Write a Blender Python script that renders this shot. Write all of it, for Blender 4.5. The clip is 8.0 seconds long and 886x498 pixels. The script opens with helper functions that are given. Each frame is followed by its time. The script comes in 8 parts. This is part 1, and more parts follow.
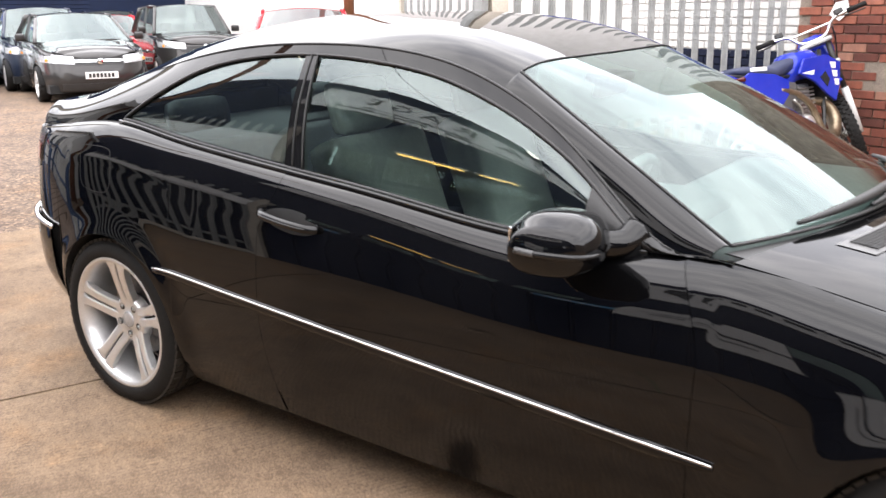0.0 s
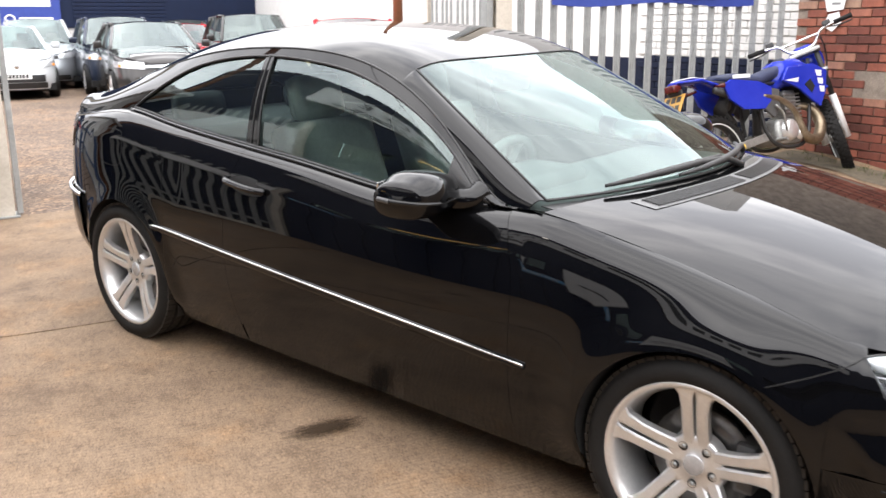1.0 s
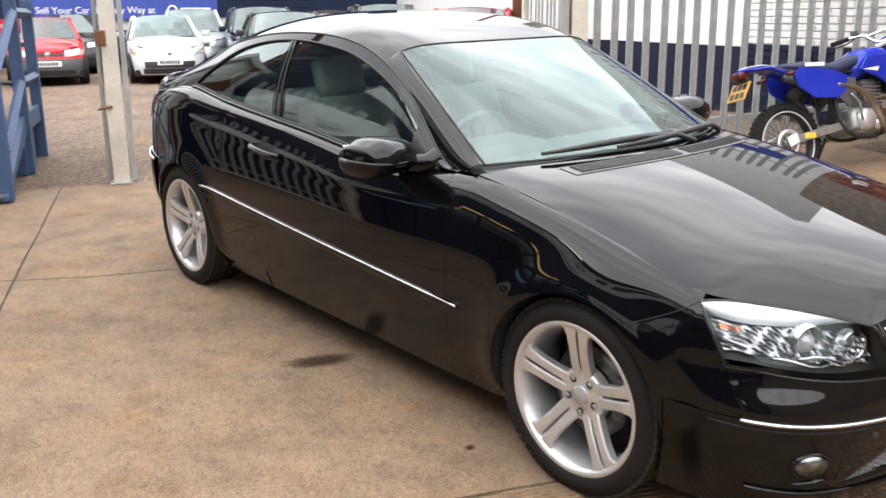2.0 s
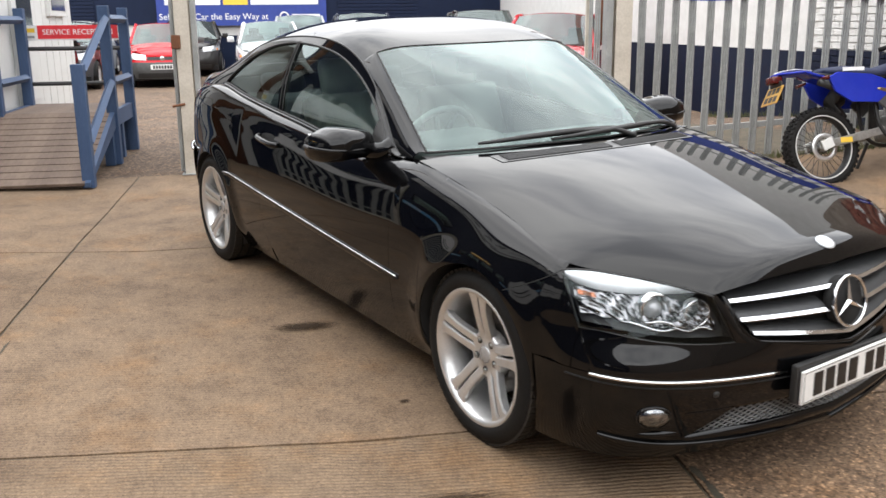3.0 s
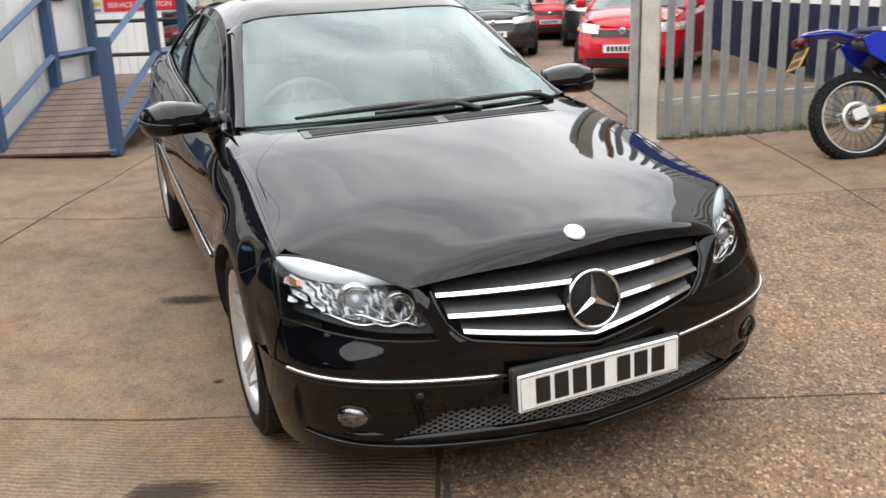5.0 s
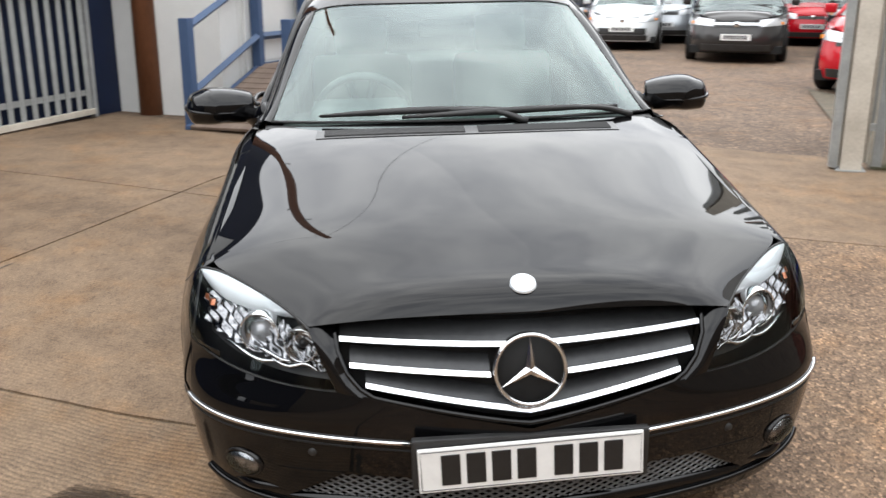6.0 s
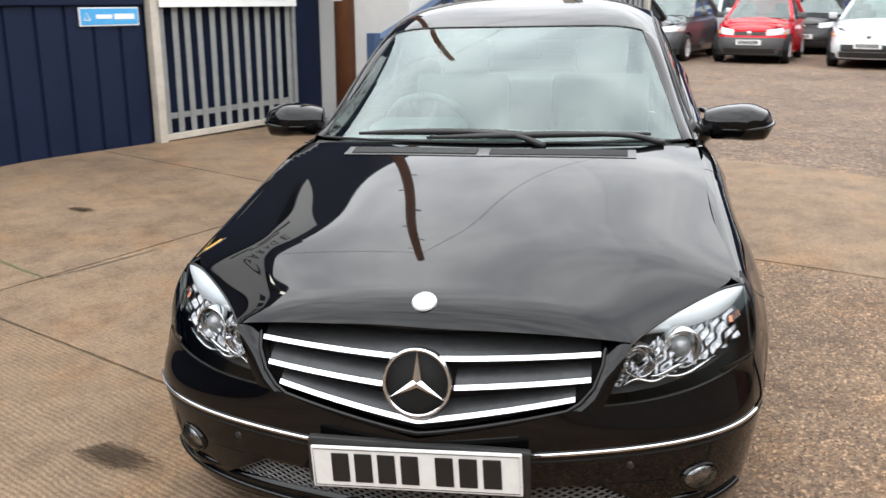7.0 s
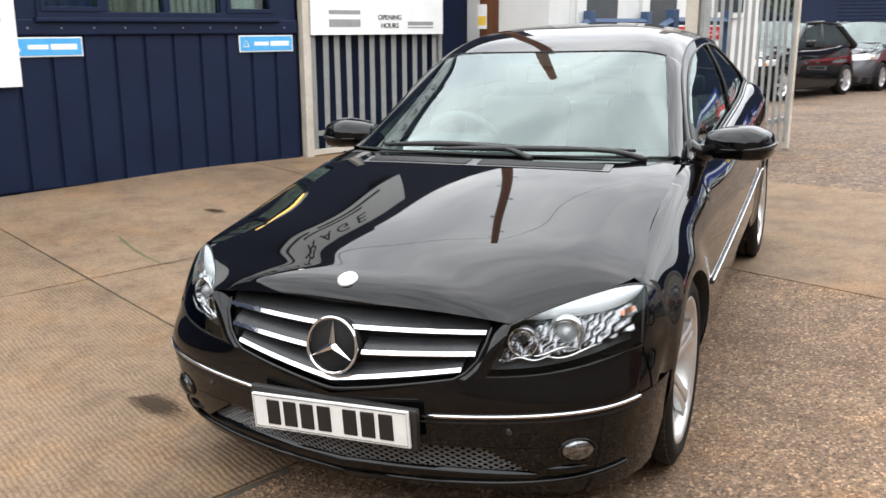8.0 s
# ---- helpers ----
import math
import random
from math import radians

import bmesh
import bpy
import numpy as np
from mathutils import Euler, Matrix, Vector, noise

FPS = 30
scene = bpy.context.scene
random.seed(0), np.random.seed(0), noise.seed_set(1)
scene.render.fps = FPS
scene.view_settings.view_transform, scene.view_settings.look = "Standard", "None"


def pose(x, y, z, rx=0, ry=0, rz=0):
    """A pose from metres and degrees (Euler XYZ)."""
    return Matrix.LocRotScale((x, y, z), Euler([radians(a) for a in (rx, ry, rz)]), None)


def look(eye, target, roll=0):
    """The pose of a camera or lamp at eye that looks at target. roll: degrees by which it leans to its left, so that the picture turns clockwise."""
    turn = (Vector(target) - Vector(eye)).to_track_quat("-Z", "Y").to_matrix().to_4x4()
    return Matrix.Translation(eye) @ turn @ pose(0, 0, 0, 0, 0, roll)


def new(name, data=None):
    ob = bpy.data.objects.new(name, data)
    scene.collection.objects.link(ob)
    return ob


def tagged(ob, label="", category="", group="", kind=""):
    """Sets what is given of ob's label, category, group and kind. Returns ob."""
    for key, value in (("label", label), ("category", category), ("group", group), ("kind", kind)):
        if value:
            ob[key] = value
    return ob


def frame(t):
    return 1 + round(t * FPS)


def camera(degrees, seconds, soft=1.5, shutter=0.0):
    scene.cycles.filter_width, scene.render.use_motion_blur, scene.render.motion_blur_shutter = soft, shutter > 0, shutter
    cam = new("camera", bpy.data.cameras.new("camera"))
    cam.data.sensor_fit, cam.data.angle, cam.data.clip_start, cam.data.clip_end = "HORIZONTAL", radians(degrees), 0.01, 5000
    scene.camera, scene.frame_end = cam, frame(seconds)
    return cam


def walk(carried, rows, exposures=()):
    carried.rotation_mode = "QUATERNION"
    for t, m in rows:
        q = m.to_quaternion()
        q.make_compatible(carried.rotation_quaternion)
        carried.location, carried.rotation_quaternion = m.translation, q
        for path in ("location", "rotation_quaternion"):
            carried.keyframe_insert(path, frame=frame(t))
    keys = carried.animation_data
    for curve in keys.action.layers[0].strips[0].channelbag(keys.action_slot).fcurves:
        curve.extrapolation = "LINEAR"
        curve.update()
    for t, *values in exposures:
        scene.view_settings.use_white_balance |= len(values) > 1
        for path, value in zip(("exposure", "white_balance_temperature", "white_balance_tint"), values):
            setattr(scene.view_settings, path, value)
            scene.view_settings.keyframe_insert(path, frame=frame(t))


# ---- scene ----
import functools

cam = camera(52.6, 8.0, shutter=0.35)
PATH = [
    (0, (1.419, -2.679, 1.399), (0.29, -1.106, 0.897), -0.6),
    (0.5, (1.845, -2.892, 1.404), (0.67, -1.347, 0.924), -0.71),
    (1, (2.278, -2.91, 1.396), (1.02, -1.432, 0.915), -0.41),
    (1.5, (2.689, -2.919, 1.382), (1.302, -1.563, 0.895), -0.18),
    (1.7, (2.836, -2.871, 1.385), (1.41, -1.557, 0.895), -0.33),
    (2.8, (3.646, -2.557, 1.367), (2.025, -1.499, 0.865), -0.6),
    (3, (3.78, -2.505, 1.373), (2.14, -1.469, 0.887), -0.57),
    (3.5, (4.102, -2.288, 1.376), (2.404, -1.351, 0.89), -0.37),
    (4, (4.223, -2.016, 1.378), (2.478, -1.179, 0.872), -1.93),
    (4.5, (4.233, -1.702, 1.359), (2.506, -0.84, 0.838), -2.31),
    (4.7, (4.257, -1.524, 1.361), (2.513, -0.706, 0.825), -2.34),
    (6, (4.024, -0.372, 1.342), (2.111, -0.2, 0.785), 0.11),
    (6.5, (4.01, 0.067, 1.371), (2.098, -0.062, 0.799), 0.13),
    (7, (4.11, 0.421, 1.399), (2.218, 0.054, 0.863), 0.07),
    (7.5, (4.133, 0.867, 1.395), (2.298, 0.253, 0.888), 0.58),
    (8, (4.262, 1.251, 1.397), (2.488, 0.46, 0.918), -0.16),
]
walk(cam, [(t, look(eye, target, roll)) for t, eye, target, roll in PATH], [(0.0, 0.47, 6650, 15), (1.0, 0.31, 6630, 13.5), (1.7, 0.20, 6600, 12), (2.8, -0.22, 6600, 11), (4.7, -0.28, 6580, 10.3), (6.0, -0.31, 6500, 10), (7.0, -0.22, 6500, 10), (8.0, -0.14, 6500, 10)])

# ---- daylight: bright overcast ----
world = bpy.data.worlds.new("overcast_sky")
scene.world = world
world.use_nodes = True
wn, wl = world.node_tree.nodes, world.node_tree.links
wn.clear()
w_out = wn.new("ShaderNodeOutputWorld")
w_bg = wn.new("ShaderNodeBackground")
w_sky = wn.new("ShaderNodeTexSky")
w_sky.sky_type, w_sky.sun_disc = "NISHITA", False
SUN_EL, SUN_ROT = radians(48), radians(200)
w_sky.sun_elevation, w_sky.sun_rotation = SUN_EL, SUN_ROT
w_co = wn.new("ShaderNodeTexCoord")
w_map = wn.new("ShaderNodeMapping")
w_map.inputs["Scale"].default_value = (1.0, 1.0, 2.6)
w_n1 = wn.new("ShaderNodeTexNoise")
w_n1.inputs["Scale"].default_value, w_n1.inputs["Detail"].default_value, w_n1.inputs["Roughness"].default_value = 3.2, 7.0, 0.55
w_ramp = wn.new("ShaderNodeValToRGB")
w_ramp.color_ramp.elements[0].position, w_ramp.color_ramp.elements[0].color = 0.36, (10.6, 11.0, 11.7, 1)
w_ramp.color_ramp.elements[1].position, w_ramp.color_ramp.elements[1].color = 0.66, (18.6, 18.9, 19.0, 1)
w_mix = wn.new("ShaderNodeMixRGB")
w_mix.inputs[0].default_value = 0.88
wl.new(w_co.outputs["Generated"], w_map.inputs["Vector"])
wl.new(w_map.outputs[0], w_n1.inputs["Vector"])
wl.new(w_n1.outputs["Fac"], w_ramp.inputs[0])
w_sep = wn.new("ShaderNodeSeparateXYZ")
w_grad = wn.new("ShaderNodeMapRange")
w_grad.inputs["To Min"].default_value, w_grad.inputs["To Max"].default_value = 0.55, 2.0
w_grad.inputs["From Max"].default_value = 0.38
w_mul = wn.new("ShaderNodeMixRGB")
w_mul.blend_type, w_mul.inputs[0].default_value = "MULTIPLY", 1.0
wl.new(w_co.outputs["Generated"], w_sep.inputs[0])
wl.new(w_sep.outputs["Z"], w_grad.inputs["Value"])
wl.new(w_ramp.outputs[0], w_mul.inputs[1])
wl.new(w_grad.outputs[0], w_mul.inputs[2])
wl.new(w_sky.outputs[0], w_mix.inputs[1])
wl.new(w_mul.outputs[0], w_mix.inputs[2])
wl.new(w_mix.outputs[0], w_bg.inputs[0])
w_bg.inputs[1].default_value = 0.15
wl.new(w_bg.outputs[0], w_out.inputs[0])

sun = new("sun", bpy.data.lights.new("sun", "SUN"))
sun.data.energy, sun.data.angle, sun.data.color = 0.85, radians(110), (1.0, 0.96, 0.9)
sun.matrix_world = look((6 * math.sin(SUN_ROT), 6 * math.cos(SUN_ROT), 7), (0, 0, 0))

# ---- materials ----
def shader(name):
    m = bpy.data.materials.new(name)
    m.use_nodes = True
    return m, m.node_tree.nodes, m.node_tree.links, m.node_tree.nodes["Principled BSDF"]


def noise_node(nodes, links, scale, detail=6.0, rough=0.6, stretch=None):
    tc = nodes.new("ShaderNodeTexCoord")
    n = nodes.new("ShaderNodeTexNoise")
    n.inputs["Scale"].default_value, n.inputs["Detail"].default_value, n.inputs["Roughness"].default_value = scale, detail, rough
    if stretch:
        mp = nodes.new("ShaderNodeMapping")
        mp.inputs["Scale"].default_value = stretch
        links.new(tc.outputs["Object"], mp.inputs["Vector"])
        links.new(mp.outputs[0], n.inputs["Vector"])
    else:
        links.new(tc.outputs["Object"], n.inputs["Vector"])
    return n


def ramp_node(nodes, links, fac, stops):
    r = nodes.new("ShaderNodeValToRGB")
    e = r.color_ramp.elements
    while len(e) < len(stops):
        e.new(0.5)
    for k, (p, c) in enumerate(stops):
        e[k].position, e[k].color = p, (*c, 1)
    links.new(fac, r.inputs[0])
    return r


def bump_node(nodes, links, height, bsdf, strength=0.3, distance=0.01):
    b = nodes.new("ShaderNodeBump")
    b.inputs["Strength"].default_value, b.inputs["Distance"].default_value = strength, distance
    links.new(height, b.inputs["Height"])
    links.new(b.outputs[0], bsdf.inputs["Normal"])
    return b


def worn(name, dark, light, scale=6.0, rough=(0.5, 0.7), metal=0.0, bump=0.15, fine=60.0, coat=0.0, spec=0.5, stretch=None):
    """A surface with colour varied at two scales, roughness variation and fine relief."""
    m, nodes, links, b = shader(name)
    n1 = noise_node(nodes, links, scale, stretch=stretch)
    n2 = noise_node(nodes, links, fine, 4.0, stretch=stretch)
    mx = nodes.new("ShaderNodeMath")
    mx.operation = "MULTIPLY_ADD"
    mx.inputs[1].default_value = 0.35
    links.new(n2.outputs["Fac"], mx.inputs[0])
    sc = nodes.new("ShaderNodeMath")
    sc.operation = "MULTIPLY"
    sc.inputs[1].default_value = 0.65
    links.new(n1.outputs["Fac"], sc.inputs[0])
    links.new(sc.outputs[0], mx.inputs[2])
    r = ramp_node(nodes, links, mx.outputs[0], [(0.32, dark), (0.68, light)])
    links.new(r.outputs[0], b.inputs["Base Color"])
    rr = nodes.new("ShaderNodeMapRange")
    rr.inputs["To Min"].default_value, rr.inputs["To Max"].default_value = rough
    links.new(n1.outputs["Fac"], rr.inputs["Value"])
    links.new(rr.outputs[0], b.inputs["Roughness"])
    b.inputs["Metallic"].default_value = metal
    b.inputs["Coat Weight"].default_value = coat
    b.inputs["Coat Roughness"].default_value = 0.04
    b.inputs["Specular IOR Level"].default_value = spec
    if bump:
        bump_node(nodes, links, n2.outputs["Fac"], b, bump, 0.004)
    return m


def glass(name, tint, gloss_ior=1.5, dust_haze=0.0):
    """Thin glazing: see-through tint with a real Fresnel reflection on top, and a mottled pale film that paints in
    milky sky haze.
    """
    m, nodes, links, b = shader(name)
    out = nodes["Material Output"]
    tr = nodes.new("ShaderNodeBsdfTransparent")
    tr.inputs[0].default_value = (*tint, 1)
    gl = nodes.new("ShaderNodeBsdfGlossy")
    gl.inputs["Roughness"].default_value = 0.015
    gl.inputs[0].default_value = (0.85, 0.97, 0.96, 1)
    fr = nodes.new("ShaderNodeFresnel")
    fr.inputs[0].default_value = gloss_ior
    mx = nodes.new("ShaderNodeMixShader")
    links.new(fr.outputs[0], mx.inputs[0])
    links.new(tr.outputs[0], mx.inputs[1])
    links.new(gl.outputs[0], mx.inputs[2])
    last = mx
    if dust_haze:
        # pale diffuse film: milky sky haze on the glass put into colour
        df = nodes.new("ShaderNodeBsdfDiffuse")
        df.inputs[0].default_value = (0.55, 0.62, 0.6, 1)
        n = noise_node(nodes, links, 9.0)
        mr = nodes.new("ShaderNodeMapRange")
        mr.inputs["To Min"].default_value, mr.inputs["To Max"].default_value = dust_haze * 0.4, dust_haze * 1.6
        links.new(n.outputs["Fac"], mr.inputs["Value"])
        m2 = nodes.new("ShaderNodeMixShader")
        links.new(mr.outputs[0], m2.inputs[0])
        links.new(mx.outputs[0], m2.inputs[1])
        links.new(df.outputs[0], m2.inputs[2])
        last = m2
    links.new(last.outputs[0], out.inputs["Surface"])
    nodes.remove(b)
    return m


def paint(name, col, flake=0.0, rough=0.25, dirt=0.03):
    """Car paint: colour coat under clear lacquer, with faint dust on it."""
    m, nodes, links, b = shader(name)
    n = noise_node(nodes, links, 4.0)
    lo = tuple(c * (1 - dirt) for c in col)
    hi = tuple(min(1, c + dirt * 0.06) for c in col)
    r = ramp_node(nodes, links, n.outputs["Fac"], [(0.35, lo), (0.75, hi)])
    links.new(r.outputs[0], b.inputs["Base Color"])
    b.inputs["Metallic"].default_value = flake
    b.inputs["Roughness"].default_value = rough
    b.inputs["Coat Weight"].default_value = 1.0
    b.inputs["Specular IOR Level"].default_value = 0.0
    b.inputs["Coat IOR"].default_value = 1.40
    nr = noise_node(nodes, links, 30.0, 3.0)
    mr = nodes.new("ShaderNodeMapRange")
    mr.inputs["To Min"].default_value, mr.inputs["To Max"].default_value = 0.008, 0.04
    links.new(nr.outputs["Fac"], mr.inputs["Value"])
    links.new(mr.outputs[0], b.inputs["Coat Roughness"])
    return m


def glow(name, col, power):
    m, nodes, links, b = shader(name)
    b.inputs["Emission Color"].default_value = (*col, 1)
    b.inputs["Emission Strength"].default_value = power
    b.inputs["Base Color"].default_value = (*col, 1)
    return m


M_BLACK = paint("black_car_paint", (0.0016, 0.0016, 0.0019), 0.0, 0.3)
M_GLOSSBLACK = paint("gloss_black_trim", (0.008, 0.008, 0.008), 0.0, 0.2)
M_CHROME = worn("chrome", (0.72, 0.73, 0.74), (0.85, 0.86, 0.87), 12, (0.05, 0.12), 1.0, 0.0)
M_SILVER = worn("silver_alloy", (0.62, 0.62, 0.62), (0.76, 0.76, 0.75), 14, (0.28, 0.4), 0.75, 0.05, 120)
M_GRILLEGREY = worn("grille_grey", (0.035, 0.036, 0.038), (0.06, 0.062, 0.064), 10, (0.38, 0.5), 0.5, 0.0)
M_RUBBER = worn("tyre_rubber", (0.005, 0.005, 0.005), (0.014, 0.013, 0.012), 9, (0.6, 0.85), 0, 0.3, 90, spec=0.25)
M_PLASTIC = worn("black_plastic", (0.012, 0.012, 0.012), (0.026, 0.026, 0.026), 12, (0.4, 0.6), 0, 0.1, 160)
# near-black: shade of gaps and recesses put into colour, also for dark parts
M_DARK = worn("black_recess_shade", (0.004, 0.004, 0.004), (0.008, 0.008, 0.008), 8, (0.8, 0.9), 0, 0.0)
M_GLASS = glass("windscreen_glass", (0.78, 0.93, 0.89), 1.86)
M_SIDEGLASS = glass("side_glass", (0.66, 0.78, 0.75), 1.85, 0.003)
M_LENS = glass("clear_lens", (0.93, 0.94, 0.95), 1.32)
M_REFLECTOR = worn("lamp_reflector", (0.75, 0.75, 0.76), (0.9, 0.9, 0.9), 30, (0.08, 0.2), 1.0, 0.0)
M_PAN = worn("grey_reflector_pan", (0.06, 0.06, 0.065), (0.46, 0.46, 0.47), 34, (0.14, 0.3), 1.0, 0.0)
M_LAMPWHITE = worn("lamp_brow", (0.66, 0.68, 0.69), (0.76, 0.77, 0.78), 20, (0.2, 0.3), 0.1, 0.0)
M_LENSGREY = worn("grey_lens", (0.30, 0.30, 0.31), (0.5, 0.5, 0.5), 20, (0.08, 0.15), 0.3, 0.0)
M_AMBER = worn("amber_lens", (0.75, 0.22, 0.02), (0.9, 0.33, 0.05), 30, (0.1, 0.2), 0, 0.0)
M_AMBERSOFT = worn("amber_reflector", (0.30, 0.08, 0.03), (0.52, 0.22, 0.12), 60, (0.1, 0.25), 0.6, 0.0)
M_REDLENS = worn("red_lens", (0.30, 0.008, 0.008), (0.45, 0.02, 0.015), 30, (0.08, 0.15), 0, 0.0, coat=1.0)
M_DARKRED = worn("dark_red_lens", (0.05, 0.004, 0.004), (0.10, 0.008, 0.008), 30, (0.1, 0.2), 0, 0.0)
M_SEAT = worn("grey_seat_leather", (0.36, 0.37, 0.34), (0.50, 0.51, 0.47), 8, (0.4, 0.6), 0, 0.25, 70)
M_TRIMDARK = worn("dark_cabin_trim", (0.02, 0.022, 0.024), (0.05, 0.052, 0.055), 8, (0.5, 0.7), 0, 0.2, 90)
M_DASH = worn("grey_dashboard", (0.10, 0.11, 0.11), (0.17, 0.18, 0.175), 8, (0.5, 0.7), 0, 0.2, 120)
M_PLATEWHITE = worn("plate_white", (0.74, 0.74, 0.72), (0.84, 0.84, 0.82), 20, (0.3, 0.45), 0, 0.0)
M_PLATEYELLOW = worn("plate_yellow", (0.34, 0.18, 0.03), (0.46, 0.26, 0.05), 20, (0.35, 0.5), 0, 0.0)
M_INK = worn("plate_black", (0.008, 0.008, 0.008), (0.016, 0.016, 0.016), 20, (0.4, 0.5), 0, 0.0)
M_BADGE = worn("badge_enamel", (0.62, 0.66, 0.70), (0.75, 0.78, 0.8), 30, (0.15, 0.25), 0.4, 0.0)


def concrete(name, dark, light, ribs=0.0, pebbles=0.0):
    """Yard concrete: stains, sandy dust, brushed ribs or exposed stones."""
    m, nodes, links, b = shader(name)
    big = noise_node(nodes, links, 0.55, 8.0, 0.62)
    mid = noise_node(nodes, links, 5.0, 8.0, 0.65)
    fine = noise_node(nodes, links, 140.0, 3.0)
    r1 = ramp_node(nodes, links, big.outputs["Fac"], [(0.30, dark), (0.52, light), (0.78, tuple(c * 1.12 for c in light))])
    r2 = ramp_node(nodes, links, mid.outputs["Fac"], [(0.28, (0.66, 0.64, 0.62)), (0.55, (1, 1, 1)), (0.8, (1.08, 1.06, 1.03))])
    r3 = ramp_node(nodes, links, fine.outputs["Fac"], [(0.30, (0.60, 0.58, 0.56)), (0.52, (1.0, 1.0, 1.0)), (0.70, (1.40, 1.38, 1.35))])
    grit = noise_node(nodes, links, 36.0, 6.0, 0.75)
    r4 = ramp_node(nodes, links, grit.outputs["Fac"], [(0.30, (0.62, 0.60, 0.58)), (0.50, (1.0, 1.0, 1.0)), (0.74, (1.2, 1.19, 1.17))])
    mu = nodes.new("ShaderNodeMixRGB")
    mu.blend_type, mu.inputs[0].default_value = "MULTIPLY", 1.0
    links.new(r1.outputs[0], mu.inputs[1])
    links.new(r2.outputs[0], mu.inputs[2])
    sand = noise_node(nodes, links, 1.7, 6.0, 0.7)
    r5 = ramp_node(nodes, links, sand.outputs["Fac"], [(0.36, (0.90, 0.91, 0.94)), (0.52, (1.0, 1.0, 1.0)), (0.68, (1.16, 1.03, 0.86))])
    ms = nodes.new("ShaderNodeMixRGB")
    ms.blend_type, ms.inputs[0].default_value = "MULTIPLY", 1.0
    links.new(mu.outputs[0], ms.inputs[1])
    links.new(r5.outputs[0], ms.inputs[2])
    mv = nodes.new("ShaderNodeMixRGB")
    mv.blend_type, mv.inputs[0].default_value = "MULTIPLY", 1.0
    links.new(ms.outputs[0], mv.inputs[1])
    links.new(r3.outputs[0], mv.inputs[2])
    mg = nodes.new("ShaderNodeMixRGB")
    mg.blend_type, mg.inputs[0].default_value = "MULTIPLY", 0.85
    links.new(mv.outputs[0], mg.inputs[1])
    links.new(r4.outputs[0], mg.inputs[2])
    col, height = mg.outputs[0], fine.outputs["Fac"]
    dist = 0.004
    if ribs:
        tc = nodes.new("ShaderNodeTexCoord")
        mp = nodes.new("ShaderNodeMapping")
        mp.inputs["Rotation"].default_value = (0, 0, 0.05)
        links.new(tc.outputs["Object"], mp.inputs["Vector"])
        wv = nodes.new("ShaderNodeTexWave")
        wv.inputs["Scale"].default_value, wv.inputs["Distortion"].default_value, wv.inputs["Detail"].default_value = 15.0, 7.0, 4.0
        wv.inputs["Detail Scale"].default_value = 0.35
        links.new(mp.outputs[0], wv.inputs["Vector"])
        ad = nodes.new("ShaderNodeMath")
        ad.operation, ad.inputs[1].default_value = "MULTIPLY_ADD", ribs * 1.2
        links.new(wv.outputs["Fac"], ad.inputs[0])
        links.new(fine.outputs["Fac"], ad.inputs[2])
        height = ad.outputs[0]
        rl = ramp_node(nodes, links, wv.outputs["Fac"], [(0.05, (1 - 0.36 * ribs, 1 - 0.37 * ribs, 1 - 0.38 * ribs)), (0.40, (1.0, 1.0, 1.0)), (0.70, (1.0, 1.0, 1.0)), (1.0, (1 + 0.16 * ribs, 1 + 0.16 * ribs, 1 + 0.16 * ribs))])
        patch = ramp_node(nodes, links, noise_node(nodes, links, 2.6, 5.0, 0.7).outputs["Fac"], [(0.38, (0.45, 0.45, 0.45) if ribs > 0.7 else (0.1, 0.1, 0.1)), (0.58, (1, 1, 1))])
        mk = nodes.new("ShaderNodeMixRGB")
        mk.blend_type = "MULTIPLY"
        links.new(patch.outputs[0], mk.inputs[0])
        links.new(col, mk.inputs[1])
        links.new(rl.outputs[0], mk.inputs[2])
        col = mk.outputs[0]
    if pebbles:
        tc = nodes.new("ShaderNodeTexCoord")
        vo = nodes.new("ShaderNodeTexVoronoi")
        vo.inputs["Scale"].default_value = pebbles
        links.new(tc.outputs["Object"], vo.inputs["Vector"])
        sr = nodes.new("ShaderNodeSeparateColor")
        links.new(vo.outputs["Color"], sr.inputs[0])
        hs = ramp_node(nodes, links, sr.outputs[0], [(0.0, (0.26, 0.24, 0.22)), (0.26, (0.82, 0.79, 0.76)), (0.66, (1.0, 0.98, 0.95)), (0.84, (1.25, 1.21, 1.16)), (1.0, (2.5, 2.4, 2.3))])
        mw = nodes.new("ShaderNodeMixRGB")
        mw.blend_type, mw.inputs[0].default_value = "MULTIPLY", 0.8
        links.new(col, mw.inputs[1])
        links.new(hs.outputs[0], mw.inputs[2])
        col, height, dist = mw.outputs[0], vo.outputs["Distance"], 0.008
    links.new(col, b.inputs["Base Color"])
    b.inputs["Roughness"].default_value = 0.82
    b.inputs["Specular IOR Level"].default_value = 0.35
    bump_node(nodes, links, height, b, 0.55, dist)
    return m


M_CONC = concrete("brushed_concrete", (0.146, 0.096, 0.058), (0.213, 0.147, 0.094), ribs=0.36)
M_CONC_RIB = concrete("ribbed_concrete", (0.141, 0.092, 0.057), (0.205, 0.142, 0.090), ribs=0.85)
M_CONC_AGG = concrete("exposed_aggregate_concrete", (0.132, 0.086, 0.056), (0.201, 0.138, 0.091), pebbles=95.0)
M_GRAVEL = concrete("gravel_yard", (0.102, 0.070, 0.048), (0.155, 0.109, 0.077), pebbles=45.0)
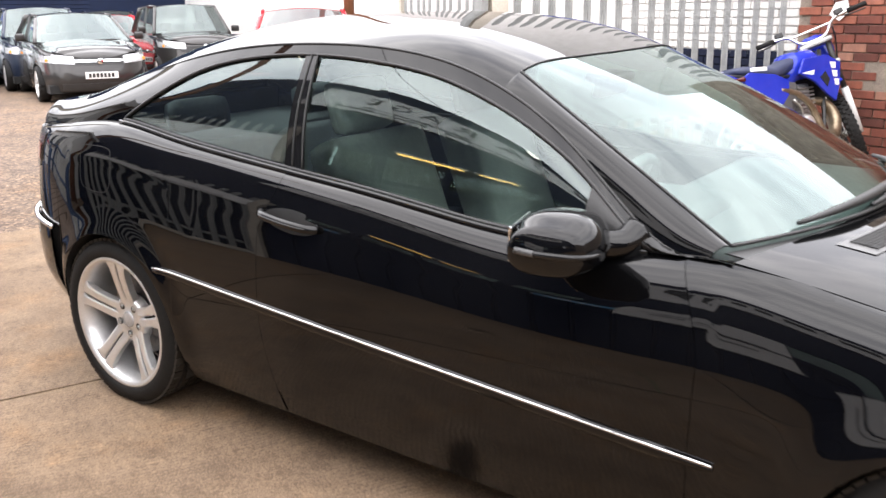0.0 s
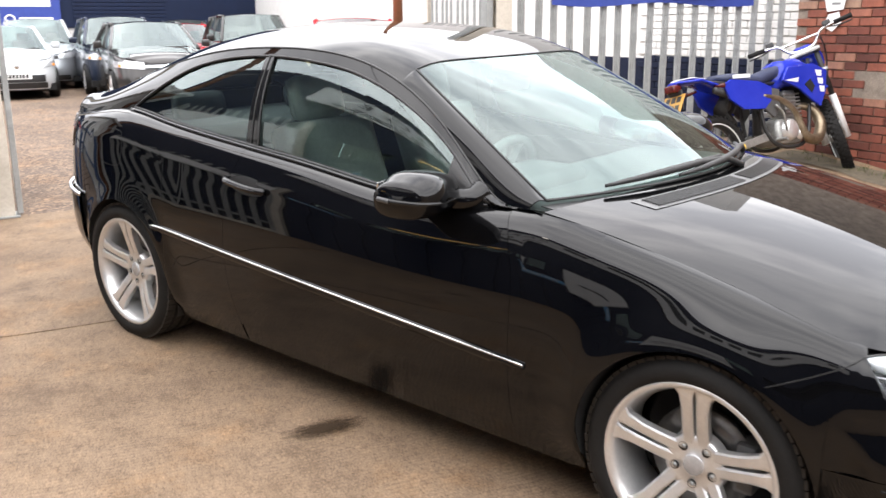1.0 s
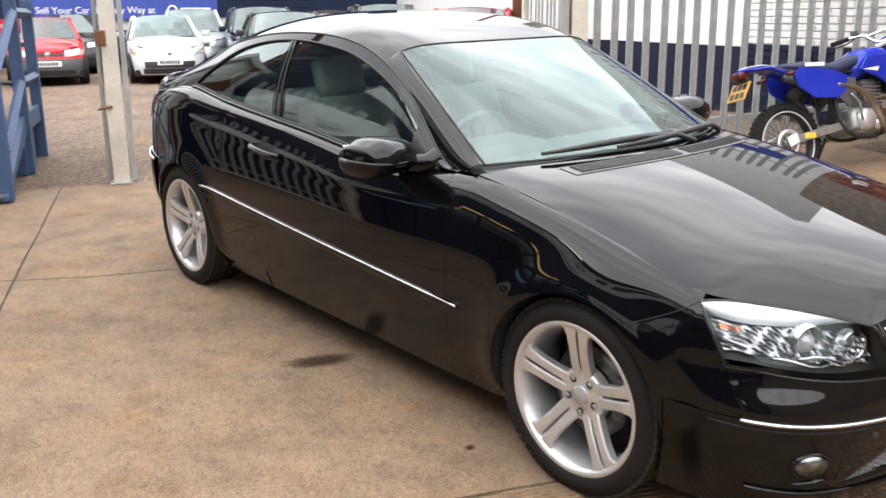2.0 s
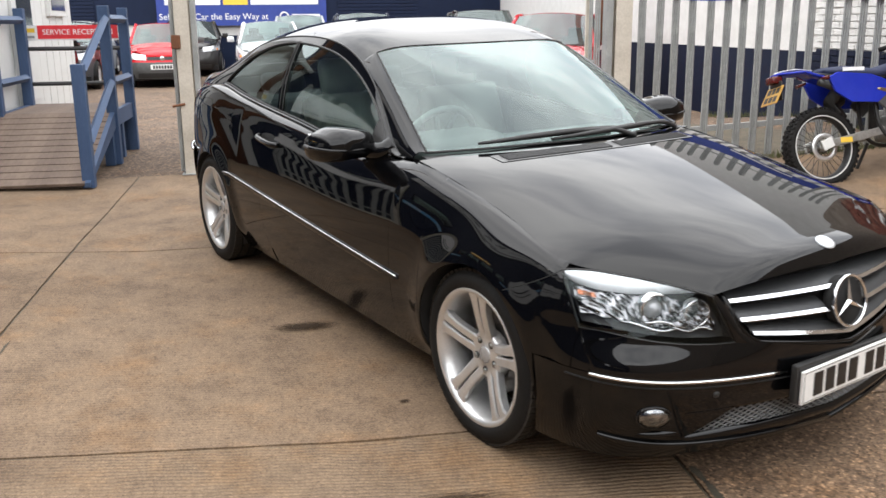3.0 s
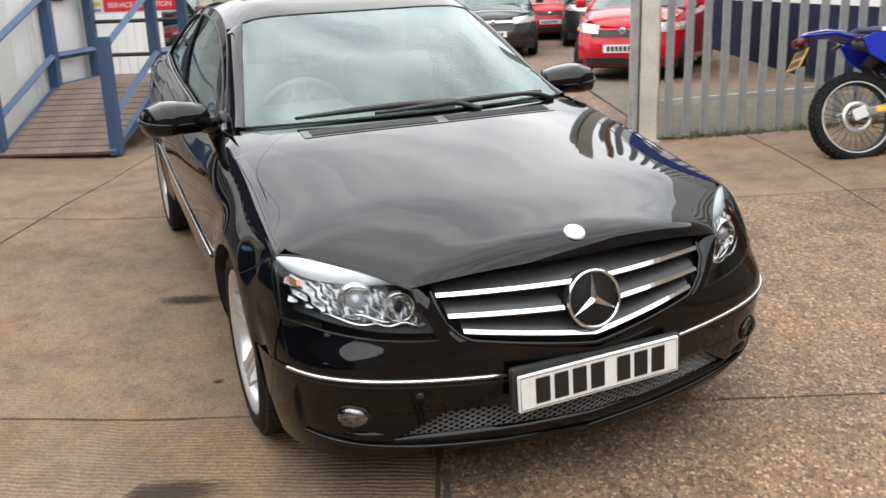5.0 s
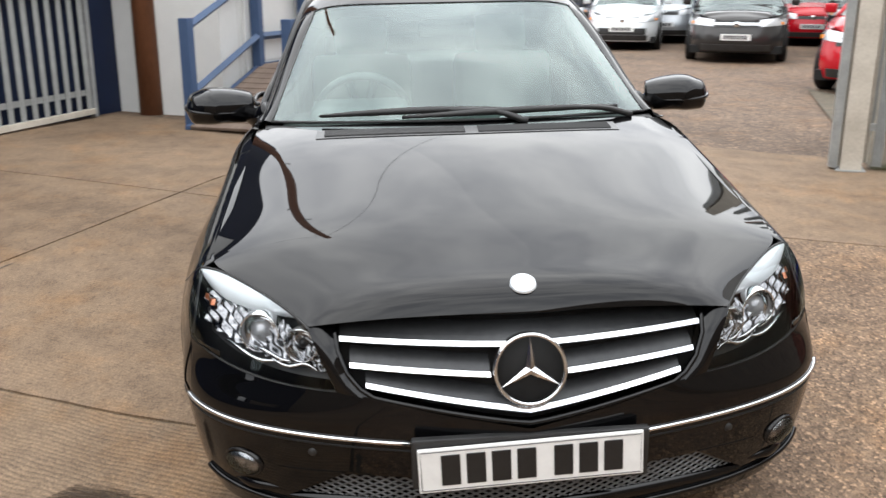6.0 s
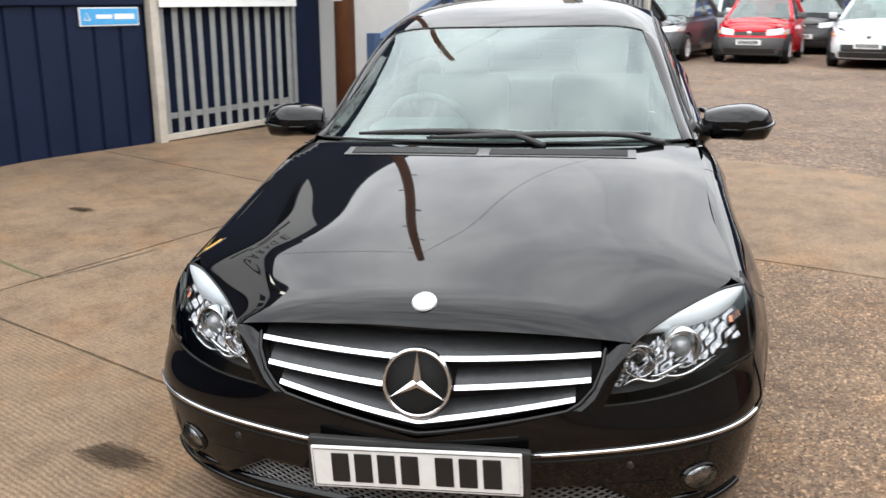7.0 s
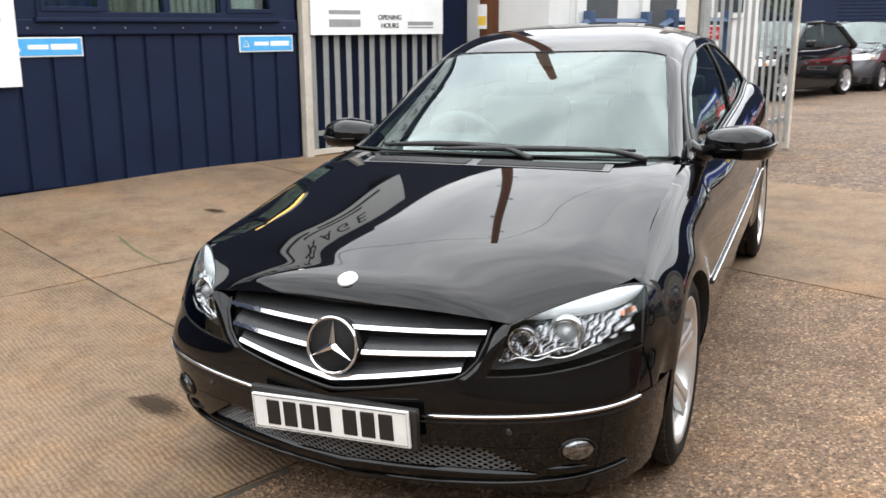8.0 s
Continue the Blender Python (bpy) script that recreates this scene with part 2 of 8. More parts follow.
M_JOINT = worn("joint_dirt", (0.03, 0.025, 0.018), (0.09, 0.075, 0.05), 9, (0.8, 0.95), 0, 0.4, 60)


def soft_stain():
    """Soaked-in oil with a ragged, fading edge; one unit wide in the object's own space."""
    m, nodes, links, b = shader("oil_stain")
    tc = nodes.new("ShaderNodeTexCoord")
    ln = nodes.new("ShaderNodeVectorMath")
    ln.operation = "LENGTH"
    links.new(tc.outputs["Object"], ln.inputs[0])
    n = noise_node(nodes, links, 3.6, 8.0, 0.78, (2.6, 0.9, 1.0))
    k = nodes.new("ShaderNodeMath")
    k.operation, k.inputs[1].default_value = "MULTIPLY_ADD", 2.6
    links.new(n.outputs["Fac"], k.inputs[0])
    neg = nodes.new("ShaderNodeMath")
    neg.operation, neg.inputs[0].default_value = "SUBTRACT", -0.42
    links.new(ln.outputs["Value"], neg.inputs[1])
    links.new(neg.outputs[0], k.inputs[2])
    r = ramp_node(nodes, links, k.outputs[0], [(0.05, (0, 0, 0)), (0.55, (0.85, 0.85, 0.85))])
    b.inputs["Base Color"].default_value = (0.042, 0.027, 0.016, 1)
    b.inputs["Specular IOR Level"].default_value = 0.15
    b.inputs["Roughness"].default_value = 0.6
    links.new(r.outputs[0], b.inputs["Alpha"])
    return m


M_STAIN = soft_stain()
M_MOSS = worn("moss", (0.05, 0.06, 0.02), (0.12, 0.12, 0.05), 12, (0.8, 0.95), 0, 0.4, 80)
M_BLUESTEEL = worn("navy_painted_steel", (0.0040, 0.009, 0.028), (0.0062, 0.014, 0.042), 2.5, (0.40, 0.6), 0, 0.08, 40, spec=0.22)
M_BLUEWOOD = worn("blue_painted_timber", (0.025, 0.055, 0.12), (0.05, 0.09, 0.18), 5, (0.5, 0.7), 0, 0.25, 60, stretch=(1, 1, 0.3))
M_GALV = worn("galvanised_steel", (0.24, 0.25, 0.245), (0.39, 0.40, 0.39), 7, (0.4, 0.6), 0.35, 0.15, 60)
M_GALVOLD = worn("weathered_post", (0.38, 0.34, 0.28), (0.63, 0.58, 0.50), 4, (0.55, 0.75), 0.1, 0.25, 50)
M_WHITEWALL = worn("white_painted_render", (0.539, 0.530, 0.507), (0.688, 0.679, 0.660), 1.5, (0.6, 0.8), 0, 0.2, 40)
M_WHITEPVC = worn("white_panel", (0.614, 0.614, 0.595), (0.698, 0.698, 0.679), 3, (0.35, 0.5), 0, 0.05, 60)
M_WHITEBRICK = worn("white_painted_brick", (0.539, 0.530, 0.507), (0.688, 0.679, 0.660), 5, (0.55, 0.75), 0, 0.3, 60)
M_BLUEBRICK = worn("blue_painted_brick", (0.0022, 0.0048, 0.017), (0.005, 0.010, 0.030), 5, (0.6, 0.8), 0, 0.5, 60, spec=0.2)
M_RUST = worn("rusty_brown_pole", (0.10, 0.035, 0.012), (0.22, 0.085, 0.035), 5, (0.6, 0.85), 0, 0.3, 50, stretch=(1, 1, 0.25))
M_WOOD = worn("weathered_decking", (0.09, 0.06, 0.045), (0.20, 0.145, 0.11), 5, (0.65, 0.85), 0, 0.35, 60, stretch=(0.25, 1, 1))
M_SIGNBLUE = worn("light_blue_sign", (0.06, 0.34, 0.68), (0.09, 0.42, 0.76), 10, (0.35, 0.45), 0, 0.0)
M_SIGNWHITE = worn("white_sign", (0.76, 0.76, 0.75), (0.84, 0.84, 0.83), 5, (0.35, 0.5), 0, 0.0)
M_SIGNRED = worn("red_sign", (0.62, 0.02, 0.03), (0.74, 0.04, 0.05), 10, (0.35, 0.45), 0, 0.0)
M_BANNER = worn("blue_banner", (0.02, 0.04, 0.22), (0.03, 0.06, 0.30), 4, (0.4, 0.55), 0, 0.1, 20)
M_YELLOW = worn("yellow_print", (0.75, 0.48, 0.04), (0.85, 0.58, 0.08), 10, (0.4, 0.5), 0, 0.0)
M_GREYINK = worn("grey_print", (0.22, 0.22, 0.22), (0.32, 0.32, 0.32), 10, (0.4, 0.5), 0, 0.0)
M_MORTAR = worn("mortar", (0.13, 0.10, 0.08), (0.30, 0.25, 0.20), 10, (0.8, 0.9), 0, 0.4, 80)


def brick_material():
    m, nodes, links, b = shader("red_brick")
    oi = nodes.new("ShaderNodeObjectInfo")
    r = ramp_node(nodes, links, oi.outputs["Random"], [(0.0, (0.085, 0.026, 0.018)), (0.35, (0.17, 0.050, 0.032)), (0.75, (0.235, 0.075, 0.045)), (0.93, (0.26, 0.10, 0.065)), (1.0, (0.27, 0.17, 0.12))])
    n = noise_node(nodes, links, 9.0, 8.0, 0.7)
    r2 = ramp_node(nodes, links, n.outputs["Fac"], [(0.3, (0.45, 0.45, 0.45)), (0.5, (0.95, 0.95, 0.95)), (0.7, (1.35, 1.3, 1.25))])
    mu = nodes.new("ShaderNodeMixRGB")
    mu.blend_type, mu.inputs[0].default_value = "MULTIPLY", 1.0
    links.new(r.outputs[0], mu.inputs[1])
    links.new(r2.outputs[0], mu.inputs[2])
    links.new(mu.outputs[0], b.inputs["Base Color"])
    b.inputs["Roughness"].default_value = 0.85
    bump_node(nodes, links, n.outputs["Fac"], b, 0.5, 0.006)
    return m


M_BRICK = brick_material()

M_VERGE = worn("damp_verge_soil", (0.050, 0.042, 0.028), (0.14, 0.112, 0.075), 9, (0.8, 0.95), 0, 0.6, 40)
M_GRASS = worn("weedy_grass", (0.045, 0.060, 0.018), (0.13, 0.13, 0.05), 6, (0.7, 0.9), 0, 0.0)

# ---- mesh helpers ----
TURN = math.atan2(-0.38, 0.925)
SITE = Matrix.Translation((0.06, -0.045, 0)) @ Matrix.Rotation(TURN, 4, "Z")
YARD = SITE.copy()
# the workshop's and the cabin's floors lie a little above the middle of the yard
WORKSHOP = Matrix.Translation((0.07, -0.01, 0.105)) @ Matrix.Rotation(TURN + radians(0.5), 4, "Z")
CABIN = Matrix.Translation((0.06, -0.045, 0.07)) @ Matrix.Rotation(TURN, 4, "Z")
# the lean of the coupe on the sloping slabs: nose down, left side up
LEAN = Matrix(((0.99957, 0.0003, 0.0293, 0), (0.0003, 0.99979, -0.0206, 0), (-0.0293, 0.0206, 0.99936, 0), (0, 0, 0, 1)))


def at_site(u, v, z=0.0, turn=0.0):
    """A pose in the yard's own grid: u along the slabs, v across, turned about z."""
    return SITE @ pose(u, v, z, 0, 0, turn)


def ease(x, a, b):
    k = min(1.0, max(0.0, (x - a) / (b - a)))
    return k * k * (3 - 2 * k)


def ground_h(u, v):
    """The slabs fall gently towards the street, dip along a line beside the workshop and rise to the brick wall."""
    x, y, _ = YARD @ Vector((u, v, 0))
    fall = -0.0293 * min(3.2, max(-2.3, x))
    if x < 0:
        fall *= 1 - ease(y, 1.5, 3.5)
    side = 0.0206 * min(1.6, max(-1.2, y)) + 0.034 * min(2.9, max(0.0, -1.2 - y))
    k = ease(u, -8.0, -5.5)
    return (fall + side - 0.07) * ease(x, -13.0, -7.0) + 0.07 + (0.085 - 0.055 * ease(u, -2.6, -0.8)) * min(2.6, max(0.0, v - 2.2)) * k


def empty(name, m, label="", category="", group="", kind=""):
    ob = new(name)
    ob.matrix_world = m
    return tagged(ob, label, category, group, kind)


def link_mesh(name, verts, faces, material, parent=None, label="", smooth=False, m=None):
    me = bpy.data.meshes.new(name)
    me.from_pydata([tuple(map(float, v)) for v in verts], [], faces)
    me.materials.append(material)
    if smooth:
        me.polygons.foreach_set("use_smooth", [True] * len(me.polygons))
    me.update()
    ob = new(name, me)
    if parent is not None:
        ob.parent = parent
    if m is not None:
        ob.matrix_local = m
    if label:
        ob["label"] = label
    return ob


def part(name, bm, material, parent, label="", smooth=False, m=None):
    """Links a bmesh as one mesh object under a thing or a part."""
    me = bpy.data.meshes.new(name)
    bmesh.ops.recalc_face_normals(bm, faces=bm.faces[:])
    bm.to_mesh(me)
    bm.free()
    me.materials.append(material)
    if smooth:
        me.polygons.foreach_set("use_smooth", [True] * len(me.polygons))
    ob = new(name, me)
    if parent is not None:
        ob.parent = parent
    if m is not None:
        ob.matrix_local = m
    if label:
        ob["label"] = label
    return ob


def add_box(bm, lo, hi, bevel=0.0, m=None):
    """A box between two corners, with optionally bevelled edges, added to bm."""
    lo, hi = Vector(lo), Vector(hi)
    c, s = (lo + hi) / 2, hi - lo
    g = bmesh.ops.create_cube(bm, size=1.0)["verts"]
    for v in g:
        v.co = Vector((v.co.x * s.x, v.co.y * s.y, v.co.z * s.z)) + c
    if bevel:
        es = list({e for v in g for e in v.link_edges})
        r = bmesh.ops.bevel(bm, geom=es, offset=bevel, segments=2, profile=0.6, affect="EDGES")
        g = list({v for f in r["faces"] for v in f.verts} | {v for v in g if v.is_valid})
    if m is not None:
        bmesh.ops.transform(bm, matrix=m, verts=g)
    return g


def box_bm(lo, hi, bevel=0.0, m=None):
    bm = bmesh.new()
    add_box(bm, lo, hi, bevel, m)
    return bm


def add_tube(bm, pts, radius, seg=10, caps=True):
    """A round bar along a line of points, added to bm. radius may be one number or one for each point."""
    pts = [Vector(p) for p in pts]
    rad = radius if isinstance(radius, (list, tuple)) else [radius] * len(pts)
    rings, up = [], None
    for i, p in enumerate(pts):
        d = (pts[min(i + 1, len(pts) - 1)] - pts[max(i - 1, 0)]).normalized()
        if up is None:
            up = Vector((0, 0, 1)) if abs(d.z) < 0.9 else Vector((1, 0, 0))
        side = d.cross(up).normalized()
        up = side.cross(d).normalized()
        rings.append([bm.verts.new(p + rad[i] * (math.cos(a) * side + math.sin(a) * up)) for a in (2 * math.pi * k / seg for k in range(seg))])
    for a, b in zip(rings, rings[1:]):
        for k in range(seg):
            bm.faces.new((a[k], a[(k + 1) % seg], b[(k + 1) % seg], b[k]))
    if caps:
        bm.faces.new(rings[0][::-1])
        bm.faces.new(rings[-1])
    return bm


def tube_bm(pts, radius, seg=10, caps=True):
    return add_tube(bmesh.new(), pts, radius, seg, caps)


def bend(pts, n=6):
    """A smooth line through the points given."""
    p = [np.array(q, float) for q in pts]
    p = [2 * p[0] - p[1]] + p + [2 * p[-1] - p[-2]]
    out = []
    for i in range(1, len(p) - 2):
        for k in range(n):
            t = k / n
            out.append(0.5 * (2 * p[i] + (p[i + 1] - p[i - 1]) * t + (2 * p[i - 1] - 5 * p[i] + 4 * p[i + 1] - p[i + 2]) * t * t
                              + (3 * p[i] - p[i - 1] - 3 * p[i + 1] + p[i + 2]) * t ** 3))
    out.append(p[-2])
    return [tuple(q) for q in out]


def lathe(profile, seg=48, axis="Y", closed=False):
    """Verts and faces of a profile of (radius, along) turned about an axis."""
    verts, faces, n = [], [], len(profile)
    for k in range(seg):
        a = 2 * math.pi * k / seg
        c, s = math.cos(a), math.sin(a)
        for r, h in profile:
            verts.append((r * c, h, r * s) if axis == "Y" else (r * c, r * s, h))
    for k in range(seg):
        for i in range(n if closed else n - 1):
            j = (i + 1) % n
            a, b = k * n, ((k + 1) % seg) * n
            faces.append((a + i, a + j, b + j, b + i))
    return verts, faces


def lathe_part(name, profile, material, parent, seg=48, axis="Y", closed=False, label="", m=None):
    v, f = lathe(profile, seg, axis, closed)
    return link_mesh(name, v, f, material, parent, label, True, m)


def prism_bm(outline, depth, bevel=0.0):
    """A flat outline in x and z, given depth along y from 0 to depth."""
    bm = bmesh.new()
    a = [bm.verts.new((x, 0, z)) for x, z in outline]
    b = [bm.verts.new((x, depth, z)) for x, z in outline]
    bm.faces.new(a)
    bm.faces.new(b[::-1])
    n = len(a)
    for i in range(n):
        bm.faces.new((a[i], b[i], b[(i + 1) % n], a[(i + 1) % n]))
    if bevel:
        bmesh.ops.recalc_face_normals(bm, faces=bm.faces[:])
        bmesh.ops.bevel(bm, geom=[e for e in bm.edges if e.calc_face_angle(0) > 0.5], offset=bevel, segments=2, profile=0.6, affect="EDGES")
    return bm


def letters(name, words, size, material, parent, m, label="", depth=0.002, align="CENTER", width=1.0):
    """Raised lettering in the built-in font, in the x and z plane of m, read from its -y side."""
    cu = bpy.data.curves.new(name, "FONT")
    cu.body, cu.size, cu.extrude, cu.align_x, cu.align_y = words, size, depth, align, "CENTER"
    cu.resolution_u = 3
    cu.materials.append(material)
    ob = new(name, cu)
    ob.parent = parent
    ob.matrix_local = m @ pose(0, 0, 0, 90) @ Matrix.Diagonal((width, 1, 1, 1))
    if label:
        ob["label"] = label
    return ob


def spline(xs, ys):
    """A natural cubic through the points given, as a function of arrays."""
    o = np.argsort(xs)
    x, y = np.array(xs, float)[o], np.array(ys, float)[o]
    n, h = len(x), np.diff(np.array(xs, float)[o])
    a, r = np.eye(n), np.zeros(n)
    for i in range(1, n - 1):
        a[i, i - 1:i + 2] = h[i - 1], 2 * (h[i - 1] + h[i]), h[i]
        r[i] = 6 * ((y[i + 1] - y[i]) / h[i] - (y[i] - y[i - 1]) / h[i - 1])
    k = np.linalg.solve(a, r)

    def f(q):
        q = np.clip(np.asarray(q, float), x[0], x[-1])
        i = np.clip(np.searchsorted(x, q) - 1, 0, n - 2)
        d, e = q - x[i], x[i + 1] - q
        return (k[i] * e ** 3 + k[i + 1] * d ** 3) / (6 * h[i]) + (y[i] / h[i] - k[i] * h[i] / 6) * e + (y[i + 1] / h[i] - k[i + 1] * h[i] / 6) * d
    return f


def sheet(name, P, material, parent, thick=0.0, label="", flip=False, core=(0.0, 0.0, 0.55)):
    """A smooth curved panel from a grid of places P[i][j], facing away from core, optionally with thickness inwards."""
    n, k = len(P), len(P[0])
    verts = [tuple(map(float, p)) for row in P for p in row]
    faces = [(i * k + j, i * k + j + 1, (i + 1) * k + j + 1, (i + 1) * k + j) for i in range(n - 1) for j in range(k - 1)]
    v = np.array(verts)
    f = np.array(faces)
    nrm = np.cross(v[f[:, 2]] - v[f[:, 0]], v[f[:, 3]] - v[f[:, 1]])
    mid = v[f].mean(1) - np.array(core)
    mid[:, 0] *= 0.35
    if (nrm * mid).sum() < 0:
        faces = [q[::-1] for q in faces]
    ob = link_mesh(name, verts, faces, material, parent, label, True)
    if thick:
        # keep the shading flat up to the panel's border
        for e in ob.data.edges:
            (i, j), (p, q) = divmod(e.vertices[0], k), divmod(e.vertices[1], k)
            e.use_edge_sharp = i == p and i in (0, n - 1) or j == q and j in (0, k - 1)
        s = ob.modifiers.new("thickness", "SOLIDIFY")
        s.thickness, s.offset = thick, -1
    return ob

# ---- the yard: ground, slabs, joints ----
def ground_sheet():
    us = [-900, -400, -150, -60, -30, -15] + [-10 + 0.5 * k for k in range(33)] + [8, 12, 20, 40, 90, 300, 900]
    vs = [-900, -300, -90, -40, -20, -10] + [-6 + 0.4 * k for k in range(32)] + [7.5, 10, 16, 30, 60, 150, 400, 900]
    verts = [(u, v, ground_h(u, v) - 0.014 + (0.006 * noise.noise((u * 0.8, v * 0.8, 0)) if abs(u) < 15 and abs(v) < 15 else 0)) for u in us for v in vs]
    k = len(vs)
    faces = [(i * k + j, (i + 1) * k + j, (i + 1) * k + j + 1, i * k + j + 1) for i in range(len(us) - 1) for j in range(k - 1)]
    g = link_mesh("ground", verts, faces, M_GRAVEL, None, "", True, SITE)
    tagged(g, "sandy brown gravel yard ground with worn patches", "ground", "", "structure")


ground_sheet()

US, VS = [-4.05, -1.25, 1.45, 4.15, 6.85], [-4.75, -2.18, 0.39, 2.96, 5.0]
pad = empty("pavement", SITE.copy(), "sandy concrete slabs with dirty open joints", "pavement", "", "structure")


def slab(u0, u1, v0, v1, material):
    """One concrete slab with slightly uneven, chipped edges and rounded arrises."""
    n = 26
    P = []
    for i in range(n + 1):
        row = []
        for j in range(n + 1):
            a, b = i / n, j / n
            u, v = u0 + 0.007 + (u1 - u0 - 0.014) * a, v0 + 0.007 + (v1 - v0 - 0.014) * b
            if i in (0, n):
                u += 0.005 * noise.noise((v * 7, u0, 3))
            if j in (0, n):
                v += 0.005 * noise.noise((u * 7, v0, 5))
            z = ground_h(u, v) + 0.002 * noise.noise((u * 1.5, v * 1.5, 9))
            row.append((u, v, z))
        P.append(row)
    verts = [p for row in P for p in row]
    k = n + 1
    faces = [(i * k + j, (i + 1) * k + j, (i + 1) * k + j + 1, i * k + j + 1) for i in range(n) for j in range(n)]
    rim = [j for j in range(k)] + [i * k + n for i in range(1, k)] + [n * k + j for j in range(n - 1, -1, -1)] + [i * k for i in range(n - 1, 0, -1)]
    base = len(verts)
    verts += [(verts[r][0], verts[r][1], verts[r][2] - 0.06) for r in rim]
    for q in range(len(rim)):
        w = (q + 1) % len(rim)
        faces.append((rim[q], rim[w], base + w, base + q))
    link_mesh("slab", verts, faces, material, pad)


for i in range(len(US) - 1):
    for j in range(len(VS) - 1):
        if i == 0 and j == 2:
            continue
        if i >= 1 and j >= 2:
            mat = M_CONC_AGG
        elif i >= 2:
            mat = M_CONC_RIB
        else:
            mat = M_CONC
        slab(US[i], US[i + 1], VS[j], VS[j + 1] if (i, j) != (0, 1) else VS[3], mat)


def ground_strip(name, pts, width, material, label, category, lift=0.003, wob=0.004):
    """A thin dirty line or patch that lies on the slabs along the points (u, v)."""
    line = bend([(u, v, 0) for u, v in pts], 14)
    verts, faces = [], []
    for i, p in enumerate(line):
        a, b = Vector(line[max(0, i - 1)]), Vector(line[min(len(line) - 1, i + 1)])
        d = (b - a).normalized()
        s = Vector((-d.y, d.x, 0))
        w = width * (0.55 + 0.45 * noise.noise((p[0] * 9, p[1] * 9, 2))) * (1 if 0 < i < len(line) - 1 else 0.2)
        c = Vector(p) + s * wob * noise.noise((p[0] * 14, p[1] * 14, 7))
        for k in (-1, 1):
            q = c + s * w * k * (0.8 + 0.4 * noise.noise((p[0] * 30, p[1] * 30, k)))
            verts.append((q.x, q.y, ground_h(q.x, q.y) + lift))
        if i:
            n = len(verts)
            faces.append((n - 4, n - 3, n - 1, n - 2))
    ob = link_mesh(name, verts, faces, material, None, "", False, SITE)
    return tagged(ob, label, category, "", "stuff")


def to_site(x, y):
    u, v, _ = YARD.inverted() @ Vector((x, y, 0))
    return u, v


def joints():
    verts, faces = [], []

    def strip(u0, v0, u1, v1):
        n = 40
        for i in range(n + 1):
            u, v = u0 + (u1 - u0) * i / n, v0 + (v1 - v0) * i / n
            du, dv = (0.02, 0) if abs(v1 - v0) > abs(u1 - u0) else (0, 0.02)
            for k in (-1, 1):
                verts.append((u + k * du, v + k * dv, ground_h(u, v) - 0.008 + 0.003 * noise.noise((u * 5, v * 5, 1))))
            if i:
                q = len(verts)
                faces.append((q - 4, q - 3, q - 1, q - 2))
    for u in US:
        strip(u, VS[0], u, VS[-1])
    for v in VS[1:]:
        strip(US[1] if v == VS[2] else US[0], v, US[-1], v)
    ob = link_mesh("joint_filling", verts, faces, M_JOINT, None, "", False, SITE)
    tagged(ob, "dark dirt and moss in the joints between slabs", "joint filling", "", "structure")


joints()
ground_strip("crack", [to_site(-0.2, -3.12), to_site(0.0, -2.8), to_site(0.17, -2.43)], 0.018, M_MOSS, "mossy crack in the concrete slab", "crack")
ground_strip("crack", [to_site(0.17, -2.43), to_site(-0.05, -2.3), to_site(-0.45, -2.12)], 0.010, M_JOINT, "dark thin crack across the concrete slab", "crack")
ground_strip("crack", [to_site(1.92, -0.36), to_site(2.17, -0.46), to_site(2.5, -0.6)], 0.026, M_JOINT, "dark open crack in front of the car", "crack")


def stain(x, y, rx, ry, turn, label, seed):
    """An oil stain soaked into the concrete, ragged at its edge."""
    u, v = to_site(x, y)
    n = 32
    verts = [(0, 0, 0)] + [(1.5 * math.cos(2 * math.pi * k / n), 1.5 * math.sin(2 * math.pi * k / n), 0.0) for k in range(n)]
    faces = [(0, 1 + k, 1 + (k + 1) % n) for k in range(n)]
    m = at_site(u, v, ground_h(u, v) + 0.004, math.degrees(turn)) @ Matrix.Diagonal((rx, ry, 1, 1))
    tagged(link_mesh("oil_stain", verts, faces, M_STAIN, None, "", False, m), label, "stain", "oil stains", "stuff")


stain(0.0, -0.90, 0.085, 0.20, 0.0, "dark brown oil stain on the concrete slab", 1)
stain(1.67, -1.17, 0.095, 0.24, 0.1, "dark oil stain on ribbed concrete", 2)
stain(-1.07, -3.0, 0.07, 0.15, 0.1, "dark damp patch on the concrete", 3)
stain(0.965, -0.91, 0.022, 0.030, 0.3, "small dark spot on the concrete", 4)


# ---- walls round the yard ----
def wall_slab(name, u0, u1, v0, v1, z0, z1, material, label):
    ob = part(name, box_bm((u0, v0, z0), (u1, v1, z1)), material, None, "", False, SITE)
    return tagged(ob, label, "wall", "", "structure")


WALL_V, BAND, WALL_TURN = 5.18, 1.02, 177.0


def north_wall(name, x0, x1, y0, y1, z0, z1, material, label):
    """A length of the side wall; x runs from the brick corner down the yard."""
    ob = part(name, box_bm((x0, y0, z0), (x1, y1, z1)), material, None, "", False, at_site(-2.95, WALL_V, 0, WALL_TURN))
    return tagged(ob, label, "wall", "", "structure")


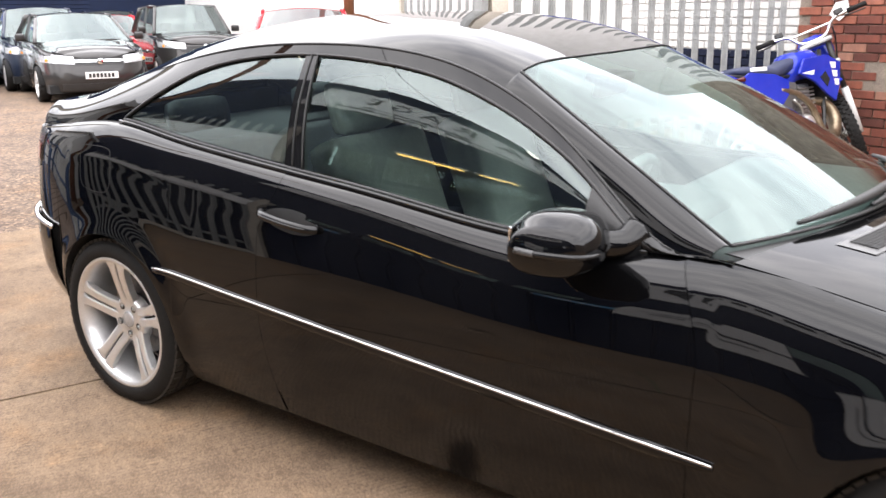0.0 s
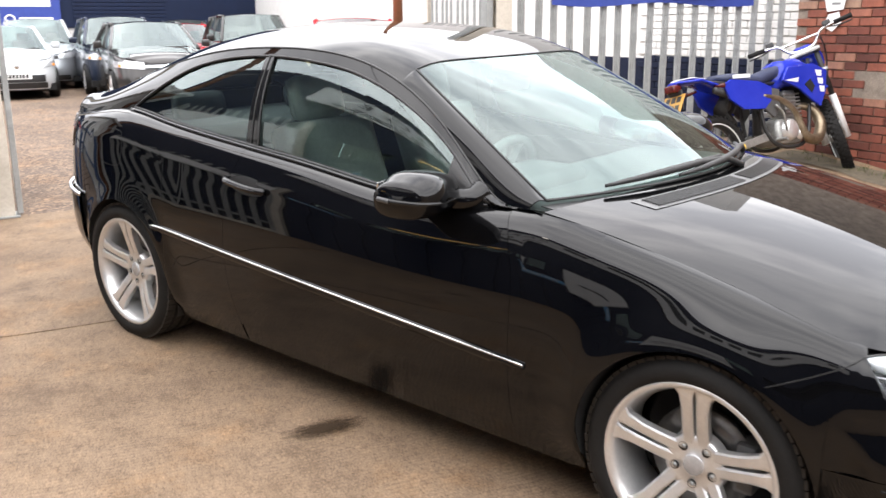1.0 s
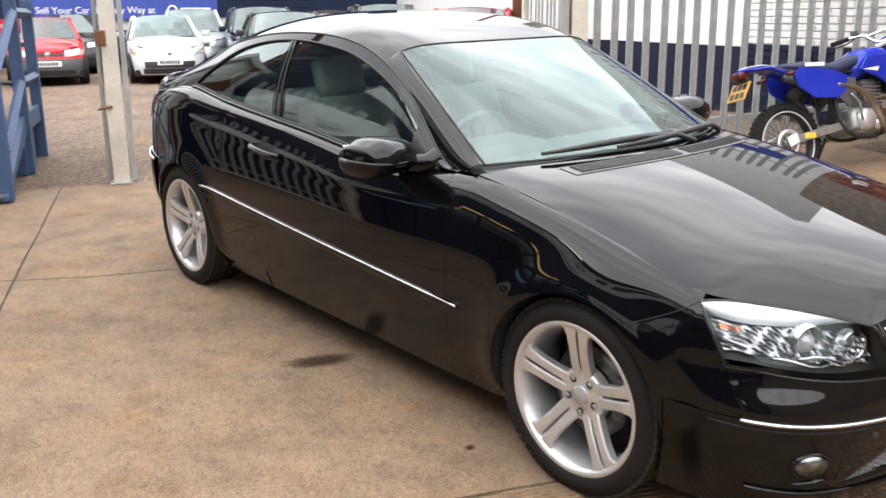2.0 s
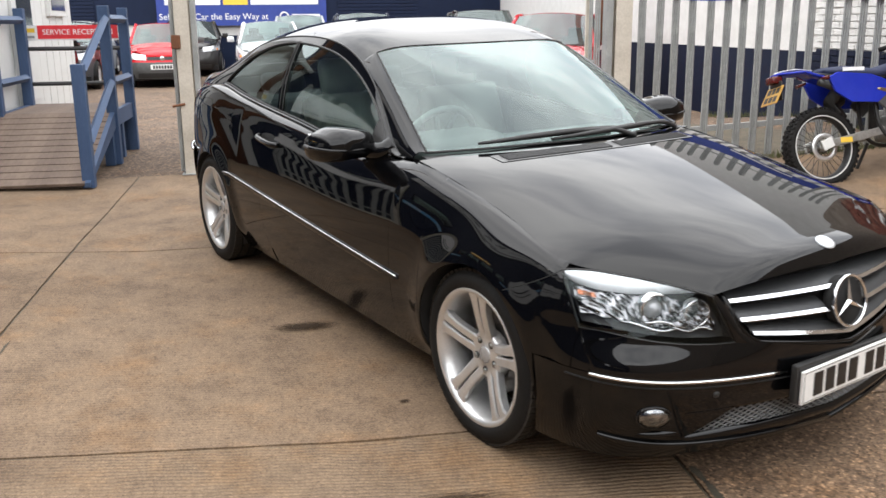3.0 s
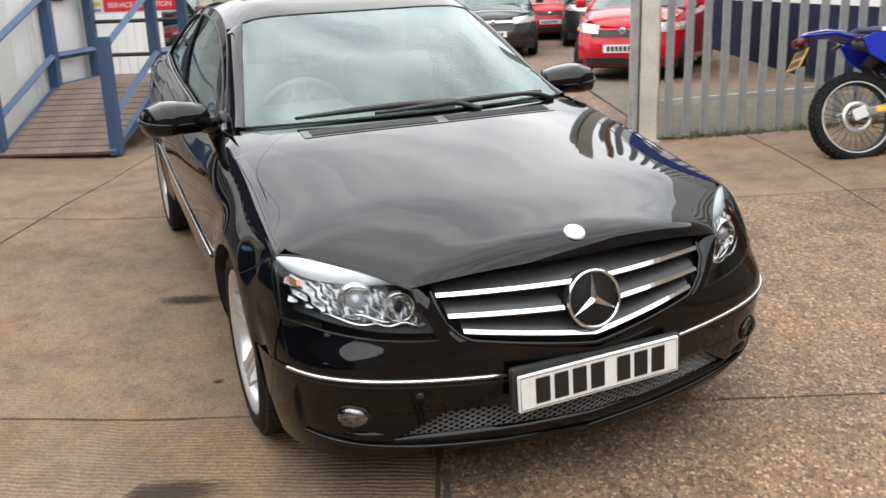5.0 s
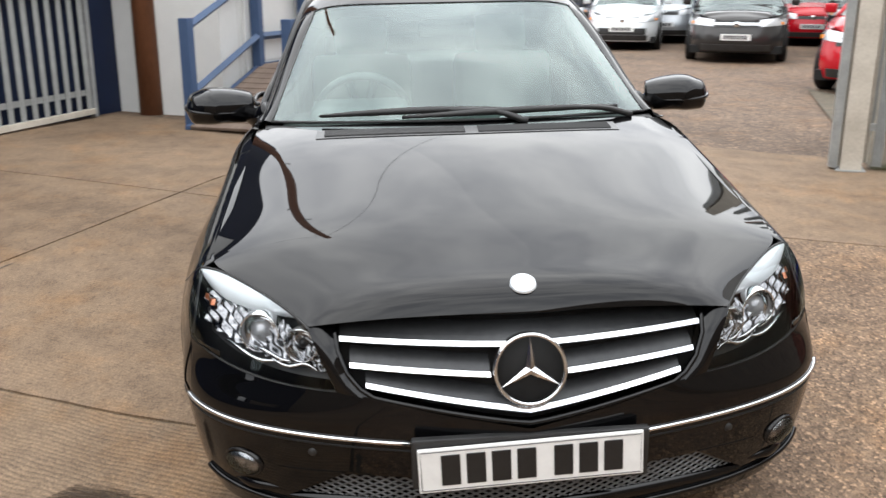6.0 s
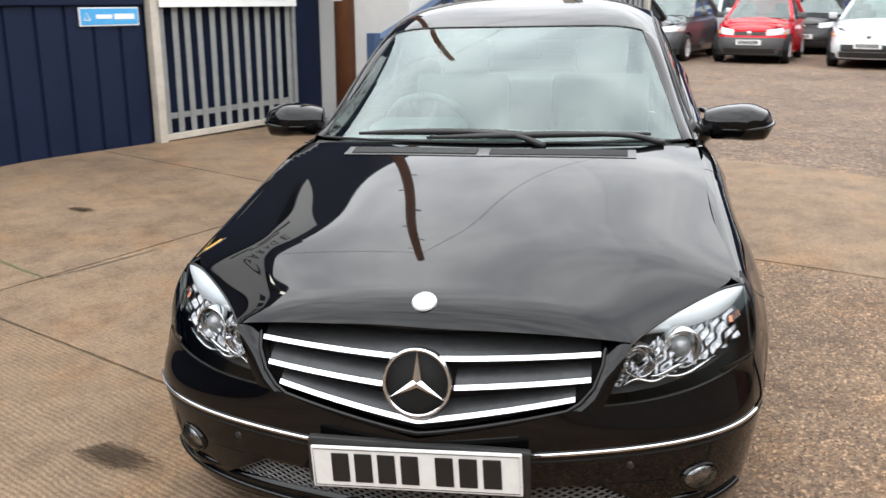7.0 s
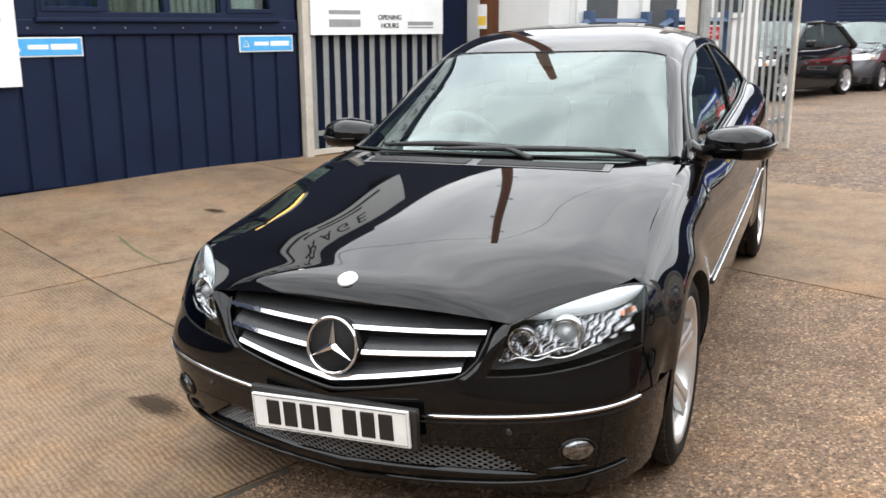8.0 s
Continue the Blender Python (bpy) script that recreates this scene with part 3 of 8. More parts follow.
north_wall("wall_north", 0, 29, -0.25, -0.012, -0.1, BAND, M_BLUEBRICK, "navy painted lower brick wall beside the yard")
north_wall("wall_north_upper", 0, 29, -0.25, -0.010, BAND, 4.6, M_WHITEBRICK, "white painted brick wall above a navy band")
brick_back = wall_slab("wall_brick", -2.94, 9.0, 5.03, 5.3, -0.1, 3.4, M_MORTAR, "old red brick wall with patched mortar")
wall_slab("plinth", -2.6, 9.0, 4.84, 5.0, -0.1, ground_h(0, 4.7) + 0.12, M_CONC, "low mossy concrete kerb under the brick wall")
FAR_U = -25.5
FAR_V0, FAR_V1 = -11.0, 6.4
wall_slab("wall_far", FAR_U - 0.3, FAR_U, FAR_V0, FAR_V1, -0.1, 1.10, M_BLUESTEEL, "navy painted lower wall behind the parked cars")
wall_slab("wall_far_band", FAR_U - 0.3, FAR_U - 0.004, FAR_V0, FAR_V1, 1.10, 1.44, M_WHITEWALL, "white painted band on the far building")
wall_slab("wall_far_upper", FAR_U - 0.3, FAR_U + 0.05, FAR_V0, FAR_V1, 1.44, 6.0, M_BLUESTEEL, "navy steel cladding on the far building")


def far_shutter(v0, v1):
    th = empty("roller_shutter", at_site(FAR_U + 0.06, v0, 1.5), "navy slatted roller shutter on the far building", "roller shutter", "far shutters", "structure")
    for k in range(26):
        part("slat", box_bm((0, 0, k * 0.11), (0.03, v1 - v0, k * 0.11 + 0.095), 0.008), M_BLUESTEEL, th)


far_shutter(1.0, 3.6)
far_shutter(-9.6, -6.4)


# ---- blue workshop building behind the camera's way ----
SITE = WORKSHOP
BV = -4.78
WS_TOP = 4.55


def workshop():
    wall_slab("wall_south_base", -1.85, 16, BV - 0.3, BV - 0.03, -0.1, 1.27, M_BLUESTEEL, "navy steel workshop wall behind ribbed cladding")
    wall_slab("wall_south_top", -1.85, 16, BV - 0.3, BV, 2.05, WS_TOP, M_BLUESTEEL, "plain navy fascia of the workshop building")
    wall_slab("wall_south_end", -4.9, -1.86, BV - 0.36, BV - 0.12, -0.1, WS_TOP, M_BLUESTEEL, "navy wall behind the steel gate")
    wall_slab("wall_south_return", -5.1, -4.9, -12, BV - 0.12, -0.1, WS_TOP, M_BLUESTEEL, "navy end wall of the workshop")
    wall_slab("floor_inside", -1.8, 16, -14, BV - 0.3, -0.05, 0.01, M_CONC, "workshop floor")
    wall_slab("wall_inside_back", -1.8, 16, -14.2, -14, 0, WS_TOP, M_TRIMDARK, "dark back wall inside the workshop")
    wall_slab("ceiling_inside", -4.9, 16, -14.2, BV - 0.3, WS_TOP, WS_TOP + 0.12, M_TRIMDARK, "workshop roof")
    for k, (a, b) in enumerate(((-1.85, -1.62), (0.62, 0.95), (2.9, 3.2), (8.2, 8.6), (13.6, 16))):
        wall_slab("wall_pier_%d" % k, a, b, BV - 0.3, BV, 1.27, 2.05, M_BLUESTEEL, "navy pier between workshop windows")
    # ribbed cladding sheet below the windows
    pts, u = [], -1.85
    while u < 16:
        pts += [(u, 0.0), (u + 0.225, 0.0), (u + 0.235, -0.022), (u + 0.258, -0.022)]
        u += 0.268
    verts, faces = [], []
    for a, d in pts:
        verts += [(a, BV + d, 0.015), (a, BV + d, 1.24)]
    for i in range(len(pts) - 1):
        faces.append((2 * i, 2 * i + 2, 2 * i + 3, 2 * i + 1))
    ob = link_mesh("cladding", verts, faces, M_BLUESTEEL, None, "", False, SITE)
    tagged(ob, "navy ribbed steel cladding sheets", "cladding", "", "structure")
    tagged(part("trim", box_bm((-1.85, BV - 0.03, 1.245), (16, BV + 0.035, 1.37), 0.01), M_BLUESTEEL, None, "", False, SITE), "navy flashing under the windows with rivets", "flashing", "", "structure")
    for k in range(24):
        th = lathe_part("rivet", [(0.0, 0.006), (0.006, 0.004), (0.008, 0.0)], M_GALV, None, 10, "Y", m=SITE @ pose(-1.7 + 0.268 * k, BV + 0.036, 1.30))
        tagged(th, "small bright steel rivet", "rivet", "rivets in the flashing", "structure")


workshop()


def window_unit(name, u0, u1, lights):
    """A blue-framed window with several lights."""
    th = empty(name, at_site(u0, BV, 1.37), "navy framed workshop window with curtains behind", "window", "workshop windows", "structure")
    w, h = u1 - u0, 0.68
    for a, b, c, d in ((0, w, 0, 0.06), (0, w, h - 0.06, h)):
        part("frame", box_bm((a, -0.09, c), (b, 0.02, d), 0.006), M_BLUESTEEL, th)
    part("window_sill", box_bm((-0.03, -0.02, -0.02), (w + 0.03, 0.075, 0.012), 0.006), M_BLUESTEEL, th)
    step = w / lights
    for k in range(lights + 1):
        x = min(max(k * step, 0.03), w - 0.03)
        part("mullion", box_bm((x - 0.03, -0.085, 0.06), (x + 0.03, 0.016, h - 0.06), 0.006), M_BLUESTEEL, th)
    for k in range(lights):
        p = part("pane", box_bm((k * step + 0.03, -0.045, 0.06), ((k + 1) * step - 0.03, -0.037, h - 0.06)), M_SIDEGLASS, th)
        if k in (0, lights - 1):
            fr = bmesh.new()
            x0, x1 = k * step + 0.03, (k + 1) * step - 0.03
            for a, b, c, d in ((x0, x1, 0.06, 0.10), (x0, x1, h - 0.10, h - 0.06), (x0, x0 + 0.04, 0.10, h - 0.10), (x1 - 0.04, x1, 0.10, h - 0.10)):
                add_box(fr, (a, -0.03, c), (b, 0.028, d), 0.004)
            part("casement", fr, M_BLUESTEEL, th)
    # curtain cloth hanging behind
    verts, faces, n = [], [], 120
    for i in range(n + 1):
        x = 0.05 + (w - 0.1) * i / n
        y = -0.22 + 0.025 * math.sin(i * 0.9) + 0.012 * math.sin(i * 2.3)
        verts += [(x, y, 0.02), (x, y, h)]
        if i:
            q = len(verts)
            faces.append((q - 4, q - 2, q - 1, q - 3))
    link_mesh("curtain", verts, faces, M_CURTAIN, th, "faded beige curtain", True)


M_CURTAIN = worn("beige_curtain", (0.16, 0.12, 0.07), (0.32, 0.25, 0.15), 4, (0.8, 0.9), 0, 0.2, 50, stretch=(4, 1, 0.4))
window_unit("window_1", -1.62, 0.62, 4)
window_unit("window_2", 0.95, 2.9, 3)

M_TUBE = glow("warm_strip_light", (1.0, 0.62, 0.16), 9.0)


def strip_light(u, v, z, length, turn):
    th = empty("strip_light", at_site(u, v, z, turn), "warm glowing workshop strip light", "ceiling light", "workshop strip lights")
    part("body", box_bm((-length / 2, -0.05, 0.03), (length / 2, 0.05, 0.08), 0.01), M_WHITEPVC, th)
    part("tube", tube_bm([(-length / 2 + 0.03, 0, 0), (length / 2 - 0.03, 0, 0)], 0.022, 10), M_TUBE, th)


for k, (u, v, z, ln, tn) in enumerate(((4.6, -5.9, 2.9, 1.5, 0), (6.4, -5.9, 2.9, 1.5, 0), (4.8, -8.4, 3.4, 1.5, 0), (6.8, -8.4, 3.4, 1.5, 0), (9.5, -6.4, 3.0, 1.5, 0))):
    strip_light(u, v, z, ln, tn)


# ---- signs on the workshop ----
def board(name, u, v, z, w, h, material, label, turn=0.0, depth=0.012, category="sign"):
    """A flat board standing in the u and z plane, its face to +v when turn is 0."""
    th = empty(name, at_site(u, v, z, turn), label, category)
    part("panel", box_bm((0, -depth, 0), (w, 0, h), 0.003), material, th)
    return th


def bars(th, rows, material, y=0.003):
    """Unreadable print as plain bars: rows of (x0, x1, z0, z1)."""
    for x0, x1, z0, z1 in rows:
        part("print", box_bm((x0, -0.001, z0), (x1, y, z1)), material, th)


def strip_sign(u):
    th = board("wall_sign", u, BV + 0.02, 1.075, 0.60, 0.155, M_SIGNWHITE, "light blue and white strip sign on navy cladding")
    part("field", box_bm((0.012, 0, 0.012), (0.588, 0.004, 0.143)), M_SIGNBLUE, th)
    bars(th, [(0.05, 0.26, 0.055, 0.10), (0.28, 0.44, 0.06, 0.095)], M_SIGNWHITE, 0.007)
    part("emblem", tube_bm([(0.50, 0.005, 0.05), (0.53, 0.005, 0.11), (0.56, 0.005, 0.05), (0.50, 0.005, 0.05)], 0.006, 6), M_SIGNWHITE, th)


strip_sign(-1.80)
strip_sign(0.28)
th = board("notice_board", 0.80, BV + 0.05, 0.85, 1.5, 1.1, M_SIGNWHITE, "large plain white notice board on the workshop wall")
bars(th, [(0.2, 1.3, 0.5, 0.58), (0.2, 1.2, 0.3, 0.36)], M_GREYINK)

# long white name board above the windows
SIGN_Z = 3.36
th = board("garage_sign", 4.6, BV + 0.05, SIGN_Z, -7.0, 0.80, M_SIGNWHITE, "long white board with dark garage lettering")
for k, ch in enumerate("GARAGE"):
    letters("lettering", ch, 0.38, M_INK, th, pose(-4.45 - 0.36 * k, 0.006, 0.54) @ pose(0, 0, 0, 0, 0, 180), "dark navy capital letter")
bars(th, [(-1.25 - 0.45 * k, -0.95 - 0.45 * k, 0.38, 0.66) for k in range(7)] + [(-6.6, -5.5, 0.10, 0.16), (-5.3, -4.4, 0.10, 0.16), (-6.3, -5.1, 0.21, 0.26)], M_INK)


def floodlight(u, z):
    """A small lit floodlight on a bracket under the eaves."""
    th = empty("floodlight", at_site(u, BV, z), "small bright white floodlight on the workshop fascia", "floodlight")
    part("bracket", box_bm((-0.02, 0.0, -0.03), (0.02, 0.10, 0.03), 0.006), M_PLASTIC, th)
    part("housing", box_bm((-0.11, 0.08, -0.09), (0.11, 0.16, 0.09), 0.015), M_PLASTIC, th)
    part("lens", box_bm((-0.09, 0.16, -0.07), (0.09, 0.166, 0.07), 0.002), M_FLOOD, th, "bright white lens")


M_FLOOD = glow("floodlight_white", (1.0, 0.95, 0.85), 12.0)
floodlight(0.05, 4.36)
for u, ln in ((-0.665, 0.60), (-0.21, 0.26)):
    strip_light(u, BV + 0.10, 2.14, ln, 0)

SITE = YARD

# buildings that close the yard behind the walk
wall_slab("wall_east", 19.0, 19.4, -14, 15.0, -0.1, 7.0, M_MORTAR, "plain rendered wall closing the yard")


# ---- palisade fence and gates ----
def pale_mesh(height):
    """One W-section galvanised pale with a pointed, split top."""
    prof = [(-0.034, 0.006), (-0.024, 0.0), (-0.010, 0.012), (0.0, 0.004), (0.010, 0.012), (0.024, 0.0), (0.034, 0.006)]
    top = [height - 0.10, height - 0.05, height - 0.03, height, height - 0.03, height - 0.05, height - 0.10]
    verts, faces, n = [], [], len(prof)
    for back in (0, 1):
        for x, y in prof:
            verts.append((x, y + back * 0.003, 0))
        for (x, y), z in zip(prof, top):
            verts.append((x, y + back * 0.003, z))
    for b in (0, 2 * n):
        for i in range(n - 1):
            q = (b + i, b + i + 1, b + n + i + 1, b + n + i)
            faces.append(q if b == 0 else q[::-1])
    for i in range(n - 1):
        faces.append((n + i, n + i + 1, 3 * n + i + 1, 3 * n + i))
        faces.append((i + 1, i, 2 * n + i, 2 * n + i + 1))
    faces += [(0, n, 3 * n, 2 * n), (n - 1, 3 * n - 1, 4 * n - 1, 2 * n - 1)]
    me = bpy.data.meshes.new("pale")
    me.from_pydata(verts, [], faces)
    me.materials.append(M_GALV)
    me.update()
    return me


def palisade(name, a, b, count, height, foot, rails, label, category, frame_bars=False, level=False):
    """Pales in a row from a to b (u, v), on angle rails; x runs along the panel."""
    (u0, v0), (u1, v1) = a, b
    length = math.hypot(u1 - u0, v1 - v0)
    turn = math.degrees(math.atan2(v1 - v0, u1 - u0))
    th = empty(name, at_site(u0, v0, 0, turn), label, category)
    me = pale_mesh(height)
    for k in range(count):
        x = length * (k + 0.5) / count
        f = k / max(1, count - 1)
        uu, vv = u0 + (u1 - u0) * f, v0 + (v1 - v0) * f
        ob = new("pale", me)
        ob.parent = th
        ob.matrix_local = pose(x, -0.012, foot + (0 if level else ground_h(uu, vv)), 0.25 * math.sin(k * 2.1), 0.35 * math.sin(k * 1.7), 0)
    for z in rails:
        h0, h1 = (0, 0) if level else (ground_h(u0, v0), ground_h(u1, v1))
        bm = box_bm((0, 0.006, z), (length, 0.012, z + 0.05))
        add_box(bm, (0, 0.0125, z + 0.043), (length, 0.045, z + 0.05))
        for v in bm.verts:
            v.co.z += h0 + (h1 - h0) * v.co.x / length
        part("rail", bm, M_GALV, th)
    if frame_bars:
        for x in (0.0, length):
            part("stile", box_bm((x - 0.03, -0.03, foot), (x + 0.03, 0.03, height + foot - 0.1), 0.004), M_GALVOLD, th)
    return th


def steel_post(name, u, v, height, material, label, w=0.13, d=0.12, turn=0.0):
    """An H-section steel gate post with flanges, web and a cap plate."""
    th = empty(name, at_site(u, v, ground_h(u, v), turn), label, "gate post")
    part("flange", box_bm((-w / 2, -d / 2, -0.05), (w / 2, -d / 2 + 0.012, height), 0.002), material, th)
    part("flange", box_bm((-w / 2, d / 2 - 0.012, -0.05), (w / 2, d / 2, height), 0.002), material, th)
    part("web", box_bm((-0.006, -d / 2 + 0.012, -0.05), (0.006, d / 2 - 0.012, height)), material, th)
    part("base_plate", box_bm((-w / 2 - 0.03, -d / 2 - 0.03, 0.0), (w / 2 + 0.03, d / 2 + 0.03, 0.012), 0.003), M_GALV, th)
    return th


POST_L, POST_R, FENCE_END = (-4.08, -1.70), (-3.50, 2.16), (-2.96, 4.93)
th = steel_post("gate_post", *POST_L, 3.0, M_GALVOLD, "weathered cream steel gate post with a rusty latch", 0.125, 0.16, 90)
part("latch", box_bm((-0.10, -0.11, 1.12), (-0.02, -0.05, 1.24), 0.01), M_RUST, th, "rusty bolt bracket")
part("drop_bolt", tube_bm([(-0.13, -0.10, 0.62), (-0.02, -0.10, 0.64)], 0.012, 8), M_RUST, th, "rusty pin")
part("angle_stile", box_bm((0.078, -0.06, 0.02), (0.118, 0.05, 2.9), 0.004), M_GALV, th, "galvanised slamming stile")
part("angle_stile", box_bm((-0.112, 0.02, 0.02), (-0.080, 0.10, 2.9), 0.004), M_GALV, th, "galvanised slamming stile")
th = steel_post("gate_post", *POST_R, 3.0, M_GALVOLD, "pale grey steel gate post beside the palisade fence", 0.15, 0.16, 90)
part("angle_stile", box_bm((-0.15, -0.05, 0.02), (-0.09, 0.05, 2.9), 0.004), M_GALV, th, "galvanised slamming stile")
palisade("palisade_fence", (POST_R[0] + 0.04, POST_R[1] + 0.1), FENCE_END, 18, 2.5, 0.04, (0.30, 2.0), "galvanised steel palisade fence by a white and navy wall", "fence")
palisade("palisade_gate", (POST_R[0] - 0.12, POST_R[1] + 0.1), (POST_R[0] - 2.2, POST_R[1] + 0.45), 13, 2.4, 0.08, (0.30, 1.9), "open galvanised palisade gate leaf folded into the yard", "gate", True)
palisade("palisade_gate", (POST_L[0] - 0.12, POST_L[1] - 0.02), (POST_L[0] - 2.2, POST_L[1] - 0.10), 13, 2.4, 0.08, (0.30, 1.9), "open galvanised palisade gate leaf swung back", "gate", True)
SITE = WORKSHOP
th = palisade("palisade_gate", (-1.95, BV + 0.03), (-3.84, BV - 0.03), 12, 2.3, 0.05, (0.22, 1.9), "grey palisade gate closed against the navy wall", "gate", False, True)
part("stile", box_bm((-0.06, -0.04, 0.0), (0.03, 0.04, 2.4), 0.005), M_GALVOLD, th, "thick cream-painted gate stile")
part("bottom_bar", box_bm((0.0, -0.03, 0.03), (1.9, 0.02, 0.085), 0.004), M_GALVOLD, th)
part("stile", box_bm((1.86, -0.03, 0.0), (1.91, 0.03, 2.4), 0.005), M_GALV, th)
th = board("opening_hours_sign", -1.98, BV + 0.09, 1.23, -1.80, 0.75, M_SIGNWHITE, "white opening hours board fixed on the palisade gate")
letters("lettering", "HOURS", 0.075, M_INK, th, pose(-1.02, 0.004, 0.085) @ pose(0, 0, 0, 0, 0, 180))
letters("lettering", "OPENING", 0.075, M_INK, th, pose(-1.02, 0.004, 0.17) @ pose(0, 0, 0, 0, 0, 180))
bars(th, [(-0.62, -0.22, 0.075, 0.15), (-1.65, -1.28, 0.06, 0.075), (-1.65, -1.28, 0.09, 0.13), (-0.62, -0.22, 0.20, 0.24)], M_GREYINK)


SITE = CABIN


# ---- ramp, reception hut and poles ----
def hut():
    th = empty("reception_hut", at_site(0, 0, 0), "white panelled reception cabin with white doors", "cabin", "", "structure")
    part("wall", box_bm((-9.0, -3.82, 0.0), (-4.35, -3.66, 2.9)), M_WHITEPVC, th)
    part("wall", box_bm((-9.0, -7.9, 0.0), (-8.9, -3.82, 2.9)), M_WHITEPVC, th)
    part("wall", box_bm((-4.46, -4.9, 0.0), (-4.35, -3.82, 2.9)), M_WHITEPVC, th)
    part("roof", box_bm((-9.15, -8.0, 2.9), (-4.2, -3.46, 3.05), 0.01), M_WHITEPVC, th)
    for k in range(13):
        x = -8.8 + 0.34 * k
        part("seam", box_bm((x, -3.66, 0.3), (x + 0.012, -3.654, 2.9)), M_WHITEWALL, th)
    for u in (-6.95, -5.70):
        d = part("door", box_bm((u, -3.66, 0.40), (u + 0.9, -3.62, 2.35), 0.006), M_WHITEPVC, th, "white upvc door with a glazed upper half")
        part("door_panel", box_bm((u + 0.14, -3.62, 0.52), (u + 0.76, -3.612, 1.2), 0.004), M_WHITEPVC, d)
        part("pane", box_bm((u + 0.16, -3.62, 1.33), (u + 0.74, -3.614, 2.2)), M_DARKPANE, d)
        part("handle", tube_bm([(u + 0.82, -3.58, 1.30), (u + 0.82, -3.58, 1.42)], 0.012, 8), M_CHROME, d)
    w = part("window", box_bm((-8.55, -3.66, 1.45), (-7.65, -3.61, 2.3), 0.006), M_WHITEPVC, th)
    part("pane", box_bm((-8.45, -3.61, 1.52), (-7.75, -3.604, 2.22)), M_DARKPANE, w)


M_DARKPANE = worn("dark_window_pane", (0.03, 0.035, 0.04), (0.06, 0.065, 0.07), 3, (0.05, 0.1), 0, 0.0)
hut()


def ramp():
    """Timber access ramp: decking boards on a slope, a landing, blue posts and rails."""
    th = empty("access_ramp", at_site(0, 0, 0), "timber access ramp with blue painted posts and rails", "ramp")
    u0, u1, u2, v0, v1, top = -3.50, -4.95, -6.20, -3.56, -2.52, 0.47

    def h(u):
        return top * min(1.0, max(0.0, (u0 - u) / (u0 - u1)))
    n, u = 0, u0 - 0.02
    while u > u2 + 0.1:
        z = h(u)
        tilt = math.degrees(math.atan2(top, u0 - u1)) if u > u1 else 0
        part("board", box_bm((-0.115, v0, 0.0), (0, v1, 0.028), 0.004), M_WOOD, th, "", False, pose(u, 0, z, 0, tilt, 0))
        u -= 0.122
    for v in (v0 - 0.02, v1 - 0.02):
        bm = bmesh.new()
        a = [bm.verts.new(p) for p in ((u0, v, 0.0), (u1, v, top - 0.12), (u2, v, top - 0.12), (u2, v, top + 0.035), (u1, v, top + 0.035), (u0, v, 0.035))]
        b = [bm.verts.new((q.co.x, v + 0.045, q.co.z)) for q in a]
        bm.faces.new(a)
        bm.faces.new(b[::-1])
        for i in range(6):
            bm.faces.new((a[i], b[i], b[(i + 1) % 6], a[(i + 1) % 6]))
        part("stringer", bm, M_BLUEWOOD, th)
    for u in (-4.9, -5.5, -6.1):
        for v in (v0 + 0.05, v1 - 0.09):
            part("leg", box_bm((u - 0.05, v, -0.02), (u + 0.05, v + 0.09, h(u) - 0.02), 0.004), M_BLUEWOOD, th)
    hgt = 1.0
    for v, us in ((v1, (-3.60, -4.98, -6.08)), (v0, (-3.60, -4.94, -6.05))):
        for k, u in enumerate(us):
            tall = 0.98 + (0.06 if k else 0.0)
            part("post", box_bm((u - 0.05, v - 0.05, -0.02), (u + 0.05, v + 0.05, h(u) + tall), 0.006), M_BLUEWOOD, th)
        if v == v1 or v == v0:
            for z in (0.32, 0.92):
                for a, b in zip(us, us[1:]):
                    part("rail", tube_bm([(a - 0.05, v + 0.02, h(a) + z), (b + 0.05, v + 0.02, h(b) + z)], 0.04, 4), M_BLUEWOOD, th)
    for z in (0.25, 0.62):
        part("rail", tube_bm([(-6.08, v0 + 0.05, top + z), (-6.08, v1 - 0.05, top + z)], 0.022, 8), M_PLASTIC, th)
    return th


ramp()
th = board("service_sign", -6.16, -3.66, 1.175, 1.24, 0.185, M_SIGNWHITE, "red and white service reception sign on the ramp rail", 90, 0.015)
th.matrix_world = th.matrix_world @ Matrix.Scale(0.86, 4)
part("red_field", box_bm((0.28, -0.019, 0.02), (1.24, -0.0152, 0.185)), M_SIGNRED, th)
letters("lettering", "SERVICE RECEPTION", 0.092, M_SIGNWHITE, th, pose(0.76, -0.0205, 0.10), "white capital letters")
part("print", box_bm((0.03, -0.018, 0.03), (0.24, -0.0153, 0.06)), M_GREYINK, th)
part("yellow_mark", box_bm((0.02, -0.018, 0.10), (0.25, -0.0153, 0.15)), M_YELLOW, th)


def pole(name, u, v, height, r0, r1, material, label, pegs):
    th = empty(name, at_site(u, v, 0), label, "pole")
    part("shaft", tube_bm([(0, 0, -0.1), (0.01, 0, height * 0.5), (0, 0, height)], [r0, (r0 + r1) / 2, r1], 20), material, th, "", True)
    for k in range(pegs):
        z = height - 0.5 - 0.45 * k
        s = 1 if k % 2 else -1
        part("climbing_peg", tube_bm([(0, s * 0.06, z), (0, s * 0.24, z + 0.02)], 0.012, 6), M_GALV, th)
    return th


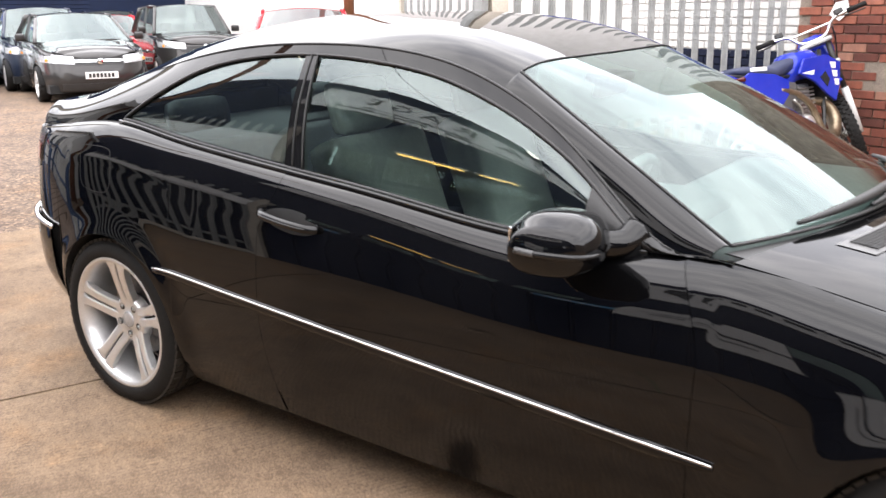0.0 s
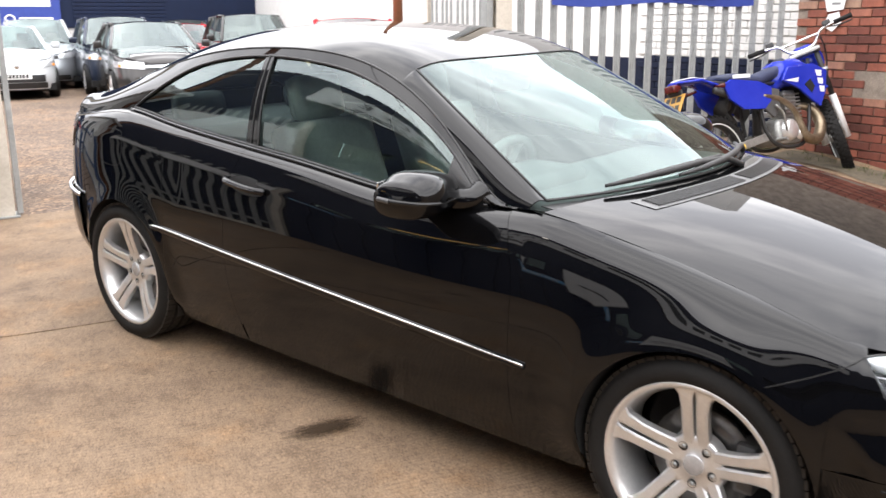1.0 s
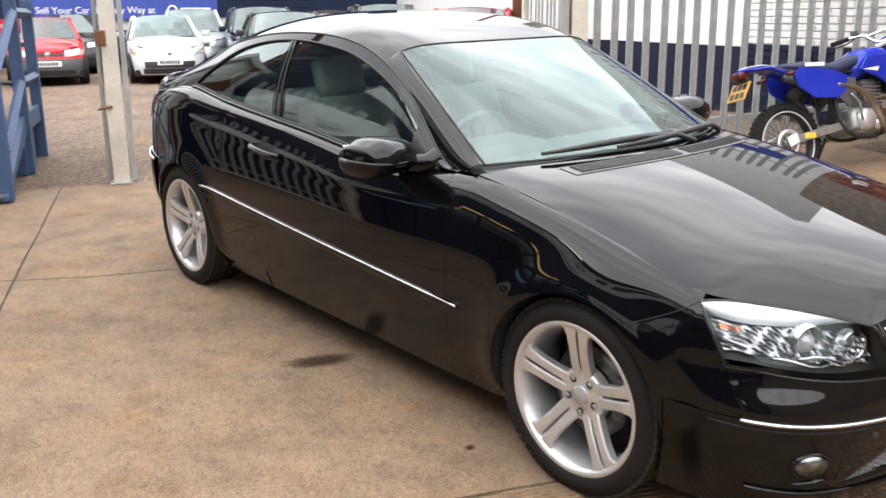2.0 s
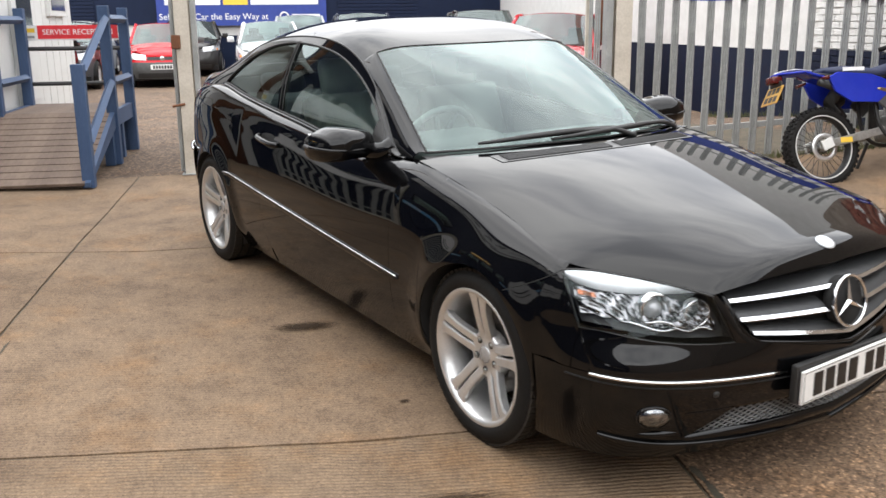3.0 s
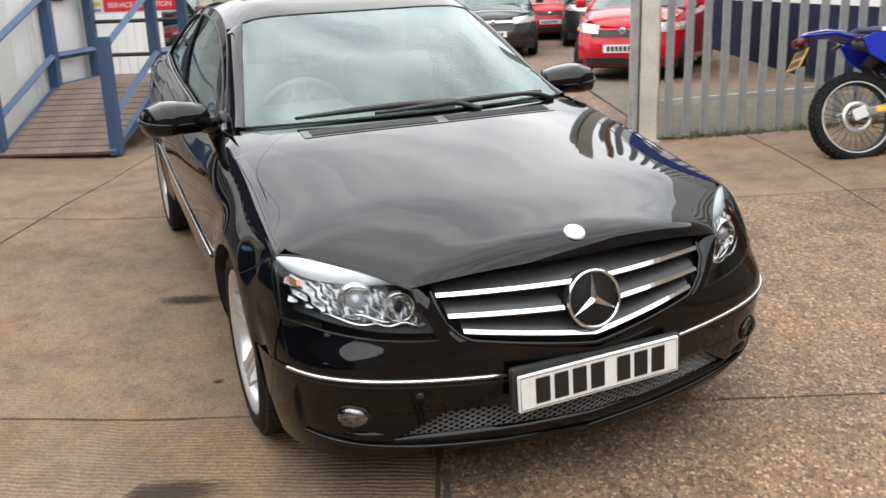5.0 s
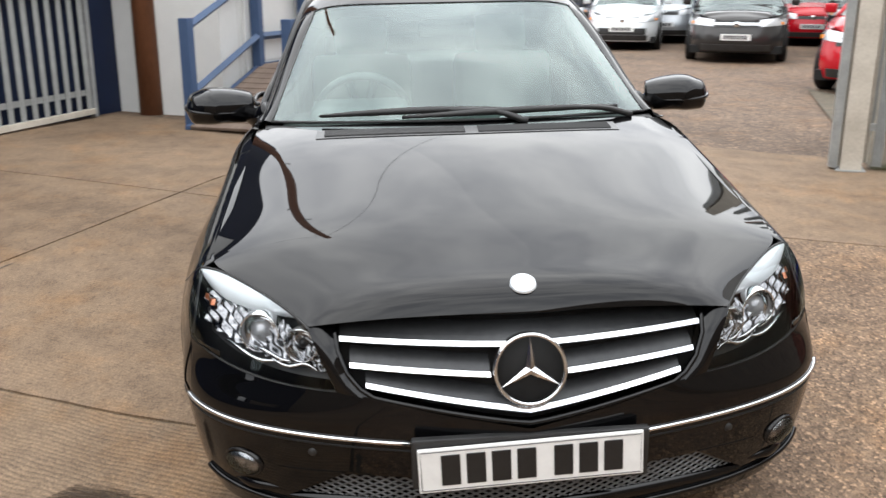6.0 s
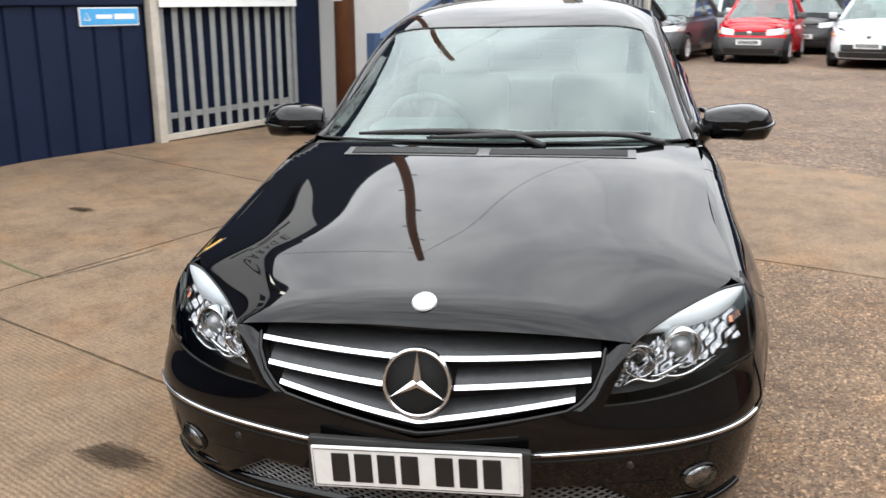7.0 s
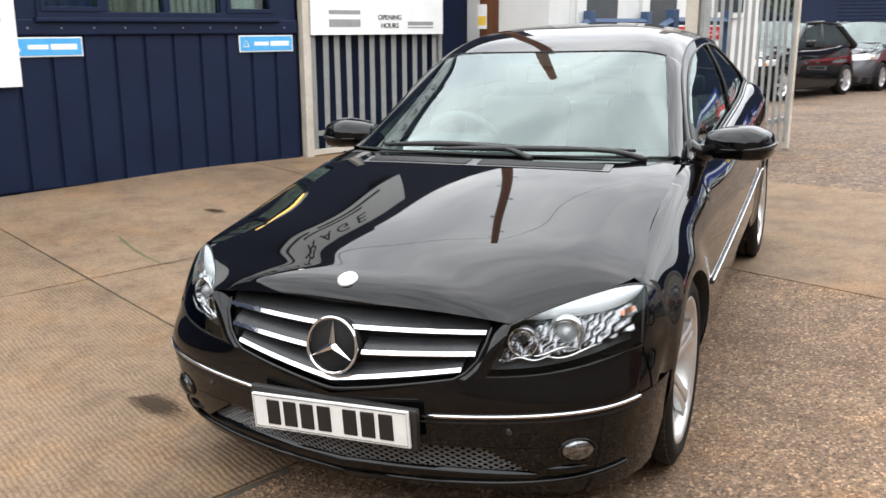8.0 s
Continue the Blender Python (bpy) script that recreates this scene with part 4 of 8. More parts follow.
SITE = WORKSHOP
th = pole("telegraph_pole", -4.35, -4.5, 7.6, 0.12, 0.085, M_RUST, "tall brown wooden telegraph pole with climbing pegs", 6)
part("notice", box_bm((0.125, -0.07, 1.28), (0.13, 0.07, 1.55)), M_SIGNWHITE, th, "small yellowed notice")
part("notice_panel", box_bm((0.1305, -0.06, 1.32), (0.132, 0.06, 1.42)), M_YELLOW, th)
SITE = YARD
pole("lamp_pole", -11.2, 4.75, 6.0, 0.09, 0.07, M_RUST, "brown pole in front of the white wall", 0)


def wire(a, b, sag):
    pts = []
    for k in range(25):
        t = k / 24
        pts.append((a[0] + (b[0] - a[0]) * t, a[1] + (b[1] - a[1]) * t, a[2] + (b[2] - a[2]) * t - sag * 4 * t * (1 - t)))
    ob = part("overhead_wire", tube_bm(pts, 0.006, 5), M_PLASTIC, None, "", True, SITE)
    tagged(ob, "thin black overhead telephone wire", "wire", "overhead wires")


wire((-4.35, -4.5, 7.4), (-1.0, -4.9, 4.8), 0.1)
wire((-4.35, -4.5, 7.5), (-30.5, 2.0, 6.0), 0.7)


# ---- banners ----
th = board("banner", FAR_U + 0.15, -4.55, 1.40, 6.2, 1.5, M_BANNER, "blue car buying banner with white lettering", 90, 0.02)
th.matrix_world = th.matrix_world @ Matrix.Scale(0.84, 4)
for x0, x1, mt in ((0.3, 2.3, M_SIGNWHITE), (2.4, 3.3, M_YELLOW), (3.4, 5.9, M_SIGNWHITE)):
    part("print", box_bm((x0, -0.03, 0.75), (x1, -0.0205, 1.15)), mt, th)
letters("lettering", "Sell Your Car the Easy Way at", 0.32, M_SIGNWHITE, th, pose(2.05, -0.024, 0.32), "white slogan lettering", 0.003)
part("print", box_bm((4.9, -0.03, 0.25), (5.95, -0.0205, 0.40)), M_SIGNWHITE, th)
part("emblem", tube_bm([(4.62 + 0.15 * math.cos(a), -0.025, 0.32 + 0.15 * math.sin(a)) for a in [2 * math.pi * k / 24 for k in range(25)]], 0.03, 6), M_SIGNWHITE, th)
th = empty("fence_banner", at_site(-3.40, 2.60, 1.57, math.degrees(math.atan2(2.77, 0.54))), "blue vinyl banner tied on the palisade fence", "banner")
rows = [[(1.95 * i / 30, -0.03 + 0.012 * math.sin(i * 0.37) * (1 - j / 8), 0.42 * j / 8 - 0.018 * math.sin(i * 0.3) * (1 - j / 8)) for j in range(9)] for i in range(31)]
sheet("cloth", rows, M_BANNER, th, 0.002, "", False, (0.8, 3.0, 0.3))
part("print", box_bm((0.95, -0.05, 0.06), (1.6, -0.047, 0.12)), M_SIGNWHITE, th)


# ---- bricks of the red wall, the white wall and a torn poster ----
def brick_mesh(w, h, d, seed):
    rnd = random.Random(seed)
    bm = box_bm((0, -d, 0), (w, 0, h), 0.006)
    for v in bm.verts:
        v.co += Vector((rnd.uniform(-1, 1), rnd.uniform(-0.6, 0.6), rnd.uniform(-1, 1))) * 0.002
    me = bpy.data.meshes.new("brick")
    bmesh.ops.recalc_face_normals(bm, faces=bm.faces[:])
    bm.to_mesh(me)
    bm.free()
    return me


def brickwork(parent, m, courses, columns, z0, materials, split=None, depth=0.02, keep=None):
    """Courses of stretchers, each brick an object on shared meshes."""
    for (mat, lo, hi) in materials:
        full = [brick_mesh(0.215, 0.065, depth, k) for k in range(4)]
        for me in full:
            me.materials.append(mat)
        for r in range(lo, hi):
            for c in range(columns):
                x = c * 0.225 + (0.1125 if r % 2 else 0.0)
                if keep and not keep(r, c):
                    continue
                ob = new("brick", full[(r * 7 + c * 3) % 4])
                ob.parent = parent
                ob.matrix_world = m @ pose(x, 0.002 * math.sin(r * 3.1 + c * 1.7), z0 + r * 0.075)


red_wall = empty("brick_facing", at_site(-2.93, 5.03, 0), "weathered red brick facing with a pale patched area", "brickwork", "", "structure")
brickwork(red_wall, at_site(-2.93, 5.03, 0), 26, 10, 0.18, [(M_BRICK, 0, 26)], keep=lambda r, c: not (7 < r < 11 and 2 < c < 5) and c < 10)
white_face = empty("painted_brick_facing", at_site(-2.95, WALL_V, 0, WALL_TURN), "white and navy painted brick facing behind the fence", "brickwork", "", "structure")
brickwork(white_face, at_site(-2.95, WALL_V, 0, WALL_TURN) @ pose(0, 0, 0, 0, 0, 0) @ Matrix.Diagonal((1, -1, 1, 1)), 26, 11, 0.09, [(M_BLUEBRICK, 0, 13), (M_WHITEBRICK, 13, 26)], depth=0.010)
patch = part("render_patch", box_bm((0.55, -0.012, 0.76), (1.25, 0.0, 1.02), 0.01), M_MORTAR, red_wall, "pale mortar repair")


def torn_poster(u, z):
    th = empty("torn_poster", at_site(u, 5.0, z), "torn white paper poster stuck on the brick wall", "poster")
    for k, pts in enumerate(([(0.0, 0.0), (0.10, -0.05), (0.19, 0.03), (0.16, 0.12), (0.05, 0.10)], [(0.03, 0.12), (0.20, 0.14), (0.22, 0.24), (0.12, 0.27), (0.10, 0.42), (0.06, 0.40), (0.05, 0.26), (0.0, 0.22)])):
        part("paper", prism_bm([(x, zz) for x, zz in pts], 0.003), M_SIGNWHITE, th, "", False, pose(0, -0.012, 0))
    part("print", box_bm((0.08, -0.016, 0.18), (0.17, -0.0125, 0.20)), M_GREYINK, th)


torn_poster(-2.62, 1.38)


# ---- weedy verge behind the fence and under the brick wall ----
def verge(name, corners, n, label):
    """A thin bed of dark soil between four corners in the plan."""
    (a, b), (c, d) = corners
    verts, faces = [], []
    for i in range(n + 1):
        p, q = Vector(a).lerp(Vector(b), i / n), Vector(d).lerp(Vector(c), i / n)
        for j in range(7):
            w = p.lerp(q, j / 6)
            w += Vector((noise.noise((w.x * 3, w.y * 3, 1)), noise.noise((w.x * 3, w.y * 3, 4)))) * (0.08 if j in (0, 6) else 0.0)
            verts.append((w.x, w.y, ground_h(w.x, w.y) + 0.006 + 0.012 * abs(noise.noise((w.x * 4, w.y * 4, 8)))))
    faces = [(i * 7 + j, i * 7 + j + 1, i * 7 + j + 8, i * 7 + j + 7) for i in range(n) for j in range(6)]
    tagged(link_mesh(name, verts, faces, M_VERGE, None, "", True, SITE), label, "verge", "", "structure")


verge("verge", (((-3.46, 2.30), (-2.95, 5.0)), ((-2.95, 5.14), (-9.5, 2.3))), 24, "damp dark soil behind the palisade fence")
verge("verge", (((-2.75, 4.52), (3.5, 4.56)), ((3.5, 4.86), (-2.75, 4.86))), 30, "mossy strip of soil under the brick wall")


def grass_tufts():
    rng = random.Random(21)
    verts, faces = [], []
    spots = []
    for _ in range(240):
        f = rng.random()
        k = rng.random()
        if k < 0.40:
            spots.append((-3.46 + 0.50 * f + rng.uniform(-0.06, 0.06), 2.35 + 2.57 * f, 0.05))
        elif k < 0.65:
            spots.append((-8.0 + 5.0 * f, 5.30 - 0.05 * f * 3 + rng.uniform(-0.12, 0.0), 0.07))
        else:
            spots.append((-2.7 + 5.0 * f, 4.78 + rng.uniform(-0.16, 0.05), 0.04))
    for u, v, tall in spots:
        z = ground_h(u, v)
        for _ in range(9):
            a, h = rng.uniform(0, 6.28), tall * rng.uniform(0.5, 1.8)
            x, y = u + rng.uniform(-0.05, 0.05), v + rng.uniform(-0.05, 0.05)
            dx, dy = 0.004 * math.cos(a), 0.004 * math.sin(a)
            q = len(verts)
            verts += [(x - dx, y - dy, z), (x + dx, y + dy, z), (x + 0.4 * h * math.sin(a), y + 0.4 * h * math.cos(a), z + h)]
            faces.append((q, q + 1, q + 2))
    tagged(link_mesh("grass", verts, faces, M_GRASS, None, "", False, SITE), "scattered weeds and grass at the fence and wall foot", "grass", "", "stuff")


grass_tufts()


# ---- trees at the end of the yard ----
M_LEAF = worn("dark_leaves", (0.018, 0.040, 0.012), (0.05, 0.09, 0.03), 3, (0.5, 0.7), 0, 0.0)
M_BARK = worn("bark", (0.05, 0.035, 0.025), (0.11, 0.08, 0.06), 8, (0.8, 0.9), 0, 0.4, 40)


def tree(u, v, height, spread_r, seed):
    rnd = random.Random(seed)
    th = empty("tree", at_site(u, v, 0), "dark green leafy tree beyond the far wall", "tree")
    bm = bmesh.new()
    add_tube(bm, [(0, 0, -0.1), (0.1, 0.05, height * 0.35), (0.0, 0.1, height * 0.75)], [0.22, 0.15, 0.05], 10)
    tips = []
    for k in range(16):
        a, z = rnd.uniform(0, 6.28), height * rnd.uniform(0.25, 0.75)
        r = spread_r * rnd.uniform(0.5, 0.95)
        tip = Vector((r * math.cos(a), r * math.sin(a), z + height * rnd.uniform(0.05, 0.25)))
        add_tube(bm, [(0.05, 0.05, z), tuple(tip * 0.6 + Vector((0, 0, z)) * 0.4), tuple(tip)], [0.07, 0.04, 0.015], 6)
        tips += [tip, tip * 0.65 + Vector((0, 0, z * 0.35))]
    part("trunk", bm, M_BARK, th, "", True)
    verts, faces = [], []
    for k in range(5200):
        t = tips[k % len(tips)]
        c = t + Vector((rnd.gauss(0, 0.45), rnd.gauss(0, 0.45), rnd.gauss(0, 0.38)))
        if c.z < 0.35:
            continue
        d = Vector((rnd.uniform(-1, 1), rnd.uniform(-1, 1), rnd.uniform(-0.6, 0.6))).normalized()
        e = d.cross(Vector((rnd.uniform(-1, 1), rnd.uniform(-1, 1), rnd.uniform(-1, 1)))).normalized()
        s = rnd.uniform(0.06, 0.13)
        n = len(verts)
        verts += [tuple(c - d * s), tuple(c + e * s * 0.45), tuple(c + d * s), tuple(c - e * s * 0.45)]
        faces.append((n, n + 1, n + 2, n + 3))
    cr = link_mesh("crown", verts, faces, M_LEAF, th)
    cr["kind"] = "stuff"
tree(-30.0, -12.4, 6.0, 1.6, 1)
tree(-34.0, -14.6, 7.0, 2.6, 2)
tree(-36.0, -19.0, 7.5, 3.0, 3)
wall_slab("wall_far_west", -40.3, -40, -30, -10.5, -0.1, 4.5, M_BLUESTEEL, "dark building front behind the trees")


# ---- the black coupe ----
# x forward, y to its left, z up; its axles are 2.715 m apart, half before and half behind the origin
AXLE, HUB_Z, TYRE_R, ARCH_R = 1.3575, 0.309, 0.311, 0.336
HALF = 0.863
P_FRONT, P_REAR = 7.0, 3.6
NOSE_X = spline((0.14, 0.20, 0.27, 0.34, 0.42, 0.48, 0.55, 0.60, 0.64, 0.684, 0.76), (2.13, 2.163, 2.187, 2.201, 2.209, 2.207, 2.199, 2.186, 2.165, 2.117, 2.03))
TAIL_X = spline((0.14, 0.22, 0.35, 0.50, 0.62, 0.75, 0.90, 1.00, 1.06), (2.08, 2.13, 2.18, 2.205, 2.20, 2.185, 2.165, 2.14, 2.10))
EDGE_Y = spline((-2.0, -1.7, -1.43, -1.0, -0.4, 0.3, 0.62, 0.86, 1.2, 1.45, 1.74, 2.0), (0.67, 0.715, 0.722, 0.742, 0.752, 0.746, 0.730, 0.726, 0.728, 0.735, 0.752, 0.735))
EDGE_Z = spline((-2.0, -1.7, -1.43, -1.14, -0.86, -0.5, -0.23, 0.0, 0.17, 0.4, 0.62, 0.86, 1.0, 1.25, 1.5, 1.74, 2.0), (0.955, 0.995, 1.022, 0.997, 0.972, 0.945, 0.925, 0.902, 0.886, 0.882, 0.893, 0.897, 0.876, 0.832, 0.778, 0.728, 0.66))
LOW = spline((0.10, 0.20, 0.30, 0.42, 0.52), (0.885, 0.935, 0.972, 0.994, 1.0))


@functools.lru_cache(maxsize=None)
def nose_y(x, z):
    """Half width of the nose wall at x and height z."""
    lo, hi = 0.0, math.pi / 2
    for _ in range(26):
        mid = (lo + hi) / 2
        lo, hi = (mid, hi) if nose(mid, z)[0] > x else (lo, mid)
    return nose(lo, z)[1]


def flank(x, z):
    """Half width of the body side at x and height z, up to the shoulder's edge."""
    ye, ze = float(EDGE_Y(x)), float(EDGE_Z(x))
    b = HALF * (1 - 0.012 * (abs(x) / 1.4) ** 2)
    if x > 1.45:
        b = min(b, nose_y(round(x, 4), round(min(z, 0.567), 3)) / max(0.9, float(LOW(z)) if z < 0.52 else 1.0))
    if x < -1.2:
        b *= max(0.0, 1 - ((-x - 1.2) / (float(TAIL_X(z)) - 1.2)) ** P_REAR) ** (1 / P_REAR)
    if z <= 0.52:
        y = b * float(LOW(z))
    else:
        q = min(1.0, (z - 0.52) / (ze - 0.52))
        ye = min(ye, b - 0.004)
        e = 2.3 + 1.9 * min(1.0, max(0.0, (-0.9 - x) / 0.6))
        y = ye + (b - ye) * math.sqrt(max(0.0, 1 - q ** e))
        y += 0.004 * math.exp(-((z - (ze - 0.105)) / 0.02) ** 2) * (1 if -1.6 < x < 0.8 else 0)
    for c in (AXLE, -AXLE):
        r = math.hypot(x - c, z - HUB_Z)
        wide, lip = (0.085, 0.026) if c > 0 else (0.055, 0.018)
        y += lip * math.exp(-((r - ARCH_R) / wide) ** 2) * (1 if z > 0.26 else max(0, (z - 0.18) / 0.08)) * (1 - ease(x, 1.66, 1.80))
    return y


def nose(th, z):
    """The front wall at plan angle th (0 straight ahead, 90 degrees at the side)."""
    xe = float(NOSE_X(z))
    c, s = max(0.0, math.cos(th)) ** (2 / P_FRONT), max(0.0, math.sin(th)) ** (2 / P_FRONT)
    up = max(0.0, (z - 0.52) / 0.30)
    b = HALF * 1.006 * (0.94 + 0.06 * min(1.0, max(0.0, (z - 0.14) / 0.30)) ** 0.6 if z < 0.52 else 1 - 0.15 * up ** 2.2)
    y = b * s
    x = 1.2 + (xe - 1.2) * c - 0.17 * (y / 0.8) ** 1.4 - 0.05 * (y / 0.77) ** 2 * ease(z, 0.45, 0.56)
    return x, y, z


def tail(th, z, top=1.045):
    xe = float(TAIL_X(z))
    c, s = max(0.0, math.cos(th)) ** (2 / P_REAR), max(0.0, math.sin(th)) ** (2 / P_REAR)
    q = min(1.0, max(0.0, (z - 0.52) / (top - 0.52)))
    k = float(LOW(z)) if z < 0.52 else 1 - 0.16 * (1 - math.sqrt(max(0, 1 - q ** 4.2)))
    return -(1.2 + (xe - 1.2) * c * (1 if z < 0.52 else 1 - 0.03 * q ** 4)), HALF * 0.985 * k * s, z


def rear_wall(th, z, s=1, out=0.0):
    """The wall round the rear corner, which runs into the flank."""
    x, y, _ = tail(th, z)
    y += (flank(x, min(z, float(EDGE_Z(x)))) - y) * ease(x, -2.06, -1.91)
    return x - out * math.cos(th), s * (y + out), z


T_SIDE = 0.975


def th_nose(y, z=0.45):
    """The plan angle at which the nose wall is y wide."""
    lo, hi = 0.0, math.pi / 2
    for _ in range(40):
        mid = (lo + hi) / 2
        lo, hi = (mid, hi) if nose(mid, z)[1] < y else (lo, mid)
    return lo


def th_nose_x(x, z=0.45):
    lo, hi = 0.0, math.pi / 2
    for _ in range(40):
        mid = (lo + hi) / 2
        lo, hi = (mid, hi) if nose(mid, z)[0] > x else (lo, mid)
    return lo


def spread(a, b, n, ease=0.0):
    """n + 1 steps from a to b, closer together at the end when ease is above 0."""
    return [a + (b - a) * ((1 - ease) * k / n + ease * math.sin(k / n * math.pi / 2)) for k in range(n + 1)]


def arch_z(x, base):
    """The lower edge of the body side: the sill, or the round of a wheel arch."""
    z = base
    for c in (AXLE, -AXLE):
        d = abs(x - c)
        if d < ARCH_R:
            z = max(z, HUB_Z + math.sqrt(ARCH_R ** 2 - d * d))
    return z


def sill_z(x):
    return 0.160 + 0.008 * (x + 1) / 2


car = empty("car", LEAN, "shiny black two-door coupe parked on concrete slabs", "car")


def both(name, make, material, thick=0.0, label="", parent=None):
    """A panel on the right side and its mirror image on the left."""
    P = make()
    out = []
    for s in (-1, 1):
        out.append(sheet(name, [[(x, s * y, z) for x, y, z in row] for row in P], material, parent or car, thick, label, s > 0))
    return out


def dense(xs):
    """Columns, closer together near the ends of the wheel arches."""
    out = set(round(x, 4) for x in xs)
    for c in (AXLE, -AXLE):
        for s in (-1, 1):
            for k in range(10):
                out.add(round(c + s * (ARCH_R - 0.03 * (k / 9) ** 2), 4))
            out.add(round(c + s * (ARCH_R + 0.0015), 4))
    lo, hi = min(xs), max(xs)
    return [x for x in sorted(out) if lo <= x <= hi]


def door_rear(z):
    return -0.603 + 0.055 * ease(z, 0.76, 0.93) + 0.035 * ease(0.55 - z, 0.0, 0.35)


def door_front(z):
    return 0.775 - 0.9 * max(0.0, z - 0.68) ** 1.6


# body side panels
def side_panel(x0, x1, n, base=None, top=None):
    rows = []
    for x in dense(spread(x0, x1, n)):
        zb = arch_z(x, sill_z(x)) if base is None else base(x)
        zt = float(EDGE_Z(x)) if top is None else top(x)
        rows.append([(x, flank(x, z), z) for z in spread(zb, zt, 26, 0.75)])
    return rows


def door_panel():
    rows = []
    for k in range(61):
        row = []
        for f in spread(0, 1, 28, 0.75):
            x = 0
            for _ in range(3):
                z = 0.245 + (float(EDGE_Z(x)) - 0.245) * f
                x = door_rear(z) + 0.0009 + (door_front(z) - door_rear(z) - 0.0018) * k / 60
            row.append((x, flank(x, z), z))
        rows.append(row)
    return rows


def wing_panel():
    rows = []
    tip = 1.842
    for x in dense(spread(0.74, tip, 90)):
        zb = arch_z(x, sill_z(x))
        if x > AXLE + ARCH_R:
            zb = max(zb, 0.447)
        zt = float(EDGE_Z(x)) if x < 1.738 else hl_low(x)
        row = []
        for f in spread(0, 1, 26, 0.7):
            z = zb + (zt - zb) * f
            xx = x + (door_front(z) + 0.0009 - 0.74) * max(0.0, 1 - (x - 0.74) / 0.2)
            row.append((xx, flank(xx, z), z))
        rows.append(row)
    return rows


def hl_low(x):
    return 0.714 - 0.147 * min(1.0, max(0.0, (x - 1.738) / 0.104)) ** 1.25


def quarter_panel():
    rows = []
    for x in dense(spread(-1.90, -0.54, 80)):
        zb = arch_z(x, sill_z(x))
        if x < -AXLE - ARCH_R:
            zb = max(zb, 0.615)
        zt = float(EDGE_Z(x))
        row = []
        for f in spread(0, 1, 28, 0.75):
            z = zb + (zt - zb) * f
            xx = x + (door_rear(z) - 0.0009 + 0.54) * max(0.0, 1 - (-0.54 - x) / 0.2)
            row.append((xx, flank(xx, z), z))
        rows.append(row)
    return rows


both("rear_quarter", quarter_panel, M_BLACK, 0.004)
both("front_wing", wing_panel, M_BLACK, 0.004)
both("wing_corner", lambda: [[(x, flank(x, z) - 0.0035, z) for z in spread(0.43, 0.575, 10)] for x in spread(1.78, 1.96, 24)], M_BLACK, 0.003)
doors = both("door", door_panel, M_BLACK, 0.006)
both("sill", lambda: [[(x, flank(x, z) - 0.004, z) for z in spread(0.158, 0.243, 6)] for x in spread(door_rear(0.2), 0.98, 30)], M_BLACK, 0.004)
# dark inner shell, its colour standing in for shade behind the gaps, and the wheel houses
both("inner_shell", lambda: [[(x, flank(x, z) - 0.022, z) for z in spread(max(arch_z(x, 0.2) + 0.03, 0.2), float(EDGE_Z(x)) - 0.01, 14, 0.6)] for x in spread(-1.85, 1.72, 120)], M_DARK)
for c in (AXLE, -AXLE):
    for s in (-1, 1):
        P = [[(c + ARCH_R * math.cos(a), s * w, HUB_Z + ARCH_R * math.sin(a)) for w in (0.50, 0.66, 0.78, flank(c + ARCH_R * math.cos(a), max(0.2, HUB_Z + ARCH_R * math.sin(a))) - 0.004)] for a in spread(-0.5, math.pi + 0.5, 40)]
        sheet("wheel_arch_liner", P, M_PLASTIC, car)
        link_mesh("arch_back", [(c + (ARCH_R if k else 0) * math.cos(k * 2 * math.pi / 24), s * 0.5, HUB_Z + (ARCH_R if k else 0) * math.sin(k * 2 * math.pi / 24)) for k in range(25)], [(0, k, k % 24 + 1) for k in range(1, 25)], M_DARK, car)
part("underbody", box_bm((-1.75, -0.66, 0.17), (1.96, 0.66, 0.24), 0.02), M_DARK, car)


# front bumper: upper band, lip and corners round an open intake
INTAKE_Y, I_LO, I_HI = 0.57, 0.232, 0.318
TH_BUMP = th_nose_x(AXLE + ARCH_R + 0.003)
TH_IN = th_nose(INTAKE_Y, 0.26)


def bumper_top(th):
    x, y, z = nose(th, 0.56)
    if x < 1.843:
        return 0.445
    return lamp_foot(y)


def lamp_foot(y):
    """Height of the bumper's upper edge: a V under the grille, level under the lamps, rising at their outer ends."""
    if y < 0.36:
        return 0.455 + 0.065 * (y / 0.36) ** 1.15
    if y < 0.435:
        return 0.520 + 0.006 * (y - 0.36) / 0.075
    return 0.526 + 0.041 * min(1.0, (y - 0.435) / 0.336) ** 2.2


